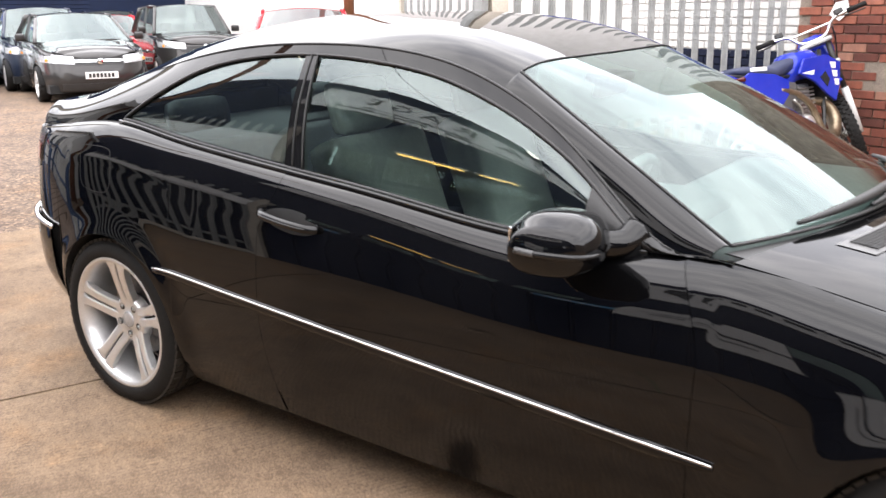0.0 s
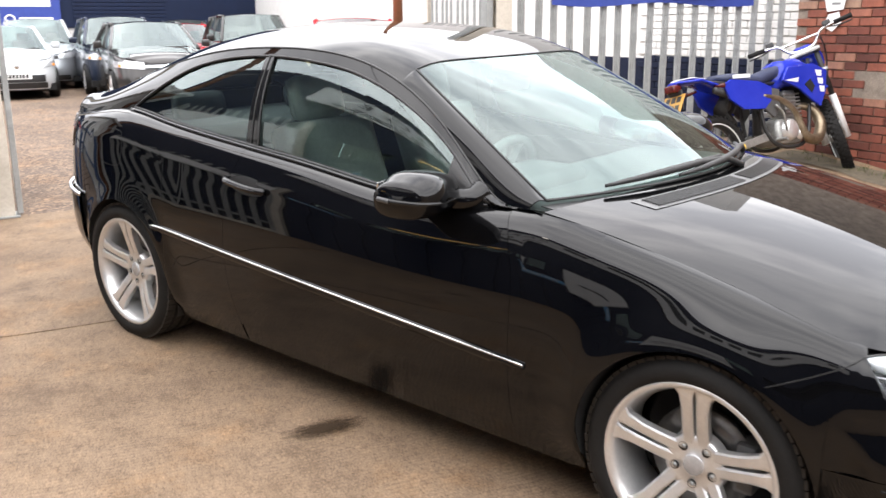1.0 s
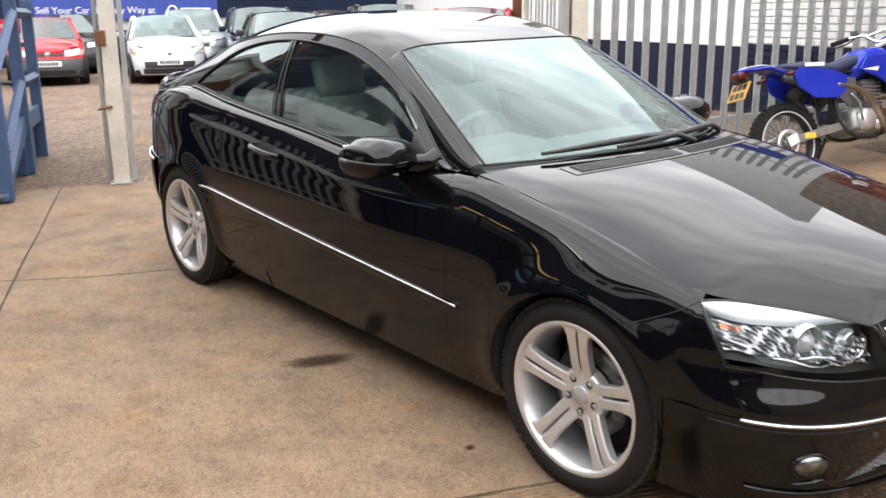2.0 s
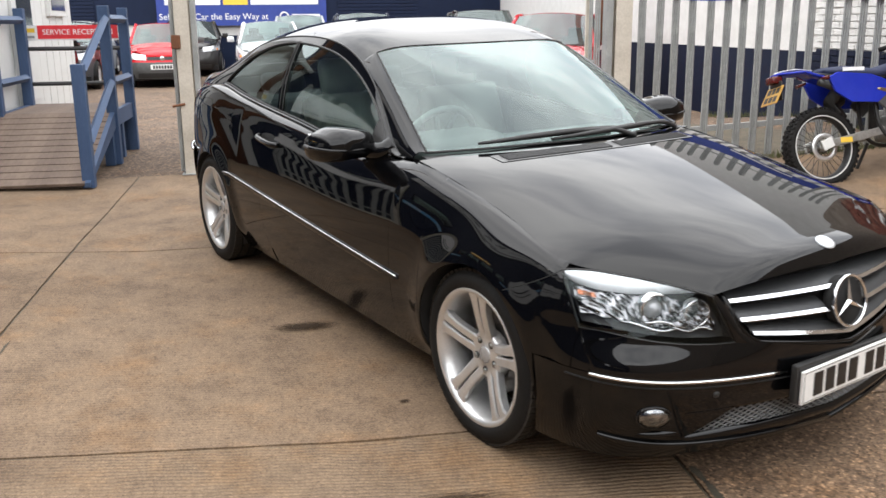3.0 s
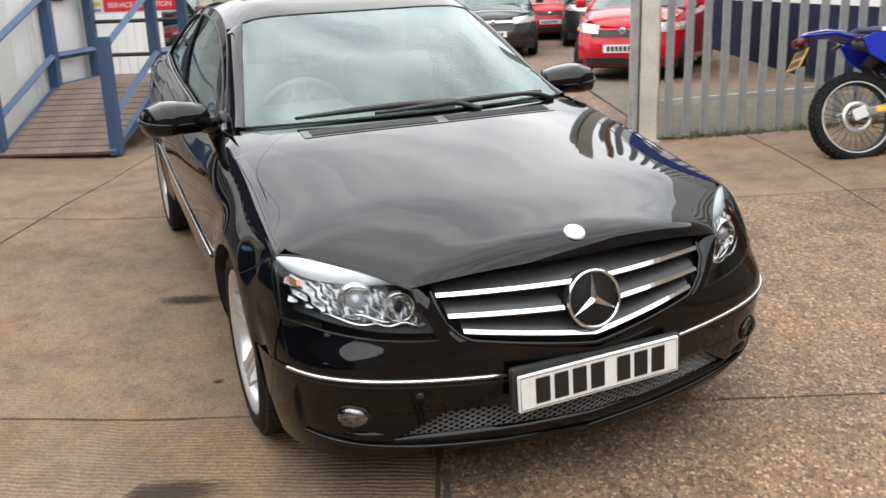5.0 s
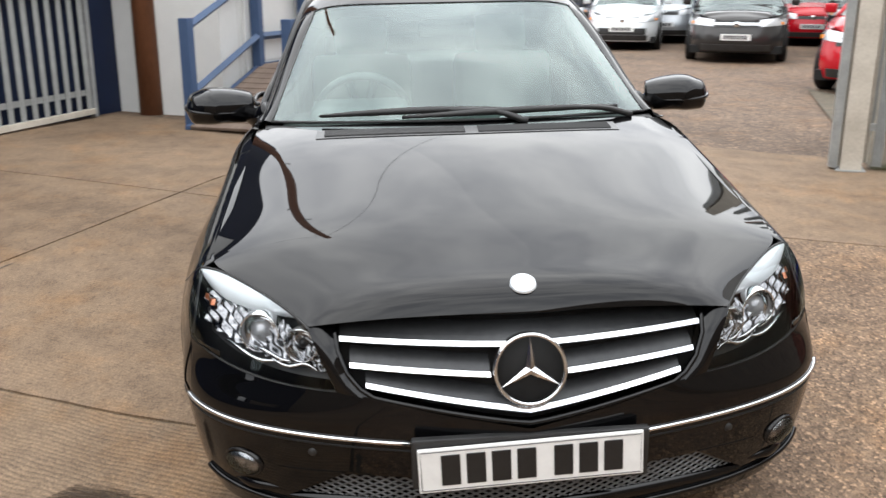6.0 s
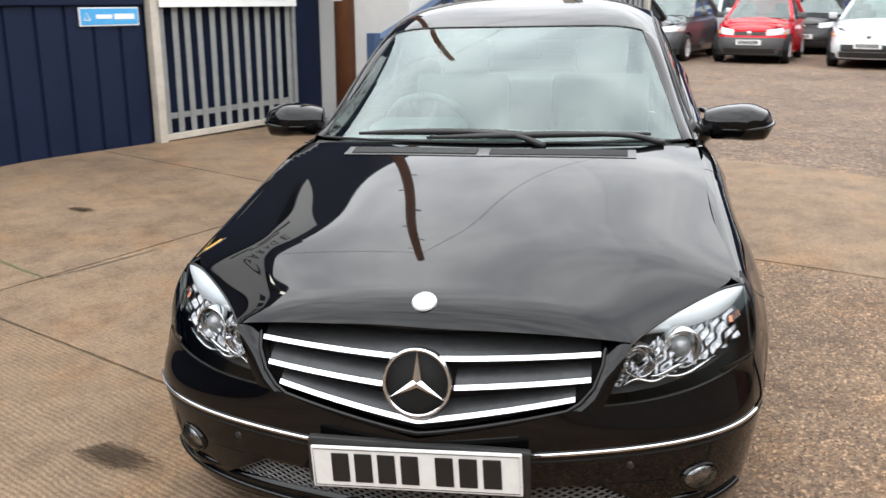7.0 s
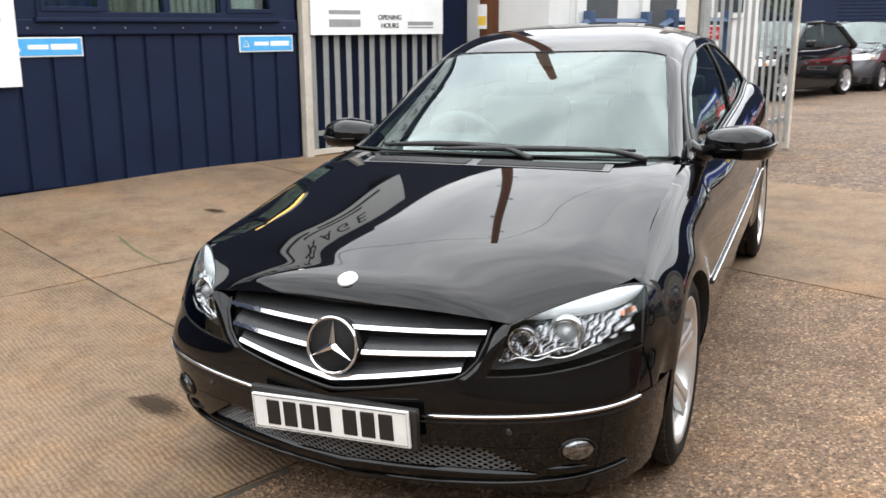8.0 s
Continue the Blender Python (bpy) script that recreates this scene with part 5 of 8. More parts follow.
def front_bumper():
    ths = spread(0, TH_IN, 60) + spread(TH_IN, TH_BUMP, 70)[1:]
    bm = bmesh.new()

    def patch(cols, zs):
        for s in (-1, 1):
            g = [[bm.verts.new((p[0], s * p[1], p[2])) for p in (nose(t, z(t) if callable(z) else z) for z in zs)] for t in cols]
            for a, b in zip(g, g[1:]):
                for i in range(len(zs) - 1):
                    bm.faces.new((a[i], a[i + 1], b[i + 1], b[i]))
    lip = [0.155, 0.165, 0.18, 0.19, 0.20, 0.212, I_LO]
    patch(ths, lip)
    patch([t for t in ths if t >= TH_IN - 1e-6], spread(I_LO, I_HI, 6))
    top = [(lambda f: (lambda t: I_HI + (bumper_top(t) - I_HI) * f))(k / 24) for k in range(25)]
    patch(ths, top)
    # returns round the intake
    for s in (-1, 1):
        for z in (I_LO, I_HI):
            g = [[bm.verts.new((p[0] - d, s * p[1], z + (0.004 if z == I_LO else -0.004) * (d > 0))) for d in (0.0, 0.05)] for p in (nose(t, z) for t in ths if t <= TH_IN + 1e-6)]
            for a, b in zip(g, g[1:]):
                bm.faces.new((a[0], a[1], b[1], b[0]))
    bmesh.ops.remove_doubles(bm, verts=bm.verts[:], dist=0.0006)
    return part("front_bumper", bm, M_BLACK, car, "black bumper with a chrome strip", True)


bumper = front_bumper()
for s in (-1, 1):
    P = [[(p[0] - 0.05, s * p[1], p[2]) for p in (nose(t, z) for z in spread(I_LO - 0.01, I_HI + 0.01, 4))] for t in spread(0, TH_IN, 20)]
    # near-black sheet paints in the shade at the back of the intake
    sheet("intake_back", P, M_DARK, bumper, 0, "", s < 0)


def wall_line(y0, y1, z, n=40, out=0.0, s=1):
    """A line along the nose wall between two half widths at height z (a number or a function of y)."""
    pts = []
    for t in spread(th_nose(y0), th_nose(y1), n):
        zz = z(nose(t, 0.45)[1]) if callable(z) else z
        x, y, q = nose(t, zz)
        pts.append((x + out, s * (y + out * 0.5 * (y / 0.8) ** 3), q))
    return pts


def mesh_grille():
    """Diamond mesh in the lower intake."""
    bm = bmesh.new()
    th = spread(-TH_IN, TH_IN, 64)

    def place(f, z):
        t = -TH_IN + 2 * TH_IN * f
        x, y, q = nose(abs(t), z)
        return (x - 0.022, math.copysign(y, t), q)
    w = 2 * INTAKE_Y
    pitch = 0.030
    n = int((w + 0.1) / pitch)
    for k in range(-3, n + 3):
        for d in (1, -1):
            seg = []
            for i in range(5):
                z = I_LO + (I_HI - I_LO) * i / 4
                y = -INTAKE_Y + k * pitch + d * (z - (I_LO + I_HI) / 2) * 1.7
                if abs(y) < INTAKE_Y:
                    t = th_nose(abs(y), 0.26)
                    p = nose(t, z)
                    seg.append((p[0] - 0.022, math.copysign(p[1], y), z))
            if len(seg) > 1:
                add_tube(bm, seg, 0.0026, 4)
    part("mesh_grille", bm, M_MESH, bumper, "grey diamond mesh")


M_VENT = worn("vent_grey", (0.07, 0.07, 0.07), (0.12, 0.12, 0.12), 12, (0.35, 0.5), 0, 0.1, 120)
M_MESH = worn("mesh_grey", (0.12, 0.12, 0.12), (0.2, 0.2, 0.2), 14, (0.35, 0.5), 0.2, 0.1, 120)
M_PLASTIC_GREY = worn("grey_plastic", (0.05, 0.05, 0.05), (0.09, 0.09, 0.09), 12, (0.4, 0.55), 0, 0.1, 120)
mesh_grille()
CHROME_END = 0.813


def strip_z(y):
    return 0.414 + 0.029 * max(0.0, (y - 0.267) / 0.546) ** 1.5
for s in (-1, 1):
    # slanted corner of the lower intake
    P = [[(lambda p: (p[0] + 0.001, s * p[1], p[2]))(nose(th_nose(INTAKE_Y + 0.012 - (0.012 + 0.15 * f) * h, 0.26), I_LO + (I_HI + 0.004 - I_LO) * f)) for h in spread(0, 1, 8)] for f in spread(0, 1, 8)]
    sheet("intake_corner", P, M_BLACK, bumper, 0.006, "", s > 0)
    part("fog_lip", tube_bm(wall_line(0.60, 0.72, 0.250, 12, -0.004, s), [0.004 + 0.012 * math.sin(math.pi * k / 12) for k in range(13)], 10), M_BLACK, bumper, "", True)
    part("chrome_strip", tube_bm(wall_line(0.268, CHROME_END, strip_z, 60, 0.003, s), 0.005, 8), M_CHROME, bumper, "thin chrome strip", True)
    # dark line along the crease, with its shade put into the colour
    part("bumper_crease_shade", tube_bm(wall_line(0.0, 0.84, lambda y: strip_z(y) - 0.020, 60, -0.001, s), 0.0035, 6), M_DARK, bumper, "", True)
    part("splitter", tube_bm(wall_line(0.0, 0.80, lambda y: 0.184 + 0.055 * (y / 0.8) ** 3, 60, 0.004, s), 0.008, 8), M_BLACK, bumper, "", True)
    # fog lamp in its round recess
    t = th_nose(0.672, 0.314)
    fx, fy, fz = nose(t, 0.314)
    along = Vector(nose(t + 0.02, fz)) - Vector(nose(t - 0.02, fz))
    rise = Vector(nose(t, fz + 0.02)) - Vector(nose(t, fz - 0.02))
    n = along.cross(rise).normalized()
    n = Vector((n.x, s * n.y, n.z))
    c = Vector((fx, s * fy, fz)) + n * 0.001
    m = look(c, c + n) @ pose(0, 0, 0, 0, 180, 0) @ Matrix.Diagonal((0.90, 0.66, 1, 1))
    f = lathe_part("fog_lamp", [(0.062, -0.03), (0.061, 0.003), (0.057, 0.006), (0.052, 0.002), (0.0, -0.003)], M_GLOSSBLACK, bumper, 36, "Z", label="oval fog lamp in a black recess", m=m)
    lathe_part("reflector", [(0.052, 0.000), (0.048, 0.006), (0.036, 0.012), (0.018, 0.016), (0.0, 0.017)], M_PAN, f, 32, "Z", label="silver lamp")
    lathe_part("lens", [(0.0, 0.021), (0.020, 0.020), (0.038, 0.016), (0.050, 0.009), (0.053, 0.002)], M_LENS, f, 32, "Z")
    sens = nose(th_nose(0.50), 0.47)
    lathe_part("parking_sensor", [(0.0, 0.003), (0.009, 0.003), (0.011, 0.0)], M_PLASTIC, bumper, 16, "Z", m=look(sens[:2] + (0.375,), (sens[0] + 1, s * 0.3, 0.375)) @ pose(0, 0, 0, 0, 180, 0) if s > 0 else look((sens[0], -sens[1], 0.375), (sens[0] + 1, -0.8, 0.375)) @ pose(0, 0, 0, 0, 180, 0))


# number plate with plain bars for its characters
def plate(parent, material, m, w=0.514, h=0.109):
    p = part("number_plate", box_bm((-w / 2, -0.006, 0), (w / 2, 0.004, h), 0.003), material, parent, "white front number plate" if material is M_PLATEWHITE else "yellow number plate", False, m)
    part("border", tube_bm([(-w / 2 + 0.006, -0.0065, 0.006), (w / 2 - 0.006, -0.0065, 0.006), (w / 2 - 0.006, -0.0065, h - 0.006), (-w / 2 + 0.006, -0.0065, h - 0.006), (-w / 2 + 0.006, -0.0065, 0.006)], 0.0012, 4), M_INK, p)
    x = -w * 0.40
    k = w / 0.52
    for i in range(7):
        part("character_bar", box_bm((x, -0.0085, h * 0.16), (x + 0.044 * k, -0.006, h * 0.86), 0.002), M_INK, p)
        x += (0.058 if i != 3 else 0.085) * k
    return p


plate(bumper, M_PLATEWHITE, pose(2.226, 0, 0.328, 0, -2, 90))
part("plate_holder", box_bm((2.195, -0.272, 0.322), (2.2185, 0.272, 0.445), 0.006), M_PLASTIC, bumper, "black plate holder")


# bonnet
BON_Z = spline((0.9, 1.1, 1.3, 1.6, 1.9, 2.0, 2.05, 2.085, 2.105, 2.118), (0.952, 0.931, 0.903, 0.853, 0.797, 0.776, 0.765, 0.752, 0.732, 0.700))
SIDE_A = (0.0, 0.12, 0.30, 0.48, 0.68, 0.76, 0.84, 0.92, 1.0)
SIDE_T = spline(SIDE_A, (0.80, 0.965, 1.19, 1.44, 1.738, 1.815, 1.895, 1.98, 2.069))
SIDE_Y = spline(SIDE_A, (0.724, 0.727, 0.728, 0.735, 0.749, 0.692, 0.620, 0.552, 0.493))
SIDE_Z = spline(SIDE_A, (0.902, 0.882, 0.843, 0.791, 0.728, 0.716, 0.704, 0.689, 0.672))
CREASE = spline((0.0, 0.30, 0.48, 0.68, 0.84, 1.0), (0.86, 0.83, 0.79, 0.69, 0.74, 0.86))


def bonnet_place(a, b):
    """a: 0 at the windscreen to 1 at the nose; b: -1 to 1 across, with a soft crease along each side."""
    xc = 0.985 + (2.117 - 0.985) * (a ** 0.95)
    xs, ys, zs = float(SIDE_T(a)), float(SIDE_Y(a)), float(SIDE_Z(a))
    zc = float(BON_Z(xc))
    q = abs(b)
    x = xc + (xs - xc) * q * q
    qc = float(CREASE(a))
    out = max(0.0, (q - qc) / (1 - qc))
    h = 0.90 * q ** 2.3 + 0.10 * out ** 1.35
    front = ease(a, 0.84, 1.0)
    z = zc - (zc - zs) * (h * (1 - front) + q ** 2.7 * front)
    return (x, b * ys, z)


P = [[bonnet_place(a, b) for b in spread(-1, 1, 160)] for a in spread(0, 1, 90)]
bonnet = sheet("bonnet", P, M_BLACK, car, 0.005, "", False)
# round badge on its leading edge
bx, by, bz = bonnet_place(0.965, 0.0)
nrm = (Vector(bonnet_place(0.975, 0.0)) - Vector(bonnet_place(0.955, 0.0))).normalized()
up = Vector((-nrm.z, 0, nrm.x)) * -1 if nrm.x < 0 else Vector((-nrm.z, 0, nrm.x))
lathe_part("bonnet_badge", [(0.0, 0.004), (0.022, 0.004), (0.029, 0.003), (0.031, -0.003)], M_BADGE, bonnet, 32, "Z", label="round silver badge", m=look((bx, by, bz + 0.003), Vector((bx, by, bz + 0.003)) - up))
for s in (-1, 1):
    for off in range(7):
        a = 0.062 + 0.0072 * off
        part("vent_slat", tube_bm([tuple(Vector(bonnet_place(a, s * b)) + Vector((0, 0, 0.0045))) for b in spread(0.03, 0.66, 16)], 0.0028, 5), M_PLASTIC, bonnet)
P = [[tuple(Vector(bonnet_place(a, b)) + Vector((0, 0, 0.0022))) for b in spread(-0.70, 0.70, 40)] for a in spread(0.050, 0.118, 4)]
sheet("vent_tray", P, M_VENT, bonnet, 0, "grey slotted air intake")


# headlights between the bumper's top edge, the bonnet's side edge and the wing's tip
LAMP_Y = flank(1.842, 0.567) - 0.001


@functools.lru_cache(maxsize=None)
def lamp_low(g):
    y = 0.435 + (LAMP_Y - 0.435) * g
    z = lamp_foot(y)
    k = ease(g, 0.85, 1.0)
    p = Vector(nose(th_nose(y, z), z))
    return p.lerp(lamp_rear(0.0), k)


@functools.lru_cache(maxsize=None)
def lamp_high(g):
    a = 1.0 - 0.32 * g
    p = Vector((float(SIDE_T(a)) + 0.003, float(SIDE_Y(a)) + 0.003, float(SIDE_Z(a)) - 0.004))
    return p.lerp(lamp_rear(1.0), ease(g, 0.8, 1.0))


@functools.lru_cache(maxsize=None)
def lamp_rear(f):
    x = 1.842 - 0.104 * f
    z = hl_low(x)
    return Vector((x + 0.002, flank(x, z) - 0.001, z))


def hl_place(g, f, back=0.0, side=1):
    """g: 0 at the inner end to 1 at the rear tip; f: 0 at the lower edge to 1 at the upper."""
    lo_p, hi_p = lamp_low(g), lamp_high(g)
    rear, inner = lamp_rear(f), lamp_low(0.0).lerp(lamp_high(0.0), f)
    corners = lamp_low(0.0).lerp(lamp_high(0.0), f).lerp(lamp_rear(0.0).lerp(lamp_rear(1.0), f), g)
    p = lo_p.lerp(hi_p, f) + inner.lerp(rear, g) - corners
    k = 0.016 * math.sin(math.pi * f) * math.sin(math.pi * min(1.0, g * 0.9 + 0.1))
    p += Vector((0.75 - 0.35 * g, 0.35 + 0.45 * g, 0.25)) * k
    c = Vector((1.2, 0.1, p.z))
    d = (p - c).normalized()
    p -= d * back
    return (p.x, side * p.y, p.z)


BROW = spline((0.0, 0.08, 0.20, 0.35, 0.55, 0.75, 0.90, 1.0), (0.0, 0.05, 0.15, 0.24, 0.33, 0.38, 0.34, 0.16))
for s in (-1, 1):
    loop = [hl_place(g, 0.0, 0.004, s) for g in spread(0, 1, 30)] + [hl_place(g, 1.0, 0.004, s) for g in spread(1, 0, 30)] + [hl_place(0, 0, 0.004, s)]
    hl = part("headlight", tube_bm(loop, 0.0035, 6), M_PLASTIC, car, "swept clear headlight with silver reflectors", True)
    sheet("lens", [[hl_place(g, f, 0.001, s) for f in spread(0, 1, 14)] for g in spread(0, 1, 40)], M_LENS, hl)
    sheet("housing", [[hl_place(g, f, 0.060 + 0.02 * math.sin(3.1 * f), s) for f in spread(0, 1, 8)] for g in spread(0, 1, 30)], M_PLASTIC, hl, 0, "dark grey inner housing")
    sheet("indicator_brow", [[hl_place(g, 0.985 - float(BROW(g)) * (1 - f), 0.006 + 0.030 * (1 - f) ** 2, s) for f in spread(0, 1, 8)] for g in spread(0.09, 0.975, 50)], M_LAMPWHITE, hl, 0.002, "bright silver indicator strip")
    for g, r, zf in ((0.19, 0.038, 0.50), (0.50, 0.046, 0.44)):
        q = Vector(hl_place(g, zf, 0.040, s))
        m = look(q, q + Vector((1, s * 0.30, 0.05))) @ pose(0, 0, 0, 0, 180, 0)
        rf = lathe_part("reflector", [(0.0, -0.034), (r * 0.35, -0.030), (r * 0.75, -0.012), (r, 0.014), (r * 1.05, 0.018), (r * 1.12, 0.012), (r * 1.16, -0.010)], M_REFLECTOR, hl, 32, "Z", label="round chrome reflector", m=m)
        if g > 0.4:
            lathe_part("projector", [(0.0, 0.020), (r * 0.3, 0.017), (r * 0.55, 0.006), (r * 0.70, -0.012)], M_LENSGREY, rf, 28, "Z", label="glass projector dome")
            lathe_part("bezel", [(r * 0.70, -0.02), (r * 0.73, 0.004), (r * 0.80, -0.012)], M_CHROME, rf, 28, "Z")
        else:
            lathe_part("bulb_shade", [(0.0, 0.004), (r * 0.28, 0.002), (r * 0.36, -0.020)], M_PLASTIC, rf, 24, "Z", label="dark bulb shade")
            lathe_part("bezel", [(r * 0.55, -0.016), (r * 0.60, -0.004), (r * 0.66, -0.014)], M_CHROME, rf, 24, "Z")
    # crinkled bright pan under and between the bowls
    rows = []
    for g in spread(0.07, 0.94, 90):
        row = []
        for f in spread(0.17, 0.70 - 0.10 * g, 24):
            w = 0.005 * math.sin(41 * g + 9 * f) * math.cos(15 * f + 11 * g) + 0.004 * math.sin(83 * g - 23 * f) + 0.003 * math.sin(47 * f - 31 * g)
            row.append(hl_place(g, f, 0.043 + w, s))
        rows.append(row)
    sheet("reflector_pan", rows, M_PAN, hl, 0, "crinkled chrome pan")
    for k, (g0, g1, f0) in enumerate(((0.12, 0.42, 0.20), (0.36, 0.78, 0.16), (0.30, 0.62, 0.25))):
        line = bend([hl_place(g0 + (g1 - g0) * t, f0 + 0.035 * math.sin(7 * t + 2 * k), 0.030 + 0.006 * math.sin(5 * t + k), s) for t in spread(0, 1, 6)], 4)
        part("chrome_ledge", tube_bm(line, [0.0015 + 0.0035 * math.sin(math.pi * i / (len(line) - 1)) for i in range(len(line))], 6), M_REFLECTOR, hl, "", True)
    rows = [[hl_place(g, f, 0.018 + 0.012 * abs(math.sin(40 * g)), s) for f in spread(0.49, 0.57, 5)] for g in spread(0.85, 0.915, 10)]
    sheet("amber_bulb", rows, M_AMBERSOFT, hl, 0, "orange tinted side indicator")


for s in (-1, 1):
    pts = [(x, s * (flank(x, z) - 0.0017), z) for x, z in ((1.738 + (1.545 - 1.738) * f, 0.716 + (0.612 - 0.716) * f ** 0.8) for f in spread(0, 1, 14))]
    part("wing_seam", tube_bm(pts, 0.0025, 6), M_DARK, car, "", True)

# radiator grille: dark back, three louvres a side, ring and three-armed emblem
def grille_place(y, z, back=0.0):
    t = th_nose(min(abs(y), 0.46), z)
    x = nose(t, z)[0] - 0.012
    return (x - back, y, z)


grille = part("radiator_grille", bmesh.new(), M_PLASTIC, car, "black grille with three chrome louvres")
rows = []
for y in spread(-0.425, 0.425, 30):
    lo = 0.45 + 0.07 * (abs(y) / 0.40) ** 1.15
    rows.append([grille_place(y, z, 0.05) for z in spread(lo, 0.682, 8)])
# near-black backing, the shade behind the louvres put into its colour
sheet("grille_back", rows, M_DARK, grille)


def louvre(z_in, z_out, y_in, y_out, s):
    n = 16
    top, edge = [], []
    for k in range(n + 1):
        y = y_in + (y_out - y_in) * k / n
        z = z_in + (z_out - z_in) * (y / 0.40)
        a, b, c = grille_place(y, z, 0.002), grille_place(y, z + 0.030, 0.042), grille_place(y, z + 0.016, 0.014)
        top.append([(b[0], s * b[1], b[2]), (c[0], s * c[1], c[2]), (a[0], s * a[1], a[2])])
        edge.append((a[0] + 0.004, s * a[1], a[2]))
    l = sheet("louvre", top, M_GRILLEGREY, grille, 0.003, "", s > 0)
    bm = bmesh.new()
    prof = [(-0.003, -0.005), (0.004, -0.0055), (0.006, -0.002), (-0.002, 0.0075), (-0.006, 0.006)]
    rings = [[bm.verts.new((p[0] + dx, p[1], p[2] + dz)) for dx, dz in prof] for p in edge]
    for a, b in zip(rings, rings[1:]):
        for i in range(5):
            bm.faces.new((a[i], a[(i + 1) % 5], b[(i + 1) % 5], b[i]))
    bm.faces.new(rings[0])
    bm.faces.new(rings[-1][::-1])
    part("chrome_edge", bm, M_CHROME, l, "bright chrome edge")


for s in (-1, 1):
    louvre(0.640, 0.638, 0.0, 0.424, s)
    louvre(0.575, 0.584, 0.088, 0.403, s)
    louvre(0.495, 0.545, 0.0, 0.368, s)
# frame round the opening
outline = [(y, 0.694 - 0.006 * (abs(y) / 0.4) ** 4) for y in spread(-0.405, 0.405, 24)]
outline += [(0.428, 0.680), (0.436, 0.660), (0.430, 0.615), (0.411, 0.566), (0.380, 0.532)]
outline += [(y, 0.466 + 0.048 * (abs(y) / 0.34) ** 1.15) for y in spread(0.35, -0.35, 24)]
outline += [(-0.380, 0.532), (-0.411, 0.566), (-0.430, 0.615), (-0.436, 0.660), (-0.428, 0.680), outline[0]]
part("grille_frame", tube_bm([grille_place(y, z, -0.004) for y, z in outline], 0.007, 8, False), M_BLACK, grille, "gloss black grille frame", True)
# body strip between grille and headlight
CHEEK_Y = spline((0.51, 0.532, 0.566, 0.615, 0.660, 0.680), (0.34, 0.378, 0.409, 0.428, 0.436, 0.430))
for s in (-1, 1):
    P = []
    for k in range(13):
        f = k / 12
        e = Vector(hl_place(0.0, f, 0.0, 1))
        zi = 0.515 + (0.672 - 0.515) * f
        i0 = Vector(grille_place(float(CHEEK_Y(zi)), zi, -0.006))
        P.append([(lambda p: (p.x, s * p.y, p.z))(i0.lerp(e, h) + Vector((0.006 * math.sin(math.pi * h), 0, 0))) for h in spread(0, 1, 8)])
    sheet("grille_cheek", P, M_BLACK, car, 0.004, "", s < 0)


def emblem():
    cx = 2.188
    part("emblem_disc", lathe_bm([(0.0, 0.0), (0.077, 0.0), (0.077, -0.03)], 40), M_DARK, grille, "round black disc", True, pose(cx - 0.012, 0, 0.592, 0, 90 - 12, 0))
    e = lathe_part("emblem_ring", [(0.0745, 0.0), (0.078, 0.005), (0.083, 0.003), (0.0845, -0.004), (0.079, -0.008), (0.0745, -0.004)], M_CHROME, grille, 48, "Z", True, "chrome ring", pose(cx, 0, 0.592, 0, 90 - 12, 0))
    for k in range(3):
        a = math.radians(120 * k + 180)
        bm = bmesh.new()
        tip = bm.verts.new((0.076 * math.cos(a), 0.076 * math.sin(a), 0.0))
        l = bm.verts.new((0.0115 * math.cos(a + 1.05), 0.0115 * math.sin(a + 1.05), -0.002))
        r = bm.verts.new((0.0115 * math.cos(a - 1.05), 0.0115 * math.sin(a - 1.05), -0.002))
        c = bm.verts.new((0, 0, 0.005))
        for f in ((tip, l, c), (tip, c, r), (l, tip, r), (c, l, r)):
            bm.faces.new(f)
        part("emblem_arm", bm, M_CHROME, e, "", False)


def lathe_bm(profile, seg):
    v, f = lathe(profile, seg, "Z")
    bm = bmesh.new()
    vs = [bm.verts.new(p) for p in v]
    for q in f:
        if len(set(q)) == 4:
            bm.faces.new([vs[i] for i in q])
    bmesh.ops.remove_doubles(bm, verts=bm.verts[:], dist=0.0001)
    return bm


emblem()


# greenhouse: rails, roof, glass
RAIL_X = (-2.05, -1.9, -1.6, -1.3, -0.9, -0.55, -0.3, -0.06, 0.144, 0.337, 0.514, 0.64, 0.80)
RAIL_Z = spline(RAIL_X, (1.036, 1.052, 1.125, 1.213, 1.294, 1.320, 1.317, 1.284, 1.217, 1.115, 0.985, 0.912, 0.905))
RAIL_Y = spline(RAIL_X, (0.572, 0.576, 0.578, 0.578, 0.578, 0.578, 0.578, 0.584, 0.606, 0.645, 0.692, 0.722, 0.722))
ROOF_X = (-2.12, -2.0, -1.9, -1.6, -1.25, -0.9, -0.5, -0.2, 0.0, 0.20)
ROOF_Z = spline(ROOF_X, (1.048, 1.062, 1.085, 1.205, 1.322, 1.384, 1.404, 1.381, 1.334, 1.262))
TOP_X = (-1.40, -1.25, -1.1, -0.95, -0.75, -0.55, -0.3, -0.1, 0.1, 0.25, 0.4, 0.52, 0.62)
TOP_Z = spline(TOP_X, (1.038, 1.132, 1.207, 1.250, 1.280, 1.291, 1.281, 1.254, 1.196, 1.134, 1.049, 0.962, 0.897))
ROOF_END = 0.115


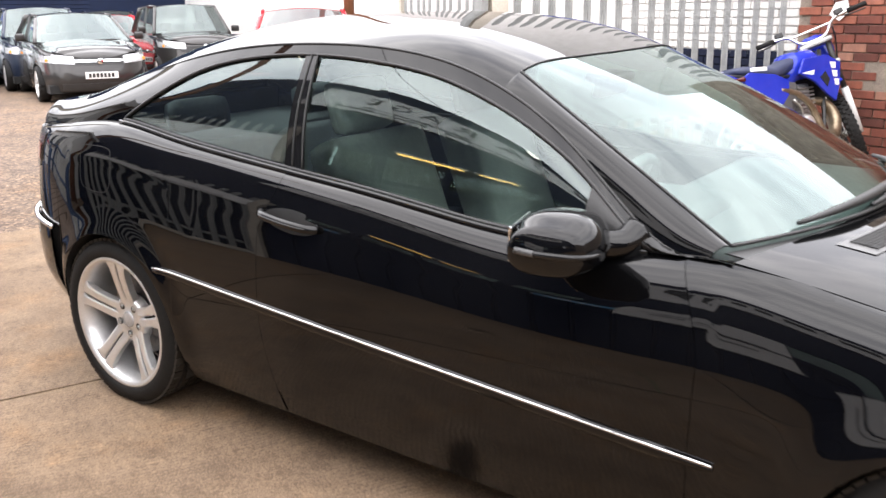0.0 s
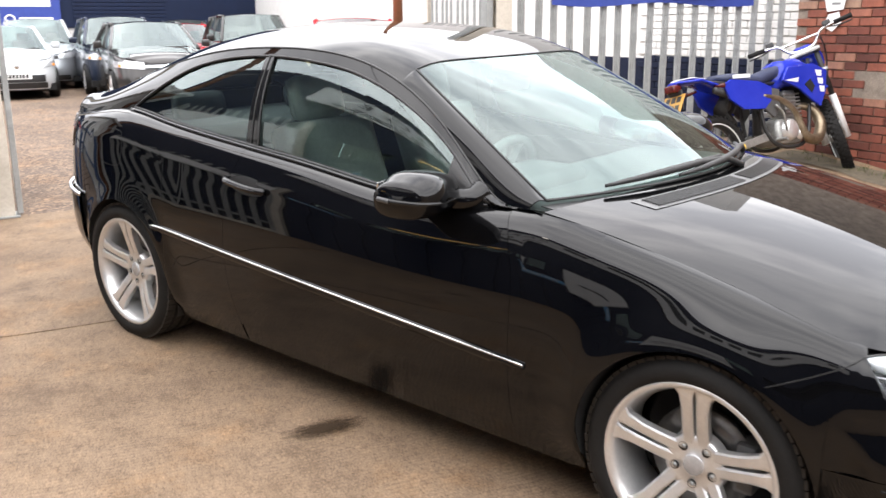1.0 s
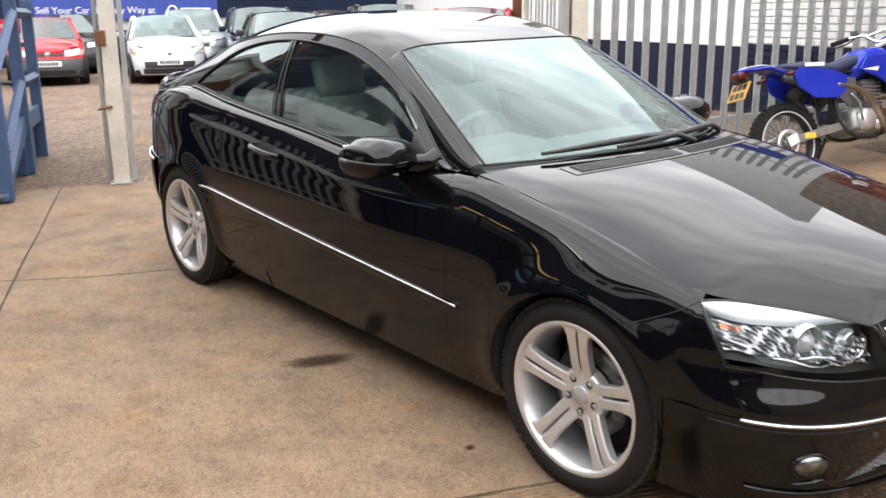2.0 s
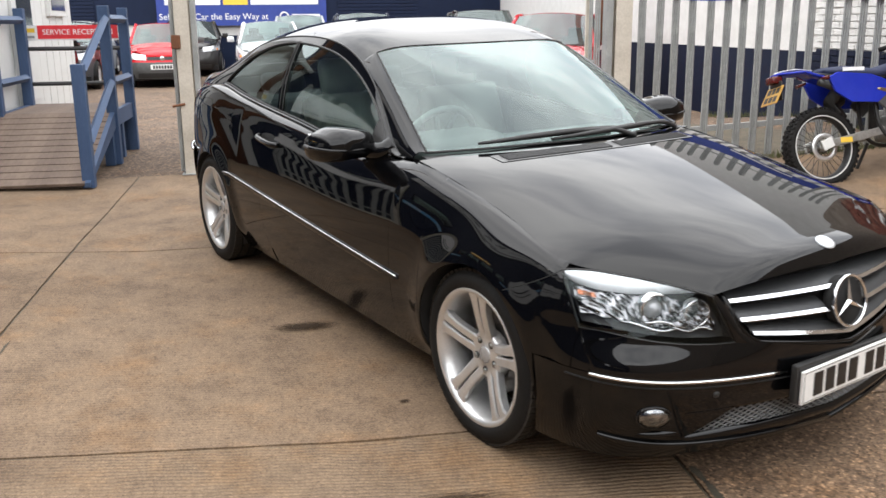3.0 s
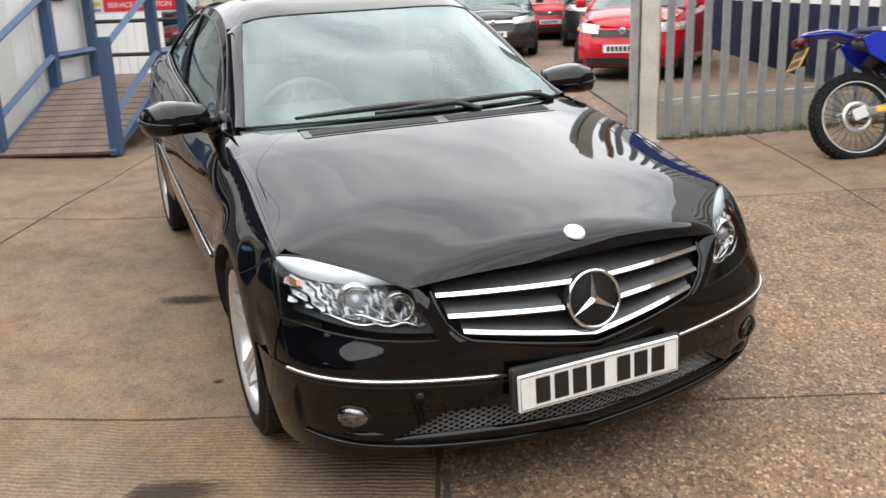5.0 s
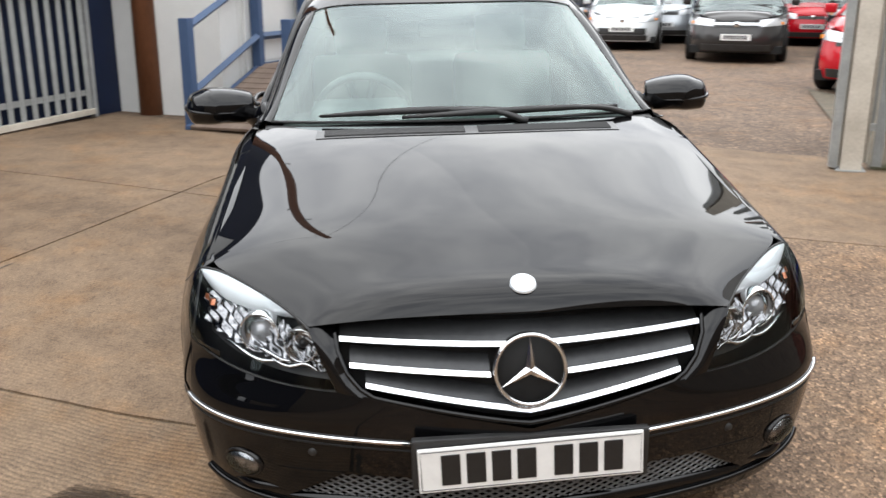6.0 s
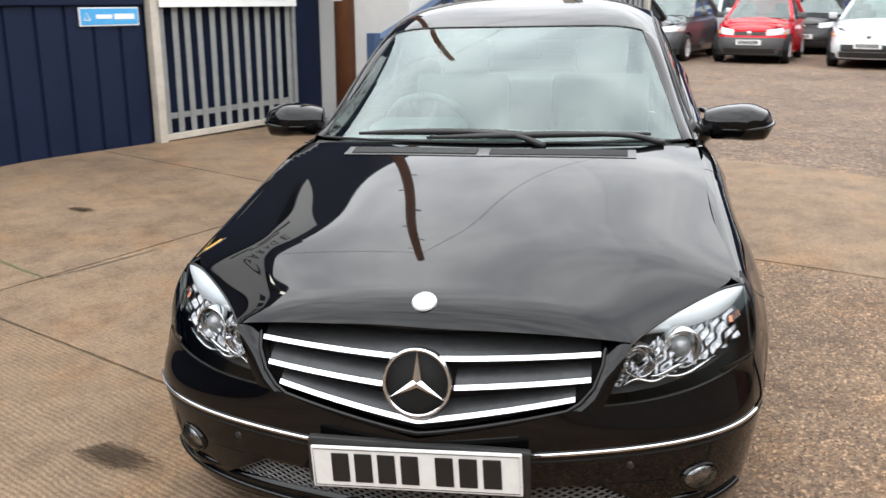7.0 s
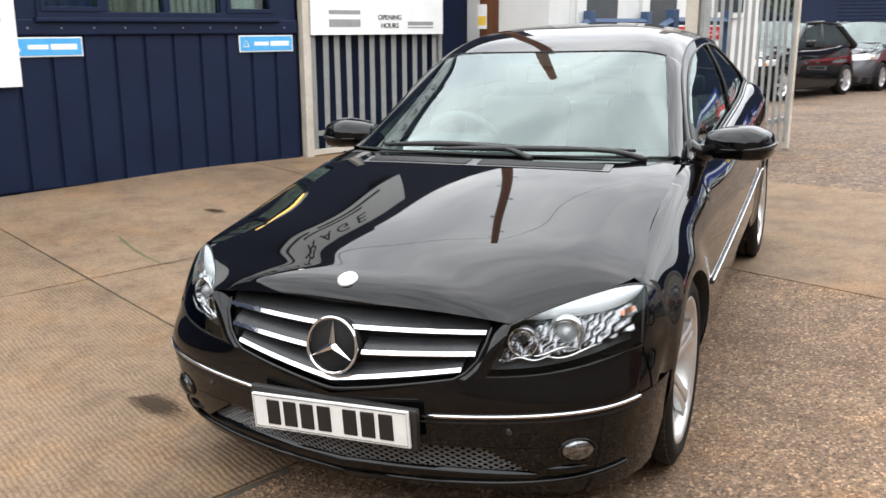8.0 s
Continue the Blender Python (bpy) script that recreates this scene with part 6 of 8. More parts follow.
def cabin_side(x, z):
    """The side of the cabin between the shoulder's edge and the roof rail."""
    ye, ze, yr, zr = float(EDGE_Y(x)), float(EDGE_Z(x)), float(RAIL_Y(x)), float(RAIL_Z(x))
    f = min(1.0, max(0.0, (z - ze) / max(0.01, zr - ze)))
    return ye - 0.012 + (yr - ye + 0.012) * f + 0.026 * math.sin(math.pi * f)


def win_top(x):
    if x < -1.40 or x > 0.62:
        return float(EDGE_Z(x)) + 0.001
    return max(float(TOP_Z(x)), float(EDGE_Z(x)) + 0.001)


def rail_band():
    rows = []
    for x in spread(-1.90, 0.80, 130):
        zt, zr = win_top(x), max(float(RAIL_Z(x)), win_top(x) + 0.002)
        rows.append([(x, cabin_side(x, z), z) for z in spread(zt, zr, 8)])
    return rows


both("roof_rail", rail_band, M_BLACK, 0.004)
# roof, tailgate and rear window as one crown from rail to rail


def crown(x, b):
    yr, zr, zc = float(RAIL_Y(x)), float(RAIL_Z(x)), float(ROOF_Z(x))
    q = abs(b)
    return (x + 0.055 * (1 - q * q) * max(0.0, (x + 0.2) / 0.45), b * yr, zr + (zc - zr) * (1 - q ** (3.0 + 5.0 * ease(x, -0.5, 0.1))))


sheet("roof", [[crown(x, b) for b in spread(-1, 1, 60)] for x in spread(-1.22, ROOF_END, 60)], M_BLACK, car, 0.004, "", True)
sheet("rear_window", [[crown(x, b) for b in spread(-0.93, 0.93, 40)] for x in spread(-1.88, -1.225, 30)], M_SIDEGLASS, car, 0, "", True)
MIRROR_U = (-0.118, -0.095, -0.06, 0.0, 0.055, 0.095, 0.118, 0.128)
MIRROR_SHAPE = ((0.064, 0.070, 0.076, 0.080, 0.077, 0.062, 0.040, 0.012), (0.044, 0.047, 0.051, 0.054, 0.056, 0.052, 0.036, 0.010), (0.078, 0.088, 0.100, 0.112, 0.109, 0.088, 0.054, 0.012), (0.064, 0.070, 0.078, 0.088, 0.092, 0.088, 0.066, 0.014))
for s in (-1, 1):
    sheet("rear_pillar", [[crown(x, s * b) for b in spread(0.93, 1, 5)] for x in spread(-1.88, -1.22, 30)], M_BLACK, car, 0.003, "", s > 0)
sheet("tailgate", [[crown(x, b) for b in spread(-1, 1, 40)] for x in spread(-2.02, -1.885, 14)], M_BLACK, car, 0.004, "", True)

# side glass and pillars


def side_glass(x0, x1, n, lift=0.016):
    rows = []
    for x in spread(x0, x1, n):
        zb, zt = float(EDGE_Z(x)) + lift, max(win_top(x) - 0.006, float(EDGE_Z(x)) + lift + 0.001)
        rows.append([(x, cabin_side(x, z) - 0.006, z) for z in spread(zb, zt, 12)])
    return rows


def frame_line(x0, x1, n, which):
    pts = []
    for x in spread(x0, x1, n):
        z = float(EDGE_Z(x)) + 0.010 if which == "low" else max(win_top(x) - 0.004, float(EDGE_Z(x)) + 0.011)
        pts.append((x, cabin_side(x, z), z))
    return pts


for s in (-1, 1):
    for name, x0, x1 in (("door_window", -0.54, 0.56), ("quarter_window", -1.375, -0.575)):
        P = side_glass(x0, x1, 50)
        g = sheet(name, [[(x, s * y, z) for x, y, z in r] for r in P], M_SIDEGLASS, car, 0, "", s > 0)
        low = [(x, s * (y + 0.004), z) for x, y, z in frame_line(x0 - 0.02, x1 + 0.02, 50, "low")]
        up = [(x, s * (y + 0.001), z) for x, y, z in frame_line(x0 - 0.02, x1 + 0.02, 50, "up")]
        part("waist_seal", tube_bm(low, 0.0065, 6), M_PLASTIC, g, "black rubber seal", True)
        part("frame_seal", tube_bm(up, 0.0055, 6), M_PLASTIC, g, "", True)
    P = []
    for f in spread(0, 1, 8):
        row = []
        for h in spread(0, 1, 10):
            x = (-0.578 - 0.022 * h) * (1 - f) + (-0.498 - 0.050 * h) * f
            z = float(EDGE_Z(x)) + 0.004 + (win_top(x) - float(EDGE_Z(x))) * h
            row.append((x, s * (cabin_side(x, z) + 0.002), z))
        P.append(row)
    sheet("centre_pillar", P, M_GLOSSBLACK, car, 0.004, "gloss black centre pillar", s > 0)
    for a, b in ((-0.545, -0.030), (-0.503, -0.048)):
        pts = []
        for h in spread(0, 1, 10):
            z = float(EDGE_Z(a)) + 0.006 + (win_top(a) - float(EDGE_Z(a)) - 0.006) * h
            pts.append((a + b * h, s * (cabin_side(a + b * h, z) + 0.004), z))
        part("pillar_seal", tube_bm(pts, 0.003, 6), M_PLASTIC, car, "", True)
    pts = [(x, s * (float(RAIL_Y(x)) + 0.001), float(RAIL_Z(x)) - 0.001) for x in spread(-1.42, 0.66, 70)]
    part("drip_seal", tube_bm(pts, [0.001 + 0.0034 * min(1.0, k / 14, (70 - k) / 6 + 0.2) for k in range(71)], 6), M_PLASTIC, car, "black rubber drip seal", True)
    # triangle behind the mirror
    P = [[(x, s * (cabin_side(x, z) + 0.003), z) for z in spread(float(EDGE_Z(x)) + 0.002, win_top(x) + 0.003, 6)] for x in spread(0.43, 0.615, 10)]
    sheet("mirror_triangle", P, M_PLASTIC, car, 0.003, "", s > 0)
    # chrome waist trim and side rubbing strip
    pts = [(x, s * (float(EDGE_Y(x)) + 0.003), float(EDGE_Z(x)) + 0.002) for x in spread(-1.40, 0.60, 60)]
    part("waist_trim", tube_bm(pts, 0.009, 10), M_GLOSSBLACK, car, "gloss black waist strip", True)
    pts = []
    for x in spread(-1.09, 0.835, 80):
        z = 0.567 - 0.0555 * (x + 1.09)
        pts.append((x, flank(x, z), z))
    bm = bmesh.new()
    prof = [(-0.002, -0.019), (0.007, -0.016), (0.010, 0.0), (0.007, 0.013), (-0.002, 0.017)]
    rings = []
    for k, (x, y, z) in enumerate(pts):
        e = 1 if 2 < k < 76 else 0.6 if 0 < k < 80 else 0.3
        rings.append([bm.verts.new((x, s * (y + dy), z + dz * e)) for dy, dz in prof])
    for a, b in zip(rings, rings[1:]):
        for i in range(4):
            bm.faces.new((a[i], a[i + 1], b[i + 1], b[i]))
    bm.faces.new(rings[0])
    bm.faces.new(rings[-1][::-1])
    st = part("side_strip", bm, M_BLACK, car, "", True)
    part("chrome_insert", tube_bm([(x, s * (y + 0.0075), z + 0.009) for x, y, z in pts], 0.0042, 6), M_CHROME, st, "bright chrome insert", True)
    # door handle with its cup
    d = doors[0] if s < 0 else doors[1]
    bar = bend([(x, s * (flank(x, z) + d), z) for x, z, d in ((-0.590, 0.838, 0.004), (-0.55, 0.837, 0.032), (-0.47, 0.830, 0.040), (-0.39, 0.822, 0.032), (-0.352, 0.816, 0.004))], 6)
    part("handle", tube_bm(bar, [0.010] + [0.0135] * (len(bar) - 2) + [0.010], 10), M_BLACK, d, "black pull handle", True)
    part("handle_trim", tube_bm([(x, y + s * 0.0125, z + 0.002) for x, y, z in bar[4:-4]], 0.0035, 6), M_GLOSSBLACK, d, "", True)
    P = [[(-0.465 + 0.110 * r * math.cos(a), s * (flank(-0.465 + 0.110 * r * math.cos(a), 0.824 + 0.034 * r * math.sin(a)) + 0.0015), 0.824 + 0.034 * r * math.sin(a) - 0.06 * (0.110 * r * math.cos(a))) for r in (0.02, 0.6, 1.0)] for a in spread(0, 2 * math.pi, 32)]
    # flat near-black oval that paints the shade of a hollow cup
    sheet("handle_cup_shade", P, M_DARK, d, 0, "", s > 0)
    # wing mirror
    mm = pose(0.440, s * 0.902, 0.930, 0, 0, -14 * s)
    top, low, front, back = (spline(MIRROR_U, v) for v in MIRROR_SHAPE)
    P = []
    P.append([(0.024, -s * 0.1185, 0.0)] * 41)
    for u in spread(-0.118, 0.1275, 36):
        row = []
        for a in spread(0, 2 * math.pi, 40):
            c, q = math.cos(a), math.sin(a)
            h = float(top(u)) if q > 0 else float(low(u))
            d = float(front(u)) if c > 0 else float(back(u))
            row.append((0.012 - 0.10 * min(0, u) + math.copysign(abs(c) ** 0.72, c) * d, s * u, math.copysign(abs(q) ** 0.80, q) * h - 0.012 * max(0.0, -u / 0.15)))
        P.append(row)
    P.append([(0.012, s * 0.1285, 0.0)] * 41)
    mir = sheet("wing_mirror", P, M_BLACK, car, 0, "black wing mirror with indicator strip", s < 0)
    mir.matrix_basis = mm
    part("mirror_glass", box_bm((-0.084, -0.078, -0.034), (-0.076, 0.078, 0.048), 0.004), M_REFLECTOR, mir, "mirror glass")
    side = bend([(0.122, -s * 0.045, -0.006), (0.121, s * 0.03, -0.004), (0.106, s * 0.085, 0.0), (0.068, s * 0.117, 0.003), (0.0, s * 0.1285, 0.006), (-0.055, s * 0.1165, 0.008)], 6)
    n = len(side)
    part("indicator", tube_bm(side, [0.003 + 0.005 * min(1.0, 2 * k / n) for k in range(n)], 8), M_GLOSSBLACK, mir, "dark indicator strip", True)
    part("indicator_lens", tube_bm([(x, y * 1.012, z) for x, y, z in side[-6:]], 0.0080, 8), M_PLASTIC_GREY, mir, "clear grey indicator lens", True)
    inv = mm.inverted()
    tip = mm @ Vector((0.022, -s * 0.100, -0.022))
    foot = [tuple(inv @ Vector(p)) for p in bend([(0.560, s * 0.700, 0.925), (0.535, s * 0.745, 0.903), tuple(tip)], 6)]
    part("mirror_foot", tube_bm(foot, [0.046 - 0.0010 * k for k in range(13)], 14), M_BLACK, mir, "", True)
    # fuel flap outline and tail lamp
    if s < 0:
        fl = [(-1.50, 0.945), (-1.38, 0.945), (-1.340, 0.92), (-1.335, 0.83), (-1.365, 0.795), (-1.46, 0.795), (-1.505, 0.82), (-1.512, 0.92), (-1.50, 0.945)]
        part("fuel_flap_gap", tube_bm([(x, s * (flank(x, z) - 0.001), z) for x, _, z in bend([(a, 0, b) for a, b in fl], 5)], 0.0018, 5), M_DARK, car, "", True)
    lamp = [[rear_wall(t, z, s, 0.004) for z in spread(0.785 + 0.035 * f, 0.955, 10)] for f, t in ((k / 16, 0.70 + 0.33 * k / 16) for k in range(17))]
    tl = sheet("tail_lamp", lamp, M_PAN, car, 0.008, "tail lamp with clear and red bands", s > 0)
    P = [[rear_wall(t, z, s, 0.006) for z in spread(0.845, 0.905, 4)] for t in spread(0.71, 1.02, 16)]
    sheet("red_band", P, M_REDLENS, tl, 0, "red lens band", s > 0)

# rear wall and bumper
for s in (-1, 1):
    P = [[rear_wall(t, zz, s) for zz in spread(0.612, 0.965, 20, 0.6)] for t in spread(0, T_SIDE, 50)]
    sheet("rear_panel", P, M_BLACK, car, 0.003, "", s < 0)
    deck = []
    for k in range(41):
        f = k / 40
        lo = Vector(rear_wall(T_SIDE * f, 0.965, s))
        hi = Vector(crown(-2.02, s * min(1.0, f / 0.62))).lerp(Vector(crown(-1.89, s)), ease(f, 0.62, 1.0))
        xs = lo.x
        side = [(xs, s * cabin_side(xs, z), z) for z in spread(float(EDGE_Z(xs)), float(RAIL_Z(xs)), 12)]
        arc = [(lo.x + (hi.x - lo.x) * (1 - math.cos(g * math.pi / 2)) ** 0.8, lo.y + (hi.y - lo.y) * (1 - math.cos(g * math.pi / 2)) ** 0.8, lo.z + (hi.z - lo.z) * math.sin(g * math.pi / 2)) for g in spread(0, 1, 12)]
        deck.append([tuple(Vector(p).lerp(Vector(q), ease(f, 0.55, 1.0))) for p, q in zip(arc, side)])
    sheet("rear_deck", deck, M_BLACK, car, 0.003, "", s > 0)
    P = [[(x - 0.012 + 0.5 * max(0, 0.42 - z) ** 1.4, s * (y + 0.006 - 0.35 * max(0, 0.42 - z) ** 1.5), z) for x, y, z in (tail(t, zz) for zz in spread(0.29, 0.602, 18))] for t in spread(0, 1.22, 50)]
    rb = sheet("rear_bumper", P, M_BLACK, car, 0.004, "", s < 0)
    part("chrome_strip", tube_bm([(x - 0.012, s * (y + 0.008), z) for x, y, z in (tail(t, 0.60 + 0.03 * math.cos(t)) for t in spread(0.3, 1.25, 40))], 0.010, 8), M_CHROME, rb, "chrome strip on the rear bumper", True)

# windscreen
WS_LO = [(1.0 - 0.225 * b * b, 0.675 * b, 0.948 - 0.024 * b * b) for b in spread(-1, 1, 40)]
WS_HI = [crown(ROOF_END, b) for b in spread(-0.885, 0.885, 40)]
P = []
for f in spread(0, 1, 24):
    row = []
    for lo, hi in zip(WS_LO, WS_HI):
        p = Vector(lo).lerp(Vector(hi), f)
        bulge = 0.028 * math.sin(math.pi * f) * (1 - (lo[1] / 0.69) ** 4)
        row.append((p.x + bulge * 0.5, p.y, p.z + bulge * 0.85))
    P.append(row)
ws = sheet("windscreen", P, M_GLASS, car, 0, "tinted laminated windscreen", True)
part("top_seal", tube_bm([(x + 0.004, y, z + 0.001) for x, y, z in WS_HI], 0.0022, 6), M_PLASTIC, ws, "", True)
part("bottom_seal", tube_bm([(x, y, z + 0.001) for x, y, z in WS_LO], 0.005, 6), M_PLASTIC, ws, "", True)
for s in (-1, 1):
    # front pillar between windscreen and rail
    P = []
    for f in spread(0, 1, 30):
        x = 0.74 + (ROOF_END + 0.01 - 0.74) * f
        a = Vector((x, s * float(RAIL_Y(x)), float(RAIL_Z(x))))
        b = Vector(WS_LO[-1 if s > 0 else 0]).lerp(Vector(WS_HI[-1 if s > 0 else 0]), f)
        row = []
        for k in spread(0, 1, 8):
            q = a.lerp(b, k).lerp(Vector(crown(ROOF_END, s * (1 - 0.115 * k))), f ** 3)
            q.z += (1 - f ** 3) * 0.016 * math.sin(math.pi * k)
            q.x += (1 - f ** 3) * 0.006 * math.sin(math.pi * k)
            q.y += s * (1 - f ** 3) * 0.006 * math.sin(math.pi * k)
            row.append(tuple(q))
        P.append(row)
    sheet("front_pillar", P, M_BLACK, car, 0.004, "", s > 0)
    e = -1 if s > 0 else 0
    part("side_seal", tube_bm([tuple(Vector(WS_LO[e]).lerp(Vector(WS_HI[e]), f) + Vector((0.001, 0, 0.001))) for f in spread(0, 1, 20)], 0.0035, 6), M_PLASTIC, ws, "", True)
# dotted band and mirror mount at the top of the glass
part("sensor_pod", box_bm((0.09, -0.09, 1.200), (0.185, 0.09, 1.230), 0.012), M_PLASTIC, ws, "dark sensor pod", True)
P = []
for h in spread(0, 1, 10):
    f, hw = 0.992 - 0.165 * h, 6.2 - 1.8 * h - 2.2 * h ** 6
    P.append([(lambda i: tuple(Vector(WS_LO[int(i)]).lerp(Vector(WS_HI[int(i)]), f).lerp(Vector(WS_LO[int(i) + 1]).lerp(Vector(WS_HI[int(i) + 1]), f), i - int(i)) + Vector((0.5, 0, 0.85)) * (0.028 * math.sin(math.pi * f) - 0.003)))(19.5 + hw * b) for b in spread(-1, 1, 12)])
sheet("dotted_band", P, M_PLASTIC, ws, 0, "dark dotted patch at the top of the glass")
part("interior_mirror", box_bm((-0.02, -0.11, -0.03), (0.01, 0.11, 0.03), 0.012), M_PLASTIC, car, "", True, pose(0.15, 0.0, 1.185, 0, 12, 0))
# cowl
P = [[(WS_LO[i][0] - 0.006 + k * 0.055, WS_LO[i][1] * 1.03, WS_LO[i][2] - 0.012 - 0.006 * k) for k in spread(0, 1, 3)] for i in range(41)]
sheet("cowl", P, M_PLASTIC, car, 0.004, "", False)


def on_glass(y, f, off):
    """A place on the windscreen at half width y, a share f up from its lower edge, off above the glass."""
    b = y / 0.675
    lo = Vector((1.0 - 0.225 * b * b, y, 0.948 - 0.024 * b * b))
    p = lo.lerp(Vector(crown(ROOF_END, 0.90 * b)), f)
    lift = 0.028 * math.sin(math.pi * f) * (1 - b ** 4) + off
    return (p.x + 0.5 * lift, p.y, p.z + 0.85 * lift)


def wiper(y_tip, y_end, f_tip, f_end, y_pivot):
    """A blade lying along the foot of the glass with its arm from the pivot in the cowl."""
    ym, fm = y_tip * 0.45 + y_end * 0.55, f_tip * 0.45 + f_end * 0.55
    arm = bend([on_glass(y_pivot, -0.035, 0.012), on_glass((y_pivot * 2 + ym) / 3, fm * 0.5, 0.026), on_glass(ym, fm, 0.028)], 6)
    w = part("wiper", tube_bm(arm, [0.012 - 0.0004 * k for k in range(13)], 8), M_PLASTIC, car, "black windscreen wiper", True)
    pts = [on_glass(y_tip + (y_end - y_tip) * k, f_tip + (f_end - f_tip) * k, 0.016 + 0.010 * math.sin(math.pi * k)) for k in spread(0, 1, 14)]
    part("blade", tube_bm(pts, [0.006 + 0.007 * math.sin(math.pi * k / 14) for k in range(15)], 6), M_PLASTIC, w, "", True)


wiper(-0.50, 0.12, 0.018, 0.045, 0.20)
wiper(-0.22, 0.56, 0.006, 0.028, 0.60)


# ---- cabin inside ----
def cushion(name, lo, hi, material, parent, m=None, label=""):
    return part(name, box_bm(lo, hi, 0.045), material, parent, label, True, m)


for s in (-1, 1):
    seat = cushion("seat", (-0.26, -0.25, -0.10), (0.24, 0.25, 0.08), M_SEAT, car, pose(-0.12, s * 0.35, 0.46, 0, -6, 0), "grey leather front seat")
    cushion("backrest", (-0.07, -0.24, 0.0), (0.07, 0.24, 0.58), M_SEAT, seat, pose(-0.24, 0, 0.04, 0, -16, 0))
    cushion("headrest", (-0.045, -0.13, 0.0), (0.045, 0.13, 0.19), M_SEAT, seat, pose(-0.40, 0, 0.60, 0, -10, 0))
    for y in (-0.06, 0.06):
        part("headrest_rod", tube_bm([(-0.395, y, 0.56), (-0.40, y, 0.63)], 0.007, 6), M_CHROME, seat)
bench = cushion("rear_seat", (-0.25, -0.55, -0.08), (0.22, 0.55, 0.08), M_TRIMDARK, car, pose(-0.95, 0, 0.46, 0, -6, 0), "dark rear bench seat")
cushion("backrest", (-0.07, -0.56, 0.0), (0.07, 0.56, 0.48), M_TRIMDARK, bench, pose(-0.22, 0, 0.04, 0, -22, 0))
for y in (-0.34, 0.34):
    cushion("headrest", (-0.045, -0.14, 0.0), (0.045, 0.14, 0.13), M_TRIMDARK, bench, pose(-0.43, y, 0.53, 0, -8, 0))
part("cabin_floor", box_bm((-1.7, -0.70, 0.25), (1.0, 0.70, 0.29)), M_TRIMDARK, car)
part("firewall", box_bm((0.90, -0.68, 0.28), (0.95, 0.68, 0.88)), M_DARK, car)
part("parcel_shelf", box_bm((-1.9, -0.58, 0.88), (-1.35, 0.58, 0.91), 0.01), M_TRIMDARK, car)
part("boot_back", box_bm((-2.0, -0.58, 0.3), (-1.95, 0.58, 1.0)), M_DARK, car)
dash = part("dashboard", box_bm((0.38, -0.66, 0.62), (0.92, 0.66, 0.90), 0.05), M_DASH, car, "grey dashboard", True)
part("instrument_hood", box_bm((0.36, -0.55, 0.84), (0.62, -0.17, 0.945), 0.04), M_DASH, dash, "", True)
for s in (-1, 1):
    part("door_card", box_bm((-0.48, s * 0.70 - 0.015, 0.30), (0.80, s * 0.70 + 0.015, 0.868), 0.012), M_TRIMDARK, car)
    part("rear_card", box_bm((-1.75, s * 0.68 - 0.015, 0.30), (-0.50, s * 0.68 + 0.015, 0.93), 0.012), M_TRIMDARK, car)
sw = part("steering_wheel", bmesh.new(), M_SEAT, car, "grey leather steering wheel")
SWM = pose(0.34, -0.35, 0.865, 0, -66, 0)
ring = [(0.185 * math.cos(2 * math.pi * k / 40), 0.185 * math.sin(2 * math.pi * k / 40), 0) for k in range(41)]
part("rim", tube_bm(ring, 0.016, 10, False), M_DASH, sw, "", True, SWM)
part("airbag", box_bm((-0.07, -0.08, -0.03), (0.07, 0.08, 0.02), 0.02), M_DASH, sw, "", True, SWM)
for a in (0.3, 2.84, 4.4, 5.0):
    part("spoke", tube_bm([(0.06 * math.cos(a + math.pi / 2), 0.06 * math.sin(a + math.pi / 2), -0.01), (0.18 * math.cos(a + math.pi / 2), 0.18 * math.sin(a + math.pi / 2), 0)], 0.014, 6), M_DASH, sw, "", True, SWM)
headliner = [[tuple(Vector(crown(x, b)) - Vector((0, 0, 0.03))) for b in spread(-0.96, 0.96, 20)] for x in spread(-1.2, ROOF_END - 0.04, 16)]
sheet("headliner", headliner, M_SEAT, car)


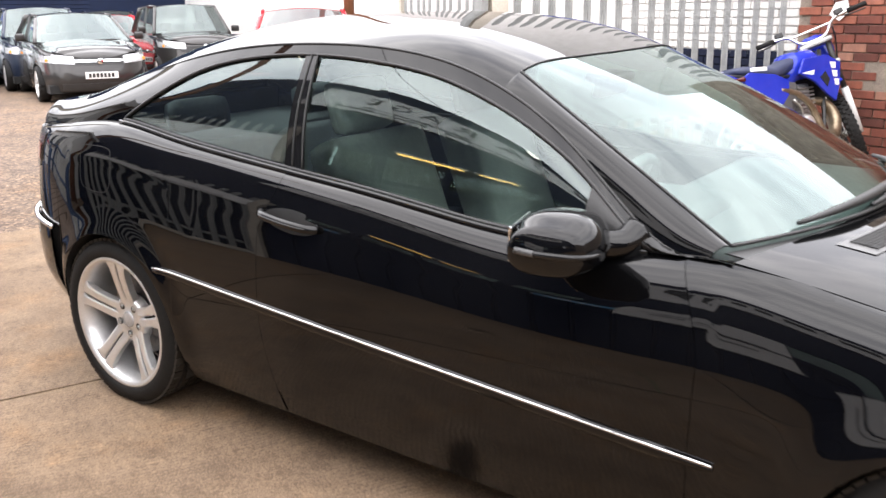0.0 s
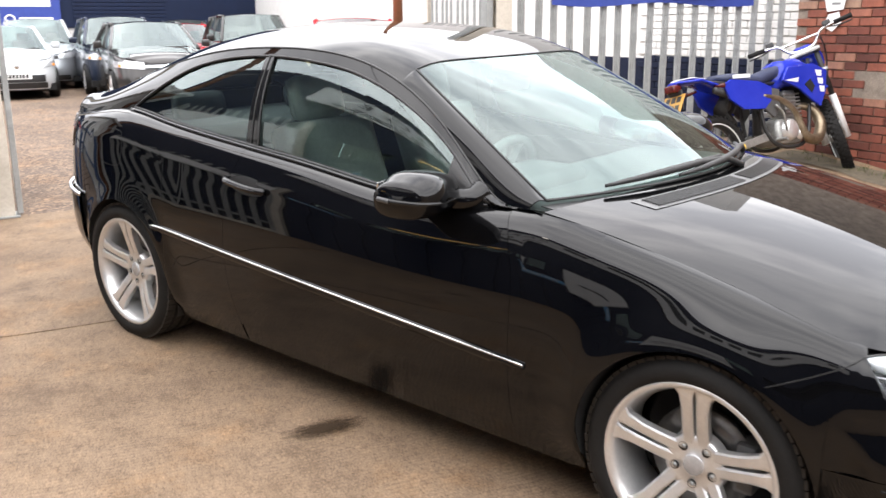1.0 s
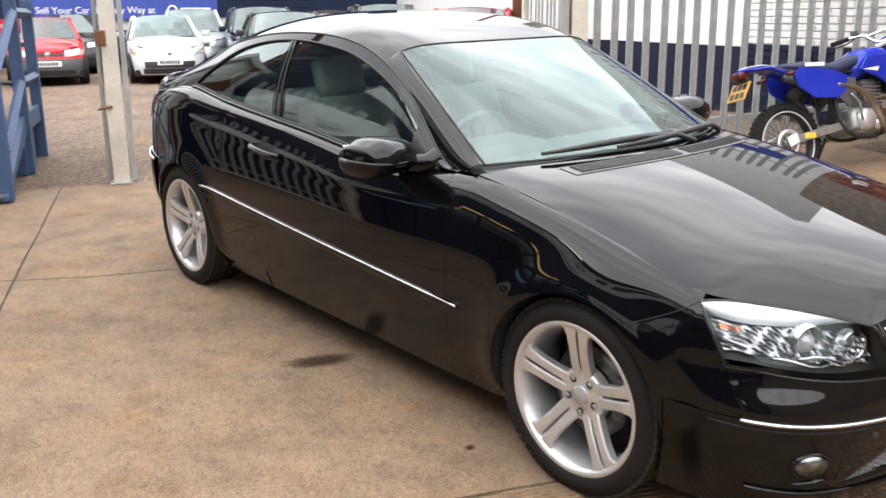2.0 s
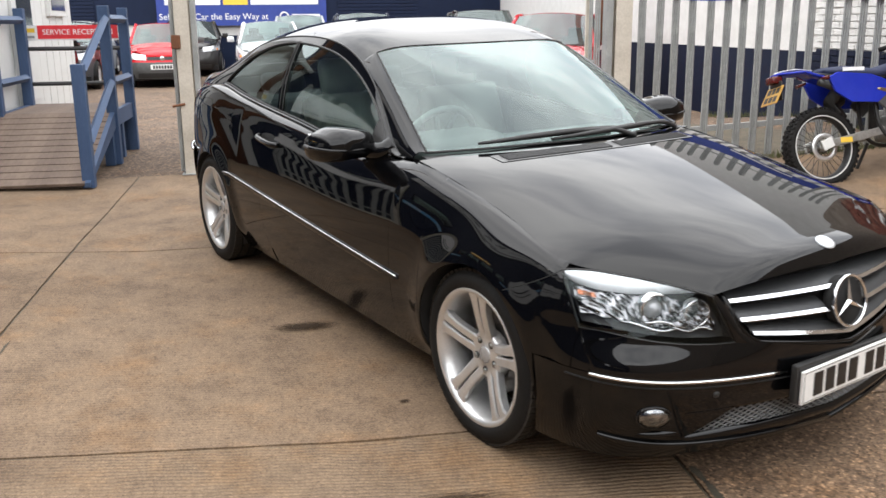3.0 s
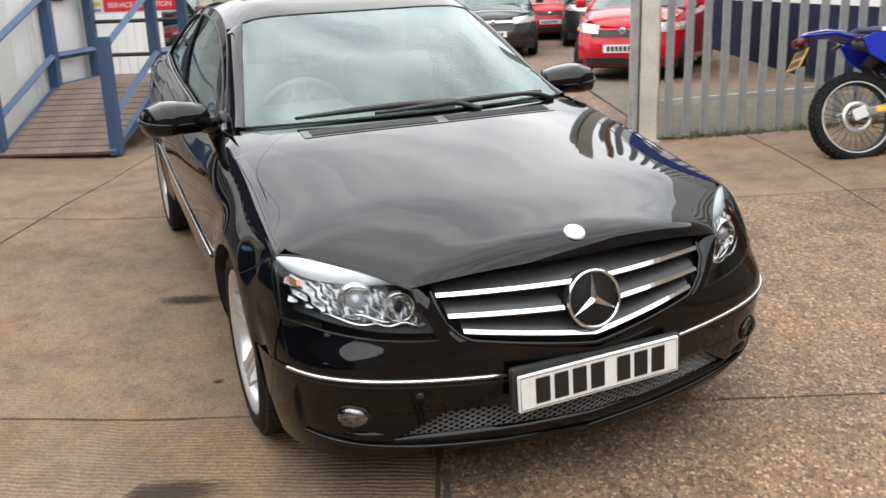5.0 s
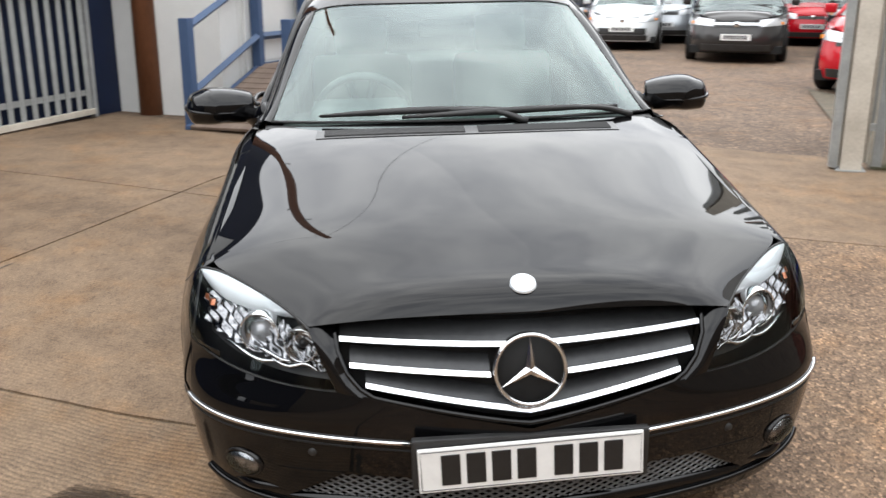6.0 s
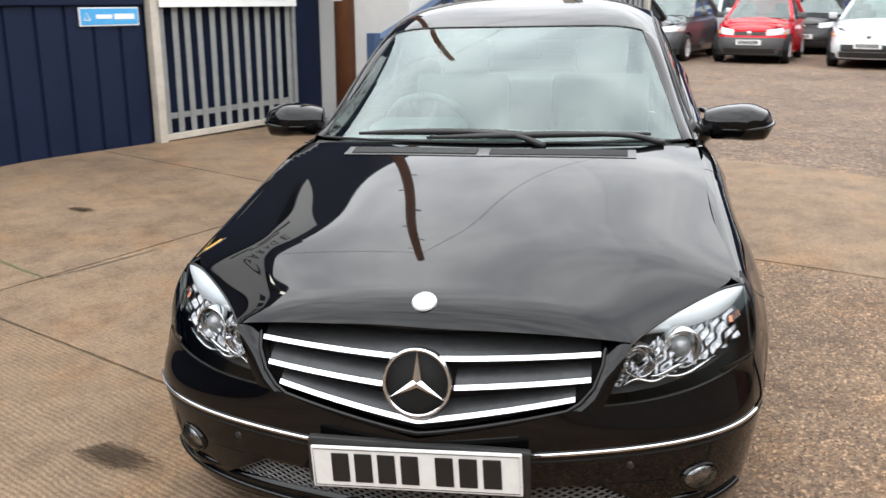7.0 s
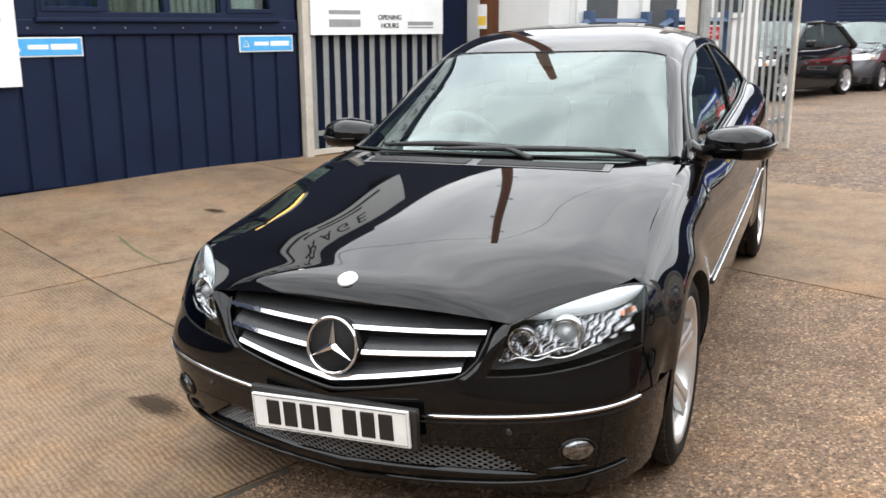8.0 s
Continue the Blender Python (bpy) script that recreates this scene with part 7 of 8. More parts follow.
# ---- wheels ----
def wheel(sx, sy):
    """Twin-spoke alloy wheel on a low tyre; the outer face looks along +y."""
    R = TYRE_R
    tyre = [(R - 0.070, -0.105), (R - 0.05, -0.114), (R - 0.025, -0.113), (R - 0.008, -0.100), (R, -0.085)]
    for g in (-0.05, 0.0, 0.05):
        tyre += [(R + 0.001, g - 0.008), (R - 0.006, g - 0.004), (R - 0.006, g + 0.004), (R + 0.001, g + 0.008)]
    tyre += [(R, 0.085), (R - 0.008, 0.100), (R - 0.025, 0.113), (R - 0.045, 0.116), (R - 0.062, 0.110), (R - 0.070, 0.100)]
    w = empty("wheel", pose(sx * AXLE, sy * 0.742, HUB_Z, 0, 0, 0 if sy > 0 else 180))
    w.parent = car
    w["label"] = "silver twin-spoke alloy wheel with a low tyre"
    ty = lathe_part("tyre", tyre, M_RUBBER, w, 72, label="worn black tyre")
    bm = bmesh.new()
    for k in range(64):
        a = 2 * math.pi * k / 64
        for y, wd, lean in ((-0.079, 0.020, 6), (-0.025, 0.016, -10), (0.025, 0.016, 10), (0.079, 0.020, -6)):
            add_box(bm, (R - 0.006, y - wd, -0.0125), (R + 0.0035, y + wd, 0.0125), 0, Matrix.Rotation(-a, 4, "Y") @ Matrix.Rotation(radians(lean), 4, "X"))
    part("tread", bm, M_TREAD, ty, "dusty tread blocks")
    rim = [(R - 0.070, -0.10), (R - 0.085, -0.06), (R - 0.10, 0.0), (R - 0.098, 0.06), (R - 0.088, 0.088), (R - 0.079, 0.106), (R - 0.068, 0.110), (R - 0.062, 0.106), (R - 0.068, 0.098)]
    rm = lathe_part("rim", rim, M_SILVER, w, 72)
    bm = bmesh.new()
    ro = R - 0.076
    for k in range(5):
        for e in (-1, 1):
            a = math.radians(72 * k + 90)
            ca, sa = math.cos(a), math.sin(a)

            def put(r, off, y):
                return (r * ca - off * sa, y, r * sa + off * ca)
            g = []
            for r, off, wd, y, dep in ((0.035, 0.020, 0.019, 0.056, 0.034), (0.070, 0.0205, 0.0175, 0.064, 0.034), (0.115, 0.0205, 0.0165, 0.078, 0.032), (0.165, 0.0210, 0.0165, 0.090, 0.032), (0.205, 0.0245, 0.0195, 0.097, 0.030), (ro + 0.004, 0.037, 0.040, 0.098, 0.028)):
                c = e * off
                g.append([bm.verts.new(put(r, c - wd, y - 0.004)), bm.verts.new(put(r, c - wd * 0.65, y)), bm.verts.new(put(r, c + wd * 0.65, y)), bm.verts.new(put(r, c + wd, y - 0.004)), bm.verts.new(put(r, c + wd * 0.8, y - dep)), bm.verts.new(put(r, c - wd * 0.8, y - dep))])
            for p, q in zip(g, g[1:]):
                for i in range(6):
                    bm.faces.new((p[i], p[(i + 1) % 6], q[(i + 1) % 6], q[i]))
            bm.faces.new(g[0])
            bm.faces.new(g[-1])
    part("spokes", bm, M_SILVER, rm, "five silver twin spokes")
    lathe_part("hub", [(0.0, 0.062), (0.034, 0.062), (0.037, 0.059), (0.064, 0.062), (0.078, 0.062), (0.086, 0.054), (0.088, 0.02)], M_SILVER, rm, 40)
    lathe_part("centre_cap", [(0.0, 0.066), (0.026, 0.066), (0.030, 0.064), (0.031, 0.058)], M_LENSGREY, rm, 32, label="grey centre cap")
    for k in range(5):
        a = math.radians(72 * k + 54)
        b = lathe_part("bolt", [(0.0, 0.0612), (0.0075, 0.0618), (0.0085, 0.0606), (0.0130, 0.0628), (0.0136, 0.050)], M_DARK, rm, 12, m=pose(0.056 * math.cos(a), 0, 0.056 * math.sin(a)))
        lathe_part("bolt_head", [(0.0, 0.0645), (0.0062, 0.0645), (0.0075, 0.060)], M_GALV, b, 8)
    lathe_part("brake_disc", [(0.06, 0.0), (0.06, 0.014), (0.145, 0.014), (0.145, -0.008), (0.06, -0.008)], M_DISC, w, 40, label="grey steel brake disc")
    part("caliper", box_bm((-0.155, -0.035, -0.05), (-0.10, 0.04, 0.09), 0.012), M_PLASTIC_GREY, w)
    lathe_part("inner_barrel", [(R - 0.10, -0.09), (0.0, -0.09)], M_DARK, w, 40)
    return w


M_TREAD = worn("dusty_tread", (0.012, 0.010, 0.008), (0.040, 0.033, 0.026), 14, (0.7, 0.9), 0, 0.3, 90, spec=0.25)
M_DISC = worn("brake_steel", (0.10, 0.095, 0.09), (0.20, 0.19, 0.18), 20, (0.35, 0.5), 0.9, 0.1)
for sx in (1, -1):
    for sy in (1, -1):
        wheel(sx, sy)


# ---- the blue trail motorcycle ----
M_BIKEBLUE = paint("bike_blue_plastic", (0.012, 0.030, 0.40), 0.0, 0.3, 0.2)
M_BIKESEAT = worn("navy_vinyl_seat", (0.018, 0.024, 0.055), (0.035, 0.045, 0.09), 8, (0.5, 0.65), 0, 0.2, 90)
M_EXHAUST = worn("heat_tinted_steel", (0.14, 0.10, 0.06), (0.34, 0.28, 0.20), 9, (0.3, 0.5), 0.8, 0.15, 60)
M_ENGINE = worn("cast_alloy", (0.22, 0.22, 0.21), (0.42, 0.42, 0.40), 14, (0.35, 0.55), 0.7, 0.3, 80)


def hull(rings, material, name, parent, label="", smooth=True):
    """A closed solid lofted through rings of places, all with the same count."""
    bm = bmesh.new()
    g = [[bm.verts.new(p) for p in r] for r in rings]
    n = len(g[0])
    for a, b in zip(g, g[1:]):
        for i in range(n):
            bm.faces.new((a[i], a[(i + 1) % n], b[(i + 1) % n], b[i]))
    bm.faces.new(g[0][::-1])
    bm.faces.new(g[-1])
    return part(name, bm, material, parent, label, smooth)


def oval(x, z, w, h, n=14, y=0.0, e=0.75, tilt=0.0):
    """An oval ring across the bike at (x, z), w wide and h high, leaning back by tilt."""
    out = []
    for k in range(n):
        a = 2 * math.pi * k / n
        c, s = math.cos(a), math.sin(a)
        dy, dz = math.copysign(abs(c) ** e, c) * w / 2, math.copysign(abs(s) ** e, s) * h / 2
        out.append((x + dz * tilt, y + dy, z + dz))
    return out


def bike_wheel(parent, R, width, rim_r, disc_r, m):
    w = part("wheel", bmesh.new(), M_RUBBER, parent, "spoked trail wheel with a knobbly tyre", False, m)
    prof = [(rim_r + 0.012, -width * 0.38), (R - 0.045, -width * 0.5), (R - 0.018, -width * 0.45), (R - 0.010, -width * 0.2), (R - 0.008, 0), (R - 0.010, width * 0.2), (R - 0.018, width * 0.45), (R - 0.045, width * 0.5), (rim_r + 0.012, width * 0.38)]
    t = lathe_part("tyre", prof, M_RUBBER, w, 56, label="knobbly black tyre")
    bm = bmesh.new()
    for k in range(44):
        for j, (y, rr) in enumerate(((-width * 0.40, R - 0.020), (-width * 0.13, R - 0.009), (width * 0.13, R - 0.009), (width * 0.40, R - 0.020))):
            a = 2 * math.pi * (k + 0.5 * (j % 2)) / 44
            add_box(bm, (rr - 0.004, y - width * 0.10, -0.011), (rr + 0.011, y + width * 0.10, 0.011), 0, Matrix.Rotation(-a, 4, "Y"))
    part("tread", bm, M_RUBBER, t)
    rim = lathe_part("rim", [(rim_r + 0.014, -width * 0.36), (rim_r, -width * 0.33), (rim_r - 0.010, -0.012), (rim_r - 0.010, 0.012), (rim_r, width * 0.33), (rim_r + 0.014, width * 0.36), (rim_r + 0.004, width * 0.25), (rim_r + 0.004, -width * 0.25)], M_PLASTIC, w, 56, closed=True, label="black rim with white edges")
    for y in (-width * 0.37, width * 0.37):
        part("rim_edge", tube_bm([((rim_r + 0.008) * math.cos(2 * math.pi * k / 56), y, (rim_r + 0.008) * math.sin(2 * math.pi * k / 56)) for k in range(57)], 0.0048, 6, False), M_WHITEPVC, rim, "white line", True)
    bm = bmesh.new()
    for k in range(32):
        a = 2 * math.pi * k / 32
        b = a + (0.45 if k % 2 else -0.45)
        s = 0.03 if (k // 2) % 2 else -0.03
        add_tube(bm, [(0.035 * math.cos(b), s, 0.035 * math.sin(b)), (rim_r * math.cos(a), s * 0.25, rim_r * math.sin(a))], 0.0022, 4)
    part("spokes", bm, M_PLASTIC, rim)
    lathe_part("hub", [(0.0, -0.045), (0.018, -0.045), (0.040, -0.038), (0.026, -0.02), (0.026, 0.02), (0.040, 0.038), (0.018, 0.045), (0.0, 0.045)], M_ENGINE, w, 24)
    lathe_part("brake_disc", [(disc_r - 0.035, -0.052), (disc_r, -0.052), (disc_r, -0.048), (disc_r - 0.035, -0.048)], M_SILVER, w, 40, closed=True, label="pale steel brake disc")
    return w


def motorbike():
    th = empty("motorcycle", pose(-0.563, 3.845, 0.074, -14.8, -0.6, 70.8) @ Matrix.Scale(1.074, 4), "blue trail motorcycle leaning on its stand by the fence", "motorcycle")
    RH, FH = Vector((0, 0, 0.300)), Vector((1.32, 0, 0.335))
    bike_wheel(th, 0.300, 0.112, 0.226, 0.105, pose(*RH))
    bike_wheel(th, 0.325, 0.085, 0.262, 0.120, pose(FH.x, FH.y, FH.z))
    for s in (-1, 1):
        part("swingarm", box_bm((-0.05, s * 0.085 - 0.016, -0.028), (0.50, s * 0.085 + 0.016, 0.032), 0.008), M_ENGINE, th, "grey box swingarm", False, pose(0, 0, 0.312, 0, -10, 0))
        part("chain_adjuster", box_bm((-0.06, s * 0.108 - 0.006, -0.035), (0.035, s * 0.108 + 0.006, 0.04), 0.006), M_WHITEPVC, th, "", False, pose(0, 0, 0.320, 0, -20, 0))
        part("fork", tube_bm([(FH.x - 0.01, s * 0.085, FH.z - 0.03), (FH.x - 0.115, s * 0.085, FH.z + 0.32)], 0.028, 12), M_WHITEPVC, th, "pale fork slider", True)
        part("fork_tube", tube_bm([(FH.x - 0.115, s * 0.085, FH.z + 0.32), (FH.x - 0.20, s * 0.085, FH.z + 0.72)], 0.021, 12), M_PLASTIC, th, "black fork gaiter", True)
        part("frame_tube", tube_bm(bend([(1.12, s * 0.02, 0.98), (0.98, s * 0.09, 0.62), (0.86, s * 0.11, 0.34), (0.58, s * 0.11, 0.31), (0.44, s * 0.10, 0.44), (0.42, s * 0.09, 0.72)], 5), 0.015, 8), M_PLASTIC, th, "", True)
        part("subframe", tube_bm(bend([(0.66, s * 0.07, 0.80), (0.30, s * 0.09, 0.80), (-0.10, s * 0.08, 0.84)], 4), 0.012, 8), M_PLASTIC, th, "", True)
        # side panel and tank shroud
        side = [(0.00, 0.80), (0.08, 0.835), (0.36, 0.81), (0.50, 0.76), (0.48, 0.66), (0.40, 0.60), (0.18, 0.61), (0.05, 0.69)]
        part("side_panel", prism_bm(side, 0.02, 0.006), M_BIKEBLUE, th, "blue side panel", False, pose(0, s * 0.150 - 0.01, 0))
        lower = [(0.38, 0.62), (0.49, 0.755), (0.58, 0.74), (0.57, 0.60), (0.49, 0.53)]
        part("number_panel", prism_bm(lower, 0.018, 0.006), M_PLASTIC_GREY, th, "grey lower side panel", False, pose(0, s * 0.146 - 0.009, 0))
        shr = [(0.62, 0.80), (0.70, 0.90), (0.98, 0.92), (1.14, 0.86), (1.10, 0.70), (1.02, 0.58), (0.92, 0.64), (0.80, 0.73)]
        part("tank_shroud", prism_bm(shr, 0.022, 0.008), M_BIKEBLUE, th, "blue tank shroud with white marks", False, pose(0, s * 0.155 - 0.011, 0))
        part("shroud_vent", prism_bm([(0.86, 0.76), (0.93, 0.80), (0.97, 0.74), (0.93, 0.69)], 0.004), M_DARK, th, "", False, pose(0, s * 0.168 - 0.002, 0))
        part("white_mark", prism_bm([(0.64, 0.80), (0.80, 0.815), (0.78, 0.78)], 0.003), M_SIGNWHITE, th, "", False, pose(0, s * 0.1685 - 0.0015, 0))
        for k in range(3):
            part("white_mark", prism_bm([(1.00 + 0.012 * k, 0.865 - 0.062 * k), (1.07 + 0.006 * k, 0.86 - 0.062 * k), (1.06 + 0.006 * k, 0.815 - 0.062 * k), (1.01 + 0.010 * k, 0.82 - 0.062 * k)], 0.003), M_SIGNWHITE, th, "", False, pose(0, s * 0.1685 - 0.0015, 0))
        part("indicator", tube_bm([(-0.02, s * 0.09, 0.80), (-0.03, s * 0.19, 0.79)], [0.009, 0.016], 10), M_DARKRED, th, "dark amber indicator", True)
        part("footpeg", tube_bm([(0.52, s * 0.12, 0.36), (0.51, s * 0.23, 0.36)], 0.014, 8), M_ENGINE, th)
        # handlebar grips
        part("grip", tube_bm([(1.045, s * 0.27, 1.155), (1.005, s * 0.40, 1.15)], 0.018, 10), M_RUBBER, th, "black rubber grip", True)
        part("lever", tube_bm(bend([(1.09, s * 0.23, 1.15), (1.12, s * 0.30, 1.14), (1.08, s * 0.40, 1.13)], 4), 0.006, 6), M_PLASTIC, th, "", True)
        part("brake_reservoir", box_bm((1.05, s * 0.22 - 0.03, 1.16), (1.10, s * 0.22 + 0.03, 1.20), 0.008), M_PLASTIC, th)
    part("handlebar", tube_bm(bend([(1.045, -0.28, 1.155), (1.085, -0.17, 1.145), (1.10, -0.08, 1.06), (1.10, 0.08, 1.06), (1.085, 0.17, 1.145), (1.045, 0.28, 1.155)], 6), 0.012, 10), M_CHROME, th, "chrome handlebar", True)
    part("crossbar", tube_bm([(1.088, -0.16, 1.13), (1.088, 0.16, 1.13)], 0.009, 8), M_CHROME, th)
    part("yoke", box_bm((1.08, -0.12, 1.01), (1.18, 0.12, 1.045), 0.012), M_ENGINE, th)
    part("lower_yoke", box_bm((1.12, -0.12, 0.84), (1.21, 0.12, 0.87), 0.012), M_ENGINE, th)
    hull([oval(1.20, 0.98, 0.20, 0.20), oval(1.23, 0.985, 0.26, 0.26), oval(1.27, 0.97, 0.20, 0.22)], M_BIKEBLUE, "headlamp_cowl", th, "blue headlamp cowl")
    hull([oval(1.02, 0.70, 0.13, 0.03), oval(1.25, 0.755, 0.15, 0.025), oval(1.50, 0.76, 0.16, 0.022), oval(1.75, 0.68, 0.10, 0.018)], M_BIKEBLUE, "front_mudguard", th, "blue front mudguard")
    hull([oval(0.62, 0.80, 0.16, 0.18), oval(0.72, 0.86, 0.24, 0.22), oval(0.90, 0.88, 0.26, 0.22), oval(1.06, 0.86, 0.18, 0.18)], M_BIKEBLUE, "fuel_tank", th, "blue fuel tank")
    hull([oval(0.02, 0.865, 0.15, 0.045), oval(0.18, 0.855, 0.22, 0.085), oval(0.45, 0.825, 0.23, 0.10), oval(0.66, 0.875, 0.20, 0.10), oval(0.80, 0.965, 0.13, 0.06)], M_BIKESEAT, "seat", th, "navy vinyl seat with white print")
    for s in (-1, 1):
        part("seat_print", box_bm((0.16, s * 0.108 - 0.003, 0.848), (0.34, s * 0.108 + 0.003, 0.875)), M_SIGNWHITE, th, "", False)
    hull([oval(0.24, 0.74, 0.14, 0.05), oval(0.05, 0.80, 0.20, 0.04), oval(-0.14, 0.855, 0.20, 0.03), oval(-0.33, 0.850, 0.13, 0.022)], M_BIKEBLUE, "rear_mudguard", th, "blue rear mudguard")
    hull([oval(-0.06, 0.868, 0.12, 0.012), oval(-0.19, 0.880, 0.13, 0.012), oval(-0.31, 0.870, 0.10, 0.010)], M_SIGNWHITE, "mudguard_top", th, "white top of the rear mudguard")
    hull([oval(0.20, 0.70, 0.13, 0.20), oval(0.10, 0.62, 0.14, 0.12), oval(0.20, 0.52, 0.12, 0.04)], M_PLASTIC, "inner_mudguard", th)
    part("tail_lamp", box_bm((-0.385, -0.05, 0.785), (-0.30, 0.05, 0.84), 0.014), M_DARKRED, th, "dark red tail lamp", True)
    part("plate_bracket", box_bm((-0.335, -0.07, 0.66), (-0.32, 0.07, 0.80), 0.004), M_PLASTIC, th)
    p = part("number_plate", box_bm((-0.10, -0.004, -0.075), (0.10, 0.004, 0.075), 0.003), M_PLATEYELLOW, th, "yellow rear number plate with dark bars", False, pose(-0.365, 0, 0.70, -30, 0, -90))
    for k in range(3):
        part("character_bar", box_bm((-0.075 + 0.055 * k, -0.006, 0.012), (-0.035 + 0.055 * k, -0.004, 0.058)), M_INK, p)
        part("character_bar", box_bm((-0.075 + 0.055 * k, -0.006, -0.058), (-0.035 + 0.055 * k, -0.004, -0.012)), M_INK, p)
    # engine
    eng = part("engine", box_bm((0.54, -0.13, 0.32), (0.82, 0.12, 0.52), 0.045), M_ENGINE, th, "cast alloy engine with round side covers", True)
    lathe_part("clutch_cover", [(0.0, -0.045), (0.055, -0.045), (0.075, -0.03), (0.085, 0.0)], M_SILVER, eng, 32, m=pose(0.66, -0.13, 0.43))
    lathe_part("generator_cover", [(0.0, -0.03), (0.04, -0.03), (0.055, 0.0)], M_SILVER, eng, 28, m=pose(0.78, -0.13, 0.40))
    for k in range(7):
        part("cooling_fin", box_bm((0.70, -0.09, 0.53 + 0.028 * k), (0.88, 0.09, 0.543 + 0.028 * k), 0.004), M_ENGINE, eng)
    part("cylinder", box_bm((0.72, -0.07, 0.50), (0.86, 0.07, 0.74), 0.02), M_ENGINE, eng)
    part("carburettor", tube_bm([(0.72, 0, 0.66), (0.58, 0, 0.68)], 0.035, 12), M_PLASTIC, eng, "", True)
    part("radiator", box_bm((0.96, -0.14, 0.62), (1.0, 0.14, 0.84), 0.008), M_PLASTIC, th)
    part("exhaust_pipe", tube_bm(bend([(0.87, -0.03, 0.62), (1.00, -0.08, 0.58), (1.04, -0.12, 0.46), (0.94, -0.15, 0.34), (0.80, -0.16, 0.37), (0.72, -0.155, 0.56), (0.58, -0.15, 0.66), (0.40, -0.14, 0.70)], 6), [0.022 + 0.022 * math.sin(min(1, k / 30) * math.pi) ** 1 for k in range(43)], 14), M_EXHAUST, th, "tan expansion chamber exhaust", True)
    part("silencer", tube_bm([(0.34, -0.10, 0.68), (0.05, -0.11, 0.745), (-0.05, -0.11, 0.77)], [0.030, 0.034, 0.024], 14), M_PLASTIC, th, "black silencer", True)
    part("shock_absorber", tube_bm([(0.46, 0, 0.42), (0.50, 0, 0.74)], 0.035, 12), M_PLASTIC, th, "", True)
    part("swingarm_sticker", box_bm((0.10, -0.104, 0.322), (0.20, -0.1015, 0.361), 0.001), M_YELLOW, th, "yellow oval sticker")
    part("side_stand", tube_bm([(0.50, 0.12, 0.33), (0.44, 0.30, 0.0)], 0.013, 8), M_PLASTIC, th)
    part("kick_lever", tube_bm(bend([(0.60, -0.16, 0.42), (0.56, -0.18, 0.55), (0.50, -0.17, 0.62)], 4), 0.010, 8), M_ENGINE, th, "", True)
    for k, (z0, x1) in enumerate(((1.10, 1.25), (1.06, 1.28))):
        part("cable", tube_bm(bend([(1.10, -0.15, z0), (1.26, -0.16, 1.0), (1.33, -0.10, 0.75), (1.30, -0.09, 0.50)], 5), 0.006, 6), M_PLASTIC, th, "", True)
    # the steering is turned to the left about the head
    head, axis = Vector((1.12, 0, 1.03)), Vector((-0.32, 0, 0.947))
    turn = Matrix.Translation(head) @ Matrix.Rotation(math.radians(42), 4, axis) @ Matrix.Translation(-head)
    for ob in th.children:
        if ob.name.split(".")[0] in STEERED or (ob.name.startswith("wheel") and ob.matrix_basis.translation.x > 1):
            ob.matrix_basis = turn @ ob.matrix_basis
    return th


STEERED = ("fork", "fork_tube", "grip", "lever", "brake_reservoir", "handlebar", "crossbar", "yoke", "lower_yoke", "headlamp_cowl", "front_mudguard", "cable")
motorbike()


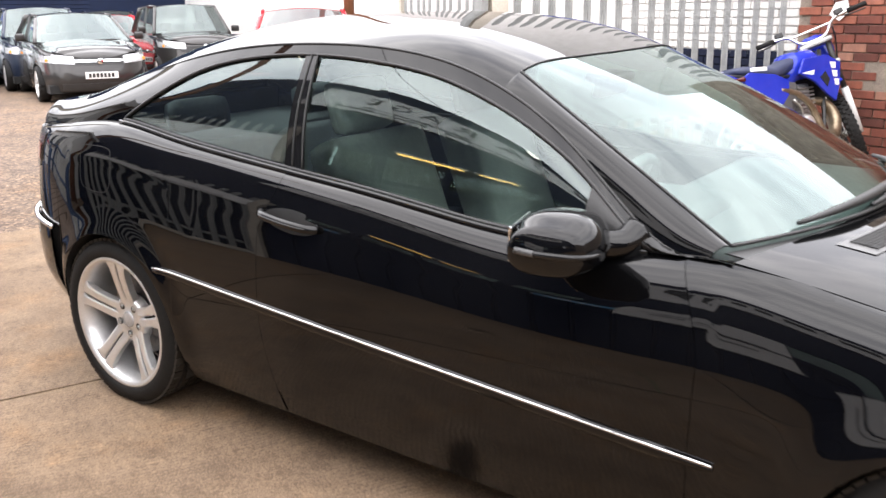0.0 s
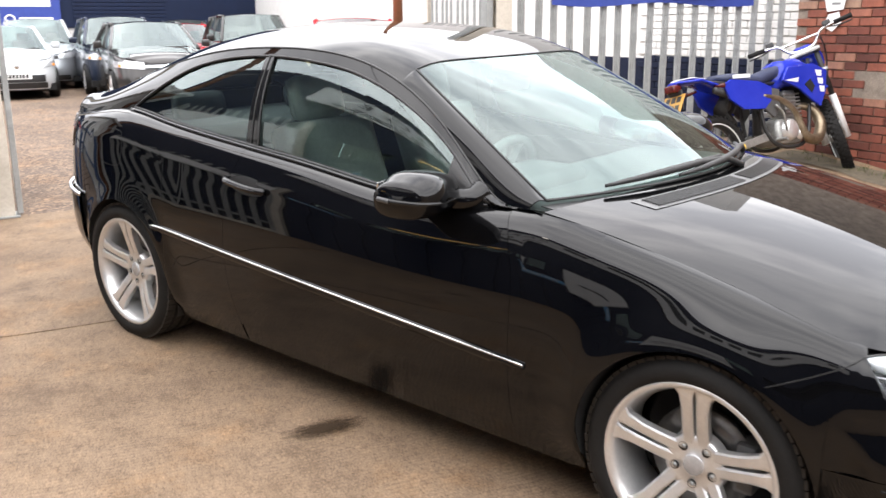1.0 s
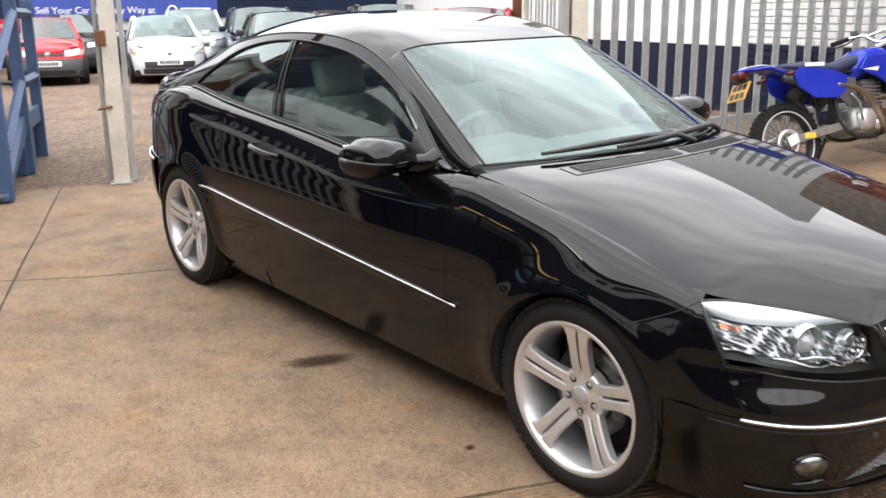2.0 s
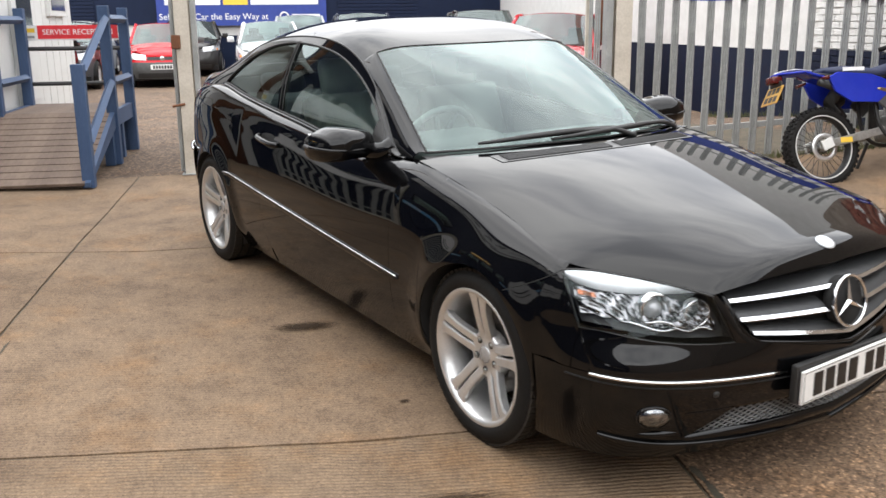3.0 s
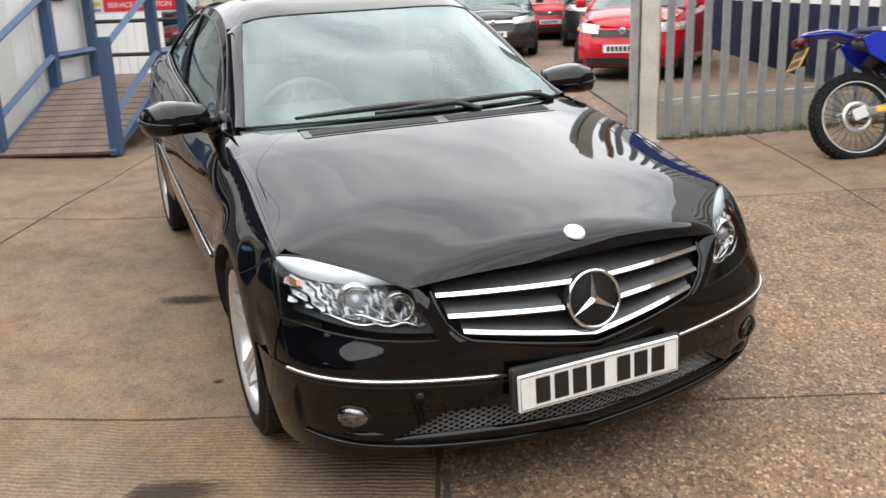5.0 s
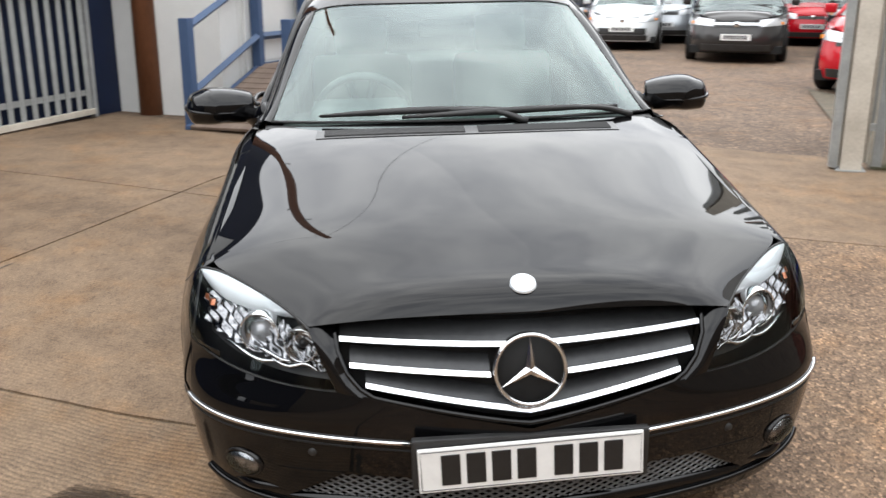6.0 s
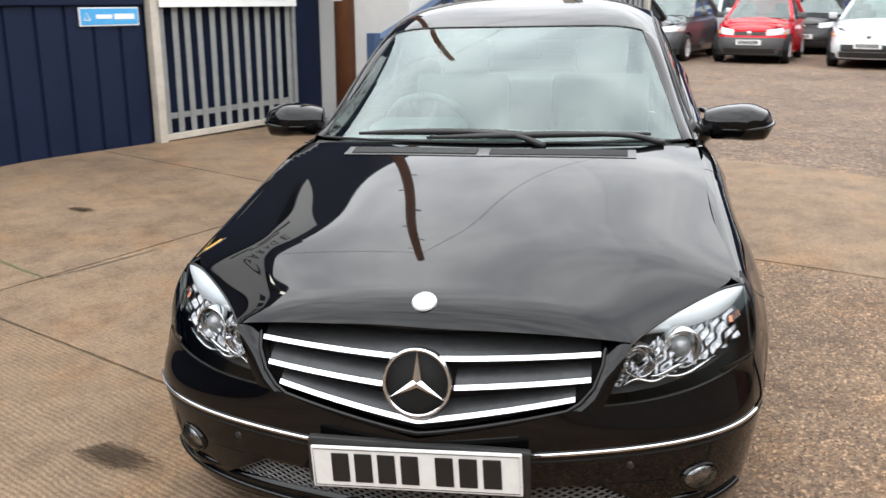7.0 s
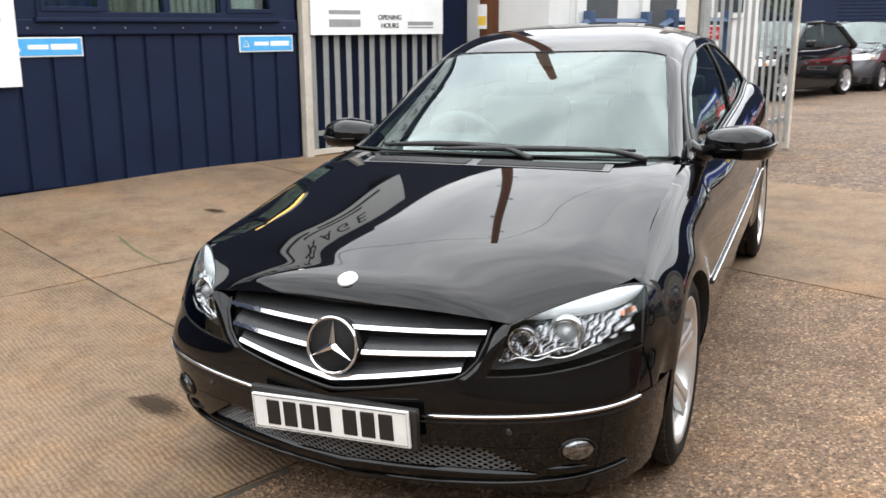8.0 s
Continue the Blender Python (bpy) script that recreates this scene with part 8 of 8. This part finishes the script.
# ---- parked cars behind ----
def parked_car(name, m, body, label, L=4.0, W=1.70, H=1.45, nose_h=0.72, belt=0.92, ws=(0.80, 0.15), tail=(-1.75, -1.15), grille="slot", bumper=None, rim=0.20, wheelbase=2.5, plate_on=True, lamp_w=0.30, front=0.78):
    """A hatchback seen mostly from the front: x forward from the middle, front end at +L/2."""
    th = empty(name, m, label, "car", "parked cars in the yard")
    half, ax_f = W / 2, L / 2 - front
    axles = (ax_f, ax_f - wheelbase)
    R = 0.30
    AR = R + 0.045
    dark = bumper or body
    top = spline((-L / 2, tail[0], 0.0, ws[0], ws[0] + 0.5, L / 2 - 0.30, L / 2), (belt - 0.02, belt + 0.03, belt, belt - 0.01, belt - 0.07, nose_h + 0.03, nose_h - 0.07))
    nfun = spline((0.15, 0.3, 0.5, 0.65, 0.95, 1.1), (-0.06, 0.0, 0.0, -0.05, -0.12, -0.16))

    def plan(a, z):
        c, s = math.cos(a), math.sin(a)
        p = 4.5 if c > 0 else 5.5
        ext = L / 2 + float(nfun(min(z, 1.05)))
        tuck = 1 - 0.10 * max(0, (0.4 - z) / 0.4) ** 1.5 - 0.06 * max(0.0, (z - 0.62) / 0.4) ** 2
        x = ext * math.copysign(abs(c) ** (2 / p), c)
        y = half * tuck * math.copysign(abs(s) ** (2 / p), s)
        return x - (0.10 * (y / half) ** 2 if c > 0 else 0), y
    n = 150
    # even out the columns along the sides
    pts = [plan(2 * math.pi * k / 2400, 0.5) for k in range(2400)]
    acc = [0.0]
    for a, b in zip(pts, pts[1:]):
        acc.append(acc[-1] + math.hypot(a[0] - b[0], a[1] - b[1]))
    acc = np.array(acc)
    angs = [2 * math.pi * float(np.interp(acc[-1] * k / n, acc, np.arange(2400))) / 2400 for k in range(n)]
    rows, verts, faces = 12, [], []
    for a in angs:
        xr, yr = plan(a, 0.5)
        zb = 0.20
        for c in axles:
            d = abs(xr - c)
            if d < AR and abs(yr) > half * 0.8:
                zb = max(zb, R + math.sqrt(AR * AR - d * d))
        zt = float(top(xr))
        for i in range(rows + 1):
            f = i / rows
            z = zb + (zt - zb) * (0.5 * f + 0.5 * math.sin(f * math.pi / 2))
            x, y = plan(a, z)
            q = max(0.0, (f - 0.8) / 0.2)
            verts.append((x - 0.06 * q * q * (1 if x > 0 else -1) * (abs(x) > L / 2 - 0.3), y * (1 - 0.05 * q * q), z))
    for k in range(n):
        for i in range(rows):
            a, b = k * (rows + 1) + i, ((k + 1) % n) * (rows + 1) + i
            faces.append((a, b, b + 1, a + 1))
    # bonnet and deck: strips across between the two edges
    strips = []
    for k in range(n // 2 + 1):
        p, q = verts[k * (rows + 1) + rows], verts[((n - k) % n) * (rows + 1) + rows]
        base = len(verts)
        for j in range(1, 8):
            t = j / 8
            verts.append((p[0] + (q[0] - p[0]) * t, p[1] + (q[1] - p[1]) * t, p[2] + (q[2] - p[2]) * t + 0.07 * (1 - (2 * t - 1) ** 2) * min(1, abs(p[1]) / 0.5)))
        strips.append([k * (rows + 1) + rows] + list(range(base, base + 7)) + [((n - k) % n) * (rows + 1) + rows])
    for a, b in zip(strips, strips[1:]):
        for j in range(8):
            f = (a[j], a[j + 1], b[j + 1], b[j])
            if len(set(f)) == 4:
                faces.append(f)
    bd = link_mesh("body", verts, faces, body, th, "", True)
    # cabin
    bw, tw = half * 0.88, half * 0.70
    x1, x2, x3, x4 = ws[0], ws[1], tail[1], tail[0]
    zb1, zb4 = float(top(x1)) + 0.02, float(top(x4)) + 0.0

    def cab(x0, z0, w0, xb, zb, wb, n1=8, n2=12, bow=0.10, skip=1.0):
        return [[(x0 + (xb - x0) * f + bow * (1 - b * b) * (1 if x0 > xb else -1), b * skip * (w0 + (wb - w0) * f), z0 + (zb - z0) * f + 0.05 * f * (1 - b * b)) for b in spread(-1, 1, n2)] for f in spread(0, 1, n1)]
    w = sheet("windscreen", cab(x1, zb1, bw, x2, H - 0.06, tw), M_CARGLASS, th, 0, "", True)
    sheet("rear_window", cab(x4, zb4, bw * 0.95, x3, H - 0.06, tw), M_CARGLASS, th)
    for s in (-1, 1):
        P = [[((x1 + (x2 - x1) * f) * (1 - g) + (x4 + (x3 - x4) * f) * g, s * (bw + (tw - bw) * f + 0.02 * math.sin(math.pi * f) - 0.004), (zb1 * (1 - g) + zb4 * g) * (1 - f) + (H - 0.06) * f) for f in spread(0, 1, 8)] for g in spread(0, 1, 20)]
        sheet("side_window", P, M_CARGLASS, th, 0, "", s > 0)
        for xa, xb in ((x1, x2), (x4, x3)):
            za = zb1 if xa == x1 else zb4
            part("pillar", tube_bm([(xa + (xb - xa) * f, s * (bw + (tw - bw) * f), za - 0.02 + (H - 0.05 - za) * f) for f in spread(0, 1, 6)], 0.040 if xa == x1 else 0.075, 8), body, th, "", True)
        part("centre_pillar", tube_bm([((x1 + x4) / 2 + 0.1, s * (bw + 0.004), (zb1 + zb4) / 2 - 0.02), ((x2 + x3) / 2 + 0.05, s * (tw + 0.004), H - 0.05)], 0.035, 8), M_PLASTIC, th, "", True)
        part("roof_rail", tube_bm([(x2 + 0.02, s * tw, H - 0.055), ((x2 + x3) / 2, s * (tw + 0.01), H - 0.03), (x3 - 0.02, s * tw, H - 0.055)], 0.032, 8), body, th, "", True)
        # wing mirror
        part("wing_mirror", box_bm((x1 - 0.34, s * (half + 0.09) - 0.08, zb1 + 0.02), (x1 - 0.22, s * (half + 0.09) + 0.08, zb1 + 0.15), 0.03), dark, th, "", True)
        # headlight: swept unit on the nose corner
        rowsP = []
        for k in range(13):
            yy = half * (0.42 + 0.50 * k / 12)
            lo, hi = nose_h - 0.155 + 0.03 * (k / 12), nose_h - 0.035 + 0.055 * (k / 12)
            col = []
            for j in range(5):
                z = lo + (hi - lo) * j / 4
                a0, a1 = 0.0, math.pi / 2
                for _ in range(30):
                    mid = (a0 + a1) / 2
                    a0, a1 = (mid, a1) if plan(mid, z)[1] < yy else (a0, mid)
                x, y = plan(a0, z)
                col.append((x + 0.012 - 0.05 * (j / 4) ** 2, s * (y + 0.006), z))
            rowsP.append(col)
        h = sheet("headlight", rowsP, M_CARLAMP, th, 0.02, "clear headlight", s < 0)
        part("indicator", box_bm((-0.01, -0.03, -0.025), (0.012, 0.03, 0.025), 0.006), M_AMBER, h, "", True, pose(rowsP[10][1][0] + 0.004, rowsP[10][1][1], rowsP[10][1][2]))
        # wheels
        for c in axles:
            wv = empty("wheel", pose(c, s * (half - 0.105), R, 0, 0, 0 if s > 0 else 180))
            wv.parent = th
            lathe_part("tyre", [(rim, -0.09), (R - 0.02, -0.095), (R, -0.07), (R, 0.07), (R - 0.02, 0.095), (rim + 0.005, 0.092)], M_RUBBER, wv, 36)
            bm = bmesh.new()
            for k in range(5):
                add_box(bm, (0.03, 0.055, -0.028), (rim, 0.085, 0.028), 0.006, Matrix.Rotation(2 * math.pi * k / 5, 4, "Y"))
            part("spokes", bm, M_SILVER, wv)
            lathe_part("rim", [(rim - 0.025, 0.0), (rim - 0.015, 0.085), (rim + 0.006, 0.093)], M_SILVER, wv, 36)
            lathe_part("brake_disc", [(0.0, 0.02), (rim - 0.03, 0.02)], M_DARK, wv, 24)
            P = [[(c + AR * math.cos(a), s * q, R + AR * math.sin(a)) for q in (half - 0.30, half - 0.035)] for a in spread(0, math.pi, 16)]
            sheet("wheel_arch_liner", P, M_DARK, th)
    sheet("roof", [[(x2 + (x3 - x2) * f, b * tw, H - 0.055 + (0.055) * (1 - b * b) + 0.015 * math.sin(math.pi * f)) for b in spread(-1, 1, 12)] for f in spread(0, 1, 10)], body, th, 0.01, "", True)
    part("underbody", box_bm((-L / 2 + 0.2, -half + 0.12, 0.17), (L / 2 - 0.2, half - 0.12, 0.3)), M_DARK, th)
    part("cabin_trim", box_bm((x4 + 0.2, -bw + 0.1, 0.5), (x1 - 0.3, bw - 0.1, belt - 0.04), 0.03), M_TRIMDARK, th)
    for s in (-1, 1):
        part("seat", box_bm((-0.25, s * 0.36 - 0.22, 0.6), (-0.1, s * 0.36 + 0.22, 1.12), 0.04), M_TRIMDARK, th, "", True)
        part("headrest", box_bm((-0.24, s * 0.36 - 0.12, 1.12), (-0.14, s * 0.36 + 0.12, 1.27), 0.03), M_TRIMDARK, th, "", True)
    # grille, lower intake and bumper
    xf = L / 2

    def band(name, y1, z0, z1, material, out, label=""):
        rows_ = []
        for b in spread(-1, 1, 20):
            col = []
            for z in spread(z0, z1, 4):
                yy = abs(b) * y1
                a0, a1 = 0.0, math.pi / 2
                for _ in range(26):
                    mid = (a0 + a1) / 2
                    a0, a1 = (mid, a1) if plan(mid, z)[1] < yy else (a0, mid)
                x, y = plan(a0, z)
                col.append((x + out, math.copysign(y, b), z))
            rows_.append(col)
        return sheet(name, rows_, material, th, 0.012, label, False)
    if grille == "chrome":
        band("grille", half * 0.42, nose_h - 0.17, nose_h - 0.05, M_PLASTIC, 0.006)
        band("chrome_bar", half * 0.46, nose_h - 0.125, nose_h - 0.085, M_CHROME, 0.018, "wide chrome bar")
    elif grille == "slot":
        band("grille", half * 0.40, nose_h - 0.15, nose_h - 0.08, M_PLASTIC, 0.006)
    elif grille == "mouth":
        band("grille", half * 0.62, 0.34, 0.48, M_PLASTIC, 0.008, "wide dark mouth grille")
    else:
        band("grille", half * 0.55, nose_h - 0.20, nose_h - 0.10, M_PLASTIC, 0.006)
    lathe_part("badge", [(0.0, 0.006), (0.035, 0.005), (0.05, 0.0)], M_CHROME, th, 20, "Z", m=look((xf - 0.005, 0, nose_h - 0.115), (xf - 1, 0, nose_h - 0.115)))
    if bumper:
        band("bumper", half * 0.93, 0.20, 0.56, bumper, 0.012, "dark unpainted bumper" if bumper is M_PLASTIC_GREY else "")
    band("lower_intake", half * 0.66, 0.22, 0.33, M_PLASTIC, 0.014)
    if plate_on:
        pl = part("number_plate", box_bm((-0.26, -0.02, -0.055), (0.26, 0.0, 0.055), 0.003), M_PLATEWHITE, th, "", False, pose(xf + 0.01, 0, 0.46, 0, 0, 90))
        for k in range(7):
            part("character_bar", box_bm((-0.21 + 0.06 * k, -0.024, -0.035), (-0.168 + 0.06 * k, -0.02, 0.035)), M_INK, pl)
    for s in (-1, 1):
        part("wiper", tube_bm([(x1 + 0.10, s * 0.05 + 0.1, zb1 + 0.02), (x1 + 0.07, s * 0.05 + 0.55, zb1 + 0.03)], 0.012, 6), M_PLASTIC, th)
    return th


# the pale film lightens these panes in place of more reflected sky
M_CARGLASS = glass("parked_car_glass", (0.45, 0.52, 0.50), 1.8, 0.05)
M_CARLAMP = worn("parked_headlamp", (0.34, 0.35, 0.36), (0.62, 0.63, 0.64), 22, (0.06, 0.16), 0.45, 0.0)
P_RED = paint("bright_red_paint", (0.55, 0.012, 0.02), 0.0, 0.3)
P_RED2 = paint("red_paint", (0.42, 0.008, 0.016), 0.0, 0.3)
P_WHITE = paint("silver_white_paint", (0.62, 0.64, 0.65), 0.2, 0.3)
P_CHARCOAL = paint("charcoal_paint", (0.035, 0.033, 0.032), 0.4, 0.35)
P_NAVY = paint("dark_blue_paint", (0.012, 0.018, 0.035), 0.3, 0.3)
P_BLACKCAR = paint("black_paint", (0.006, 0.006, 0.007), 0.1, 0.3)
P_GREY = paint("grey_paint", (0.10, 0.10, 0.105), 0.5, 0.35)
P_SILVER = paint("silver_paint", (0.42, 0.44, 0.46), 0.6, 0.35)


def parked(x, y, heading, L=4.0):
    """The pose of a parked car whose front end stands at (x, y) on the ground."""
    h = math.radians(heading)
    cx, cy = x - L / 2 * math.cos(h), y - L / 2 * math.sin(h)
    return pose(cx, cy, ground_h(*to_site(cx, cy)) - 0.014, 0, 0, heading)


parked_car("red_hatchback", parked(-16.7, 3.12, -16, 3.62), P_RED, "bright red small hatchback with dark unpainted bumpers", 3.62, 1.62, 1.41, 0.76, 0.92, (0.62, 0.0), (-1.55, -1.1), "slot", M_PLASTIC_GREY, 0.17, 2.45, True, 0.3, 0.62)
parked_car("white_hatchback", parked(-15.5, 5.25, -20, 3.85), P_WHITE, "silver white hatchback facing the gateway", 3.85, 1.66, 1.43, 0.76, 0.93, (0.70, 0.05), (-1.65, -1.1), "mouth", None, 0.18, 2.44, True)
parked_car("black_hatchback", parked(-12.0, 6.35, -24, 4.46), P_CHARCOAL, "charcoal hatchback with a chrome grille bar", 4.46, 1.84, 1.48, 0.80, 0.97, (0.85, 0.0), (-1.95, -1.3), "chrome", None, 0.22, 2.69, True, 0.3, 0.92)
parked_car("red_hatchback", parked(-6.95, 6.0, -45, 3.9), P_RED2, "red tall hatchback parked beside the fence", 3.9, 1.69, 1.52, 0.82, 0.98, (0.95, 0.15), (-1.75, -1.2), "wide", None, 0.20, 2.5, True)
parked_car("dark_hatchback", parked(-13.3, -0.95, -25, 4.0), P_BLACKCAR, "glossy black hatchback with silver alloy wheels", 4.0, 1.70, 1.46, 0.78, 0.94, (0.75, 0.05), (-1.7, -1.15), "slot", None, 0.21, 2.51, True)
parked_car("grey_hatchback", parked(-16.9, 0.85, -19, 4.05), P_GREY, "dark grey hatchback parked beside a red one", 4.05, 1.72, 1.46, 0.80, 0.96, (0.75, 0.0), (-1.7, -1.15), "wide", None, 0.20, 2.58, True)
parked_car("dark_estate", parked(-15.0, 7.4, -24, 4.3), P_NAVY, "dark blue people carrier with silver wheels", 4.3, 1.76, 1.62, 0.86, 1.02, (0.95, 0.25), (-1.95, -1.6), "wide", None, 0.20, 2.6, True)
parked_car("silver_estate", parked(-18.0, 7.0, -24, 4.2), P_SILVER, "silver people carrier in a row of parked cars", 4.2, 1.74, 1.60, 0.84, 1.0, (0.95, 0.25), (-1.9, -1.5), "slot", None, 0.20, 2.6, True)
parked_car("red_saloon", parked(-16.6, 10.1, -26, 4.0), P_RED2, "dark red hatchback in the back row", 4.0, 1.70, 1.47, 0.78, 0.94, (0.75, 0.05), (-1.7, -1.15), "slot", None, 0.20, 2.5, True)
parked_car("dark_suv", parked(-13.2, 9.6, -28, 4.3), P_CHARCOAL, "black off-road estate with roof bars", 4.3, 1.80, 1.66, 0.92, 1.05, (0.85, 0.25), (-2.0, -1.7), "wide", None, 0.22, 2.6, True)
parked_car("navy_saloon", parked(-19.2, 11.9, -28, 4.4), P_NAVY, "navy car at the end of the yard", 4.4, 1.76, 1.60, 0.82, 0.98, (0.85, 0.05), (-1.9, -1.4), "slot", None, 0.20, 2.6, True)
parked_car("white_saloon", parked(-20.8, 1.8, -20, 4.2), P_WHITE, "white car behind the red hatchback", 4.2, 1.74, 1.50, 0.82, 0.98, (0.85, 0.05), (-1.9, -1.4), "slot", None, 0.20, 2.6, True)
parked_car("charcoal_saloon", parked(-20.6, 4.9, -20, 4.2), P_CHARCOAL, "charcoal car in the back row", 4.2, 1.74, 1.50, 0.82, 0.98, (0.85, 0.05), (-1.9, -1.4), "slot", None, 0.20, 2.6, True)
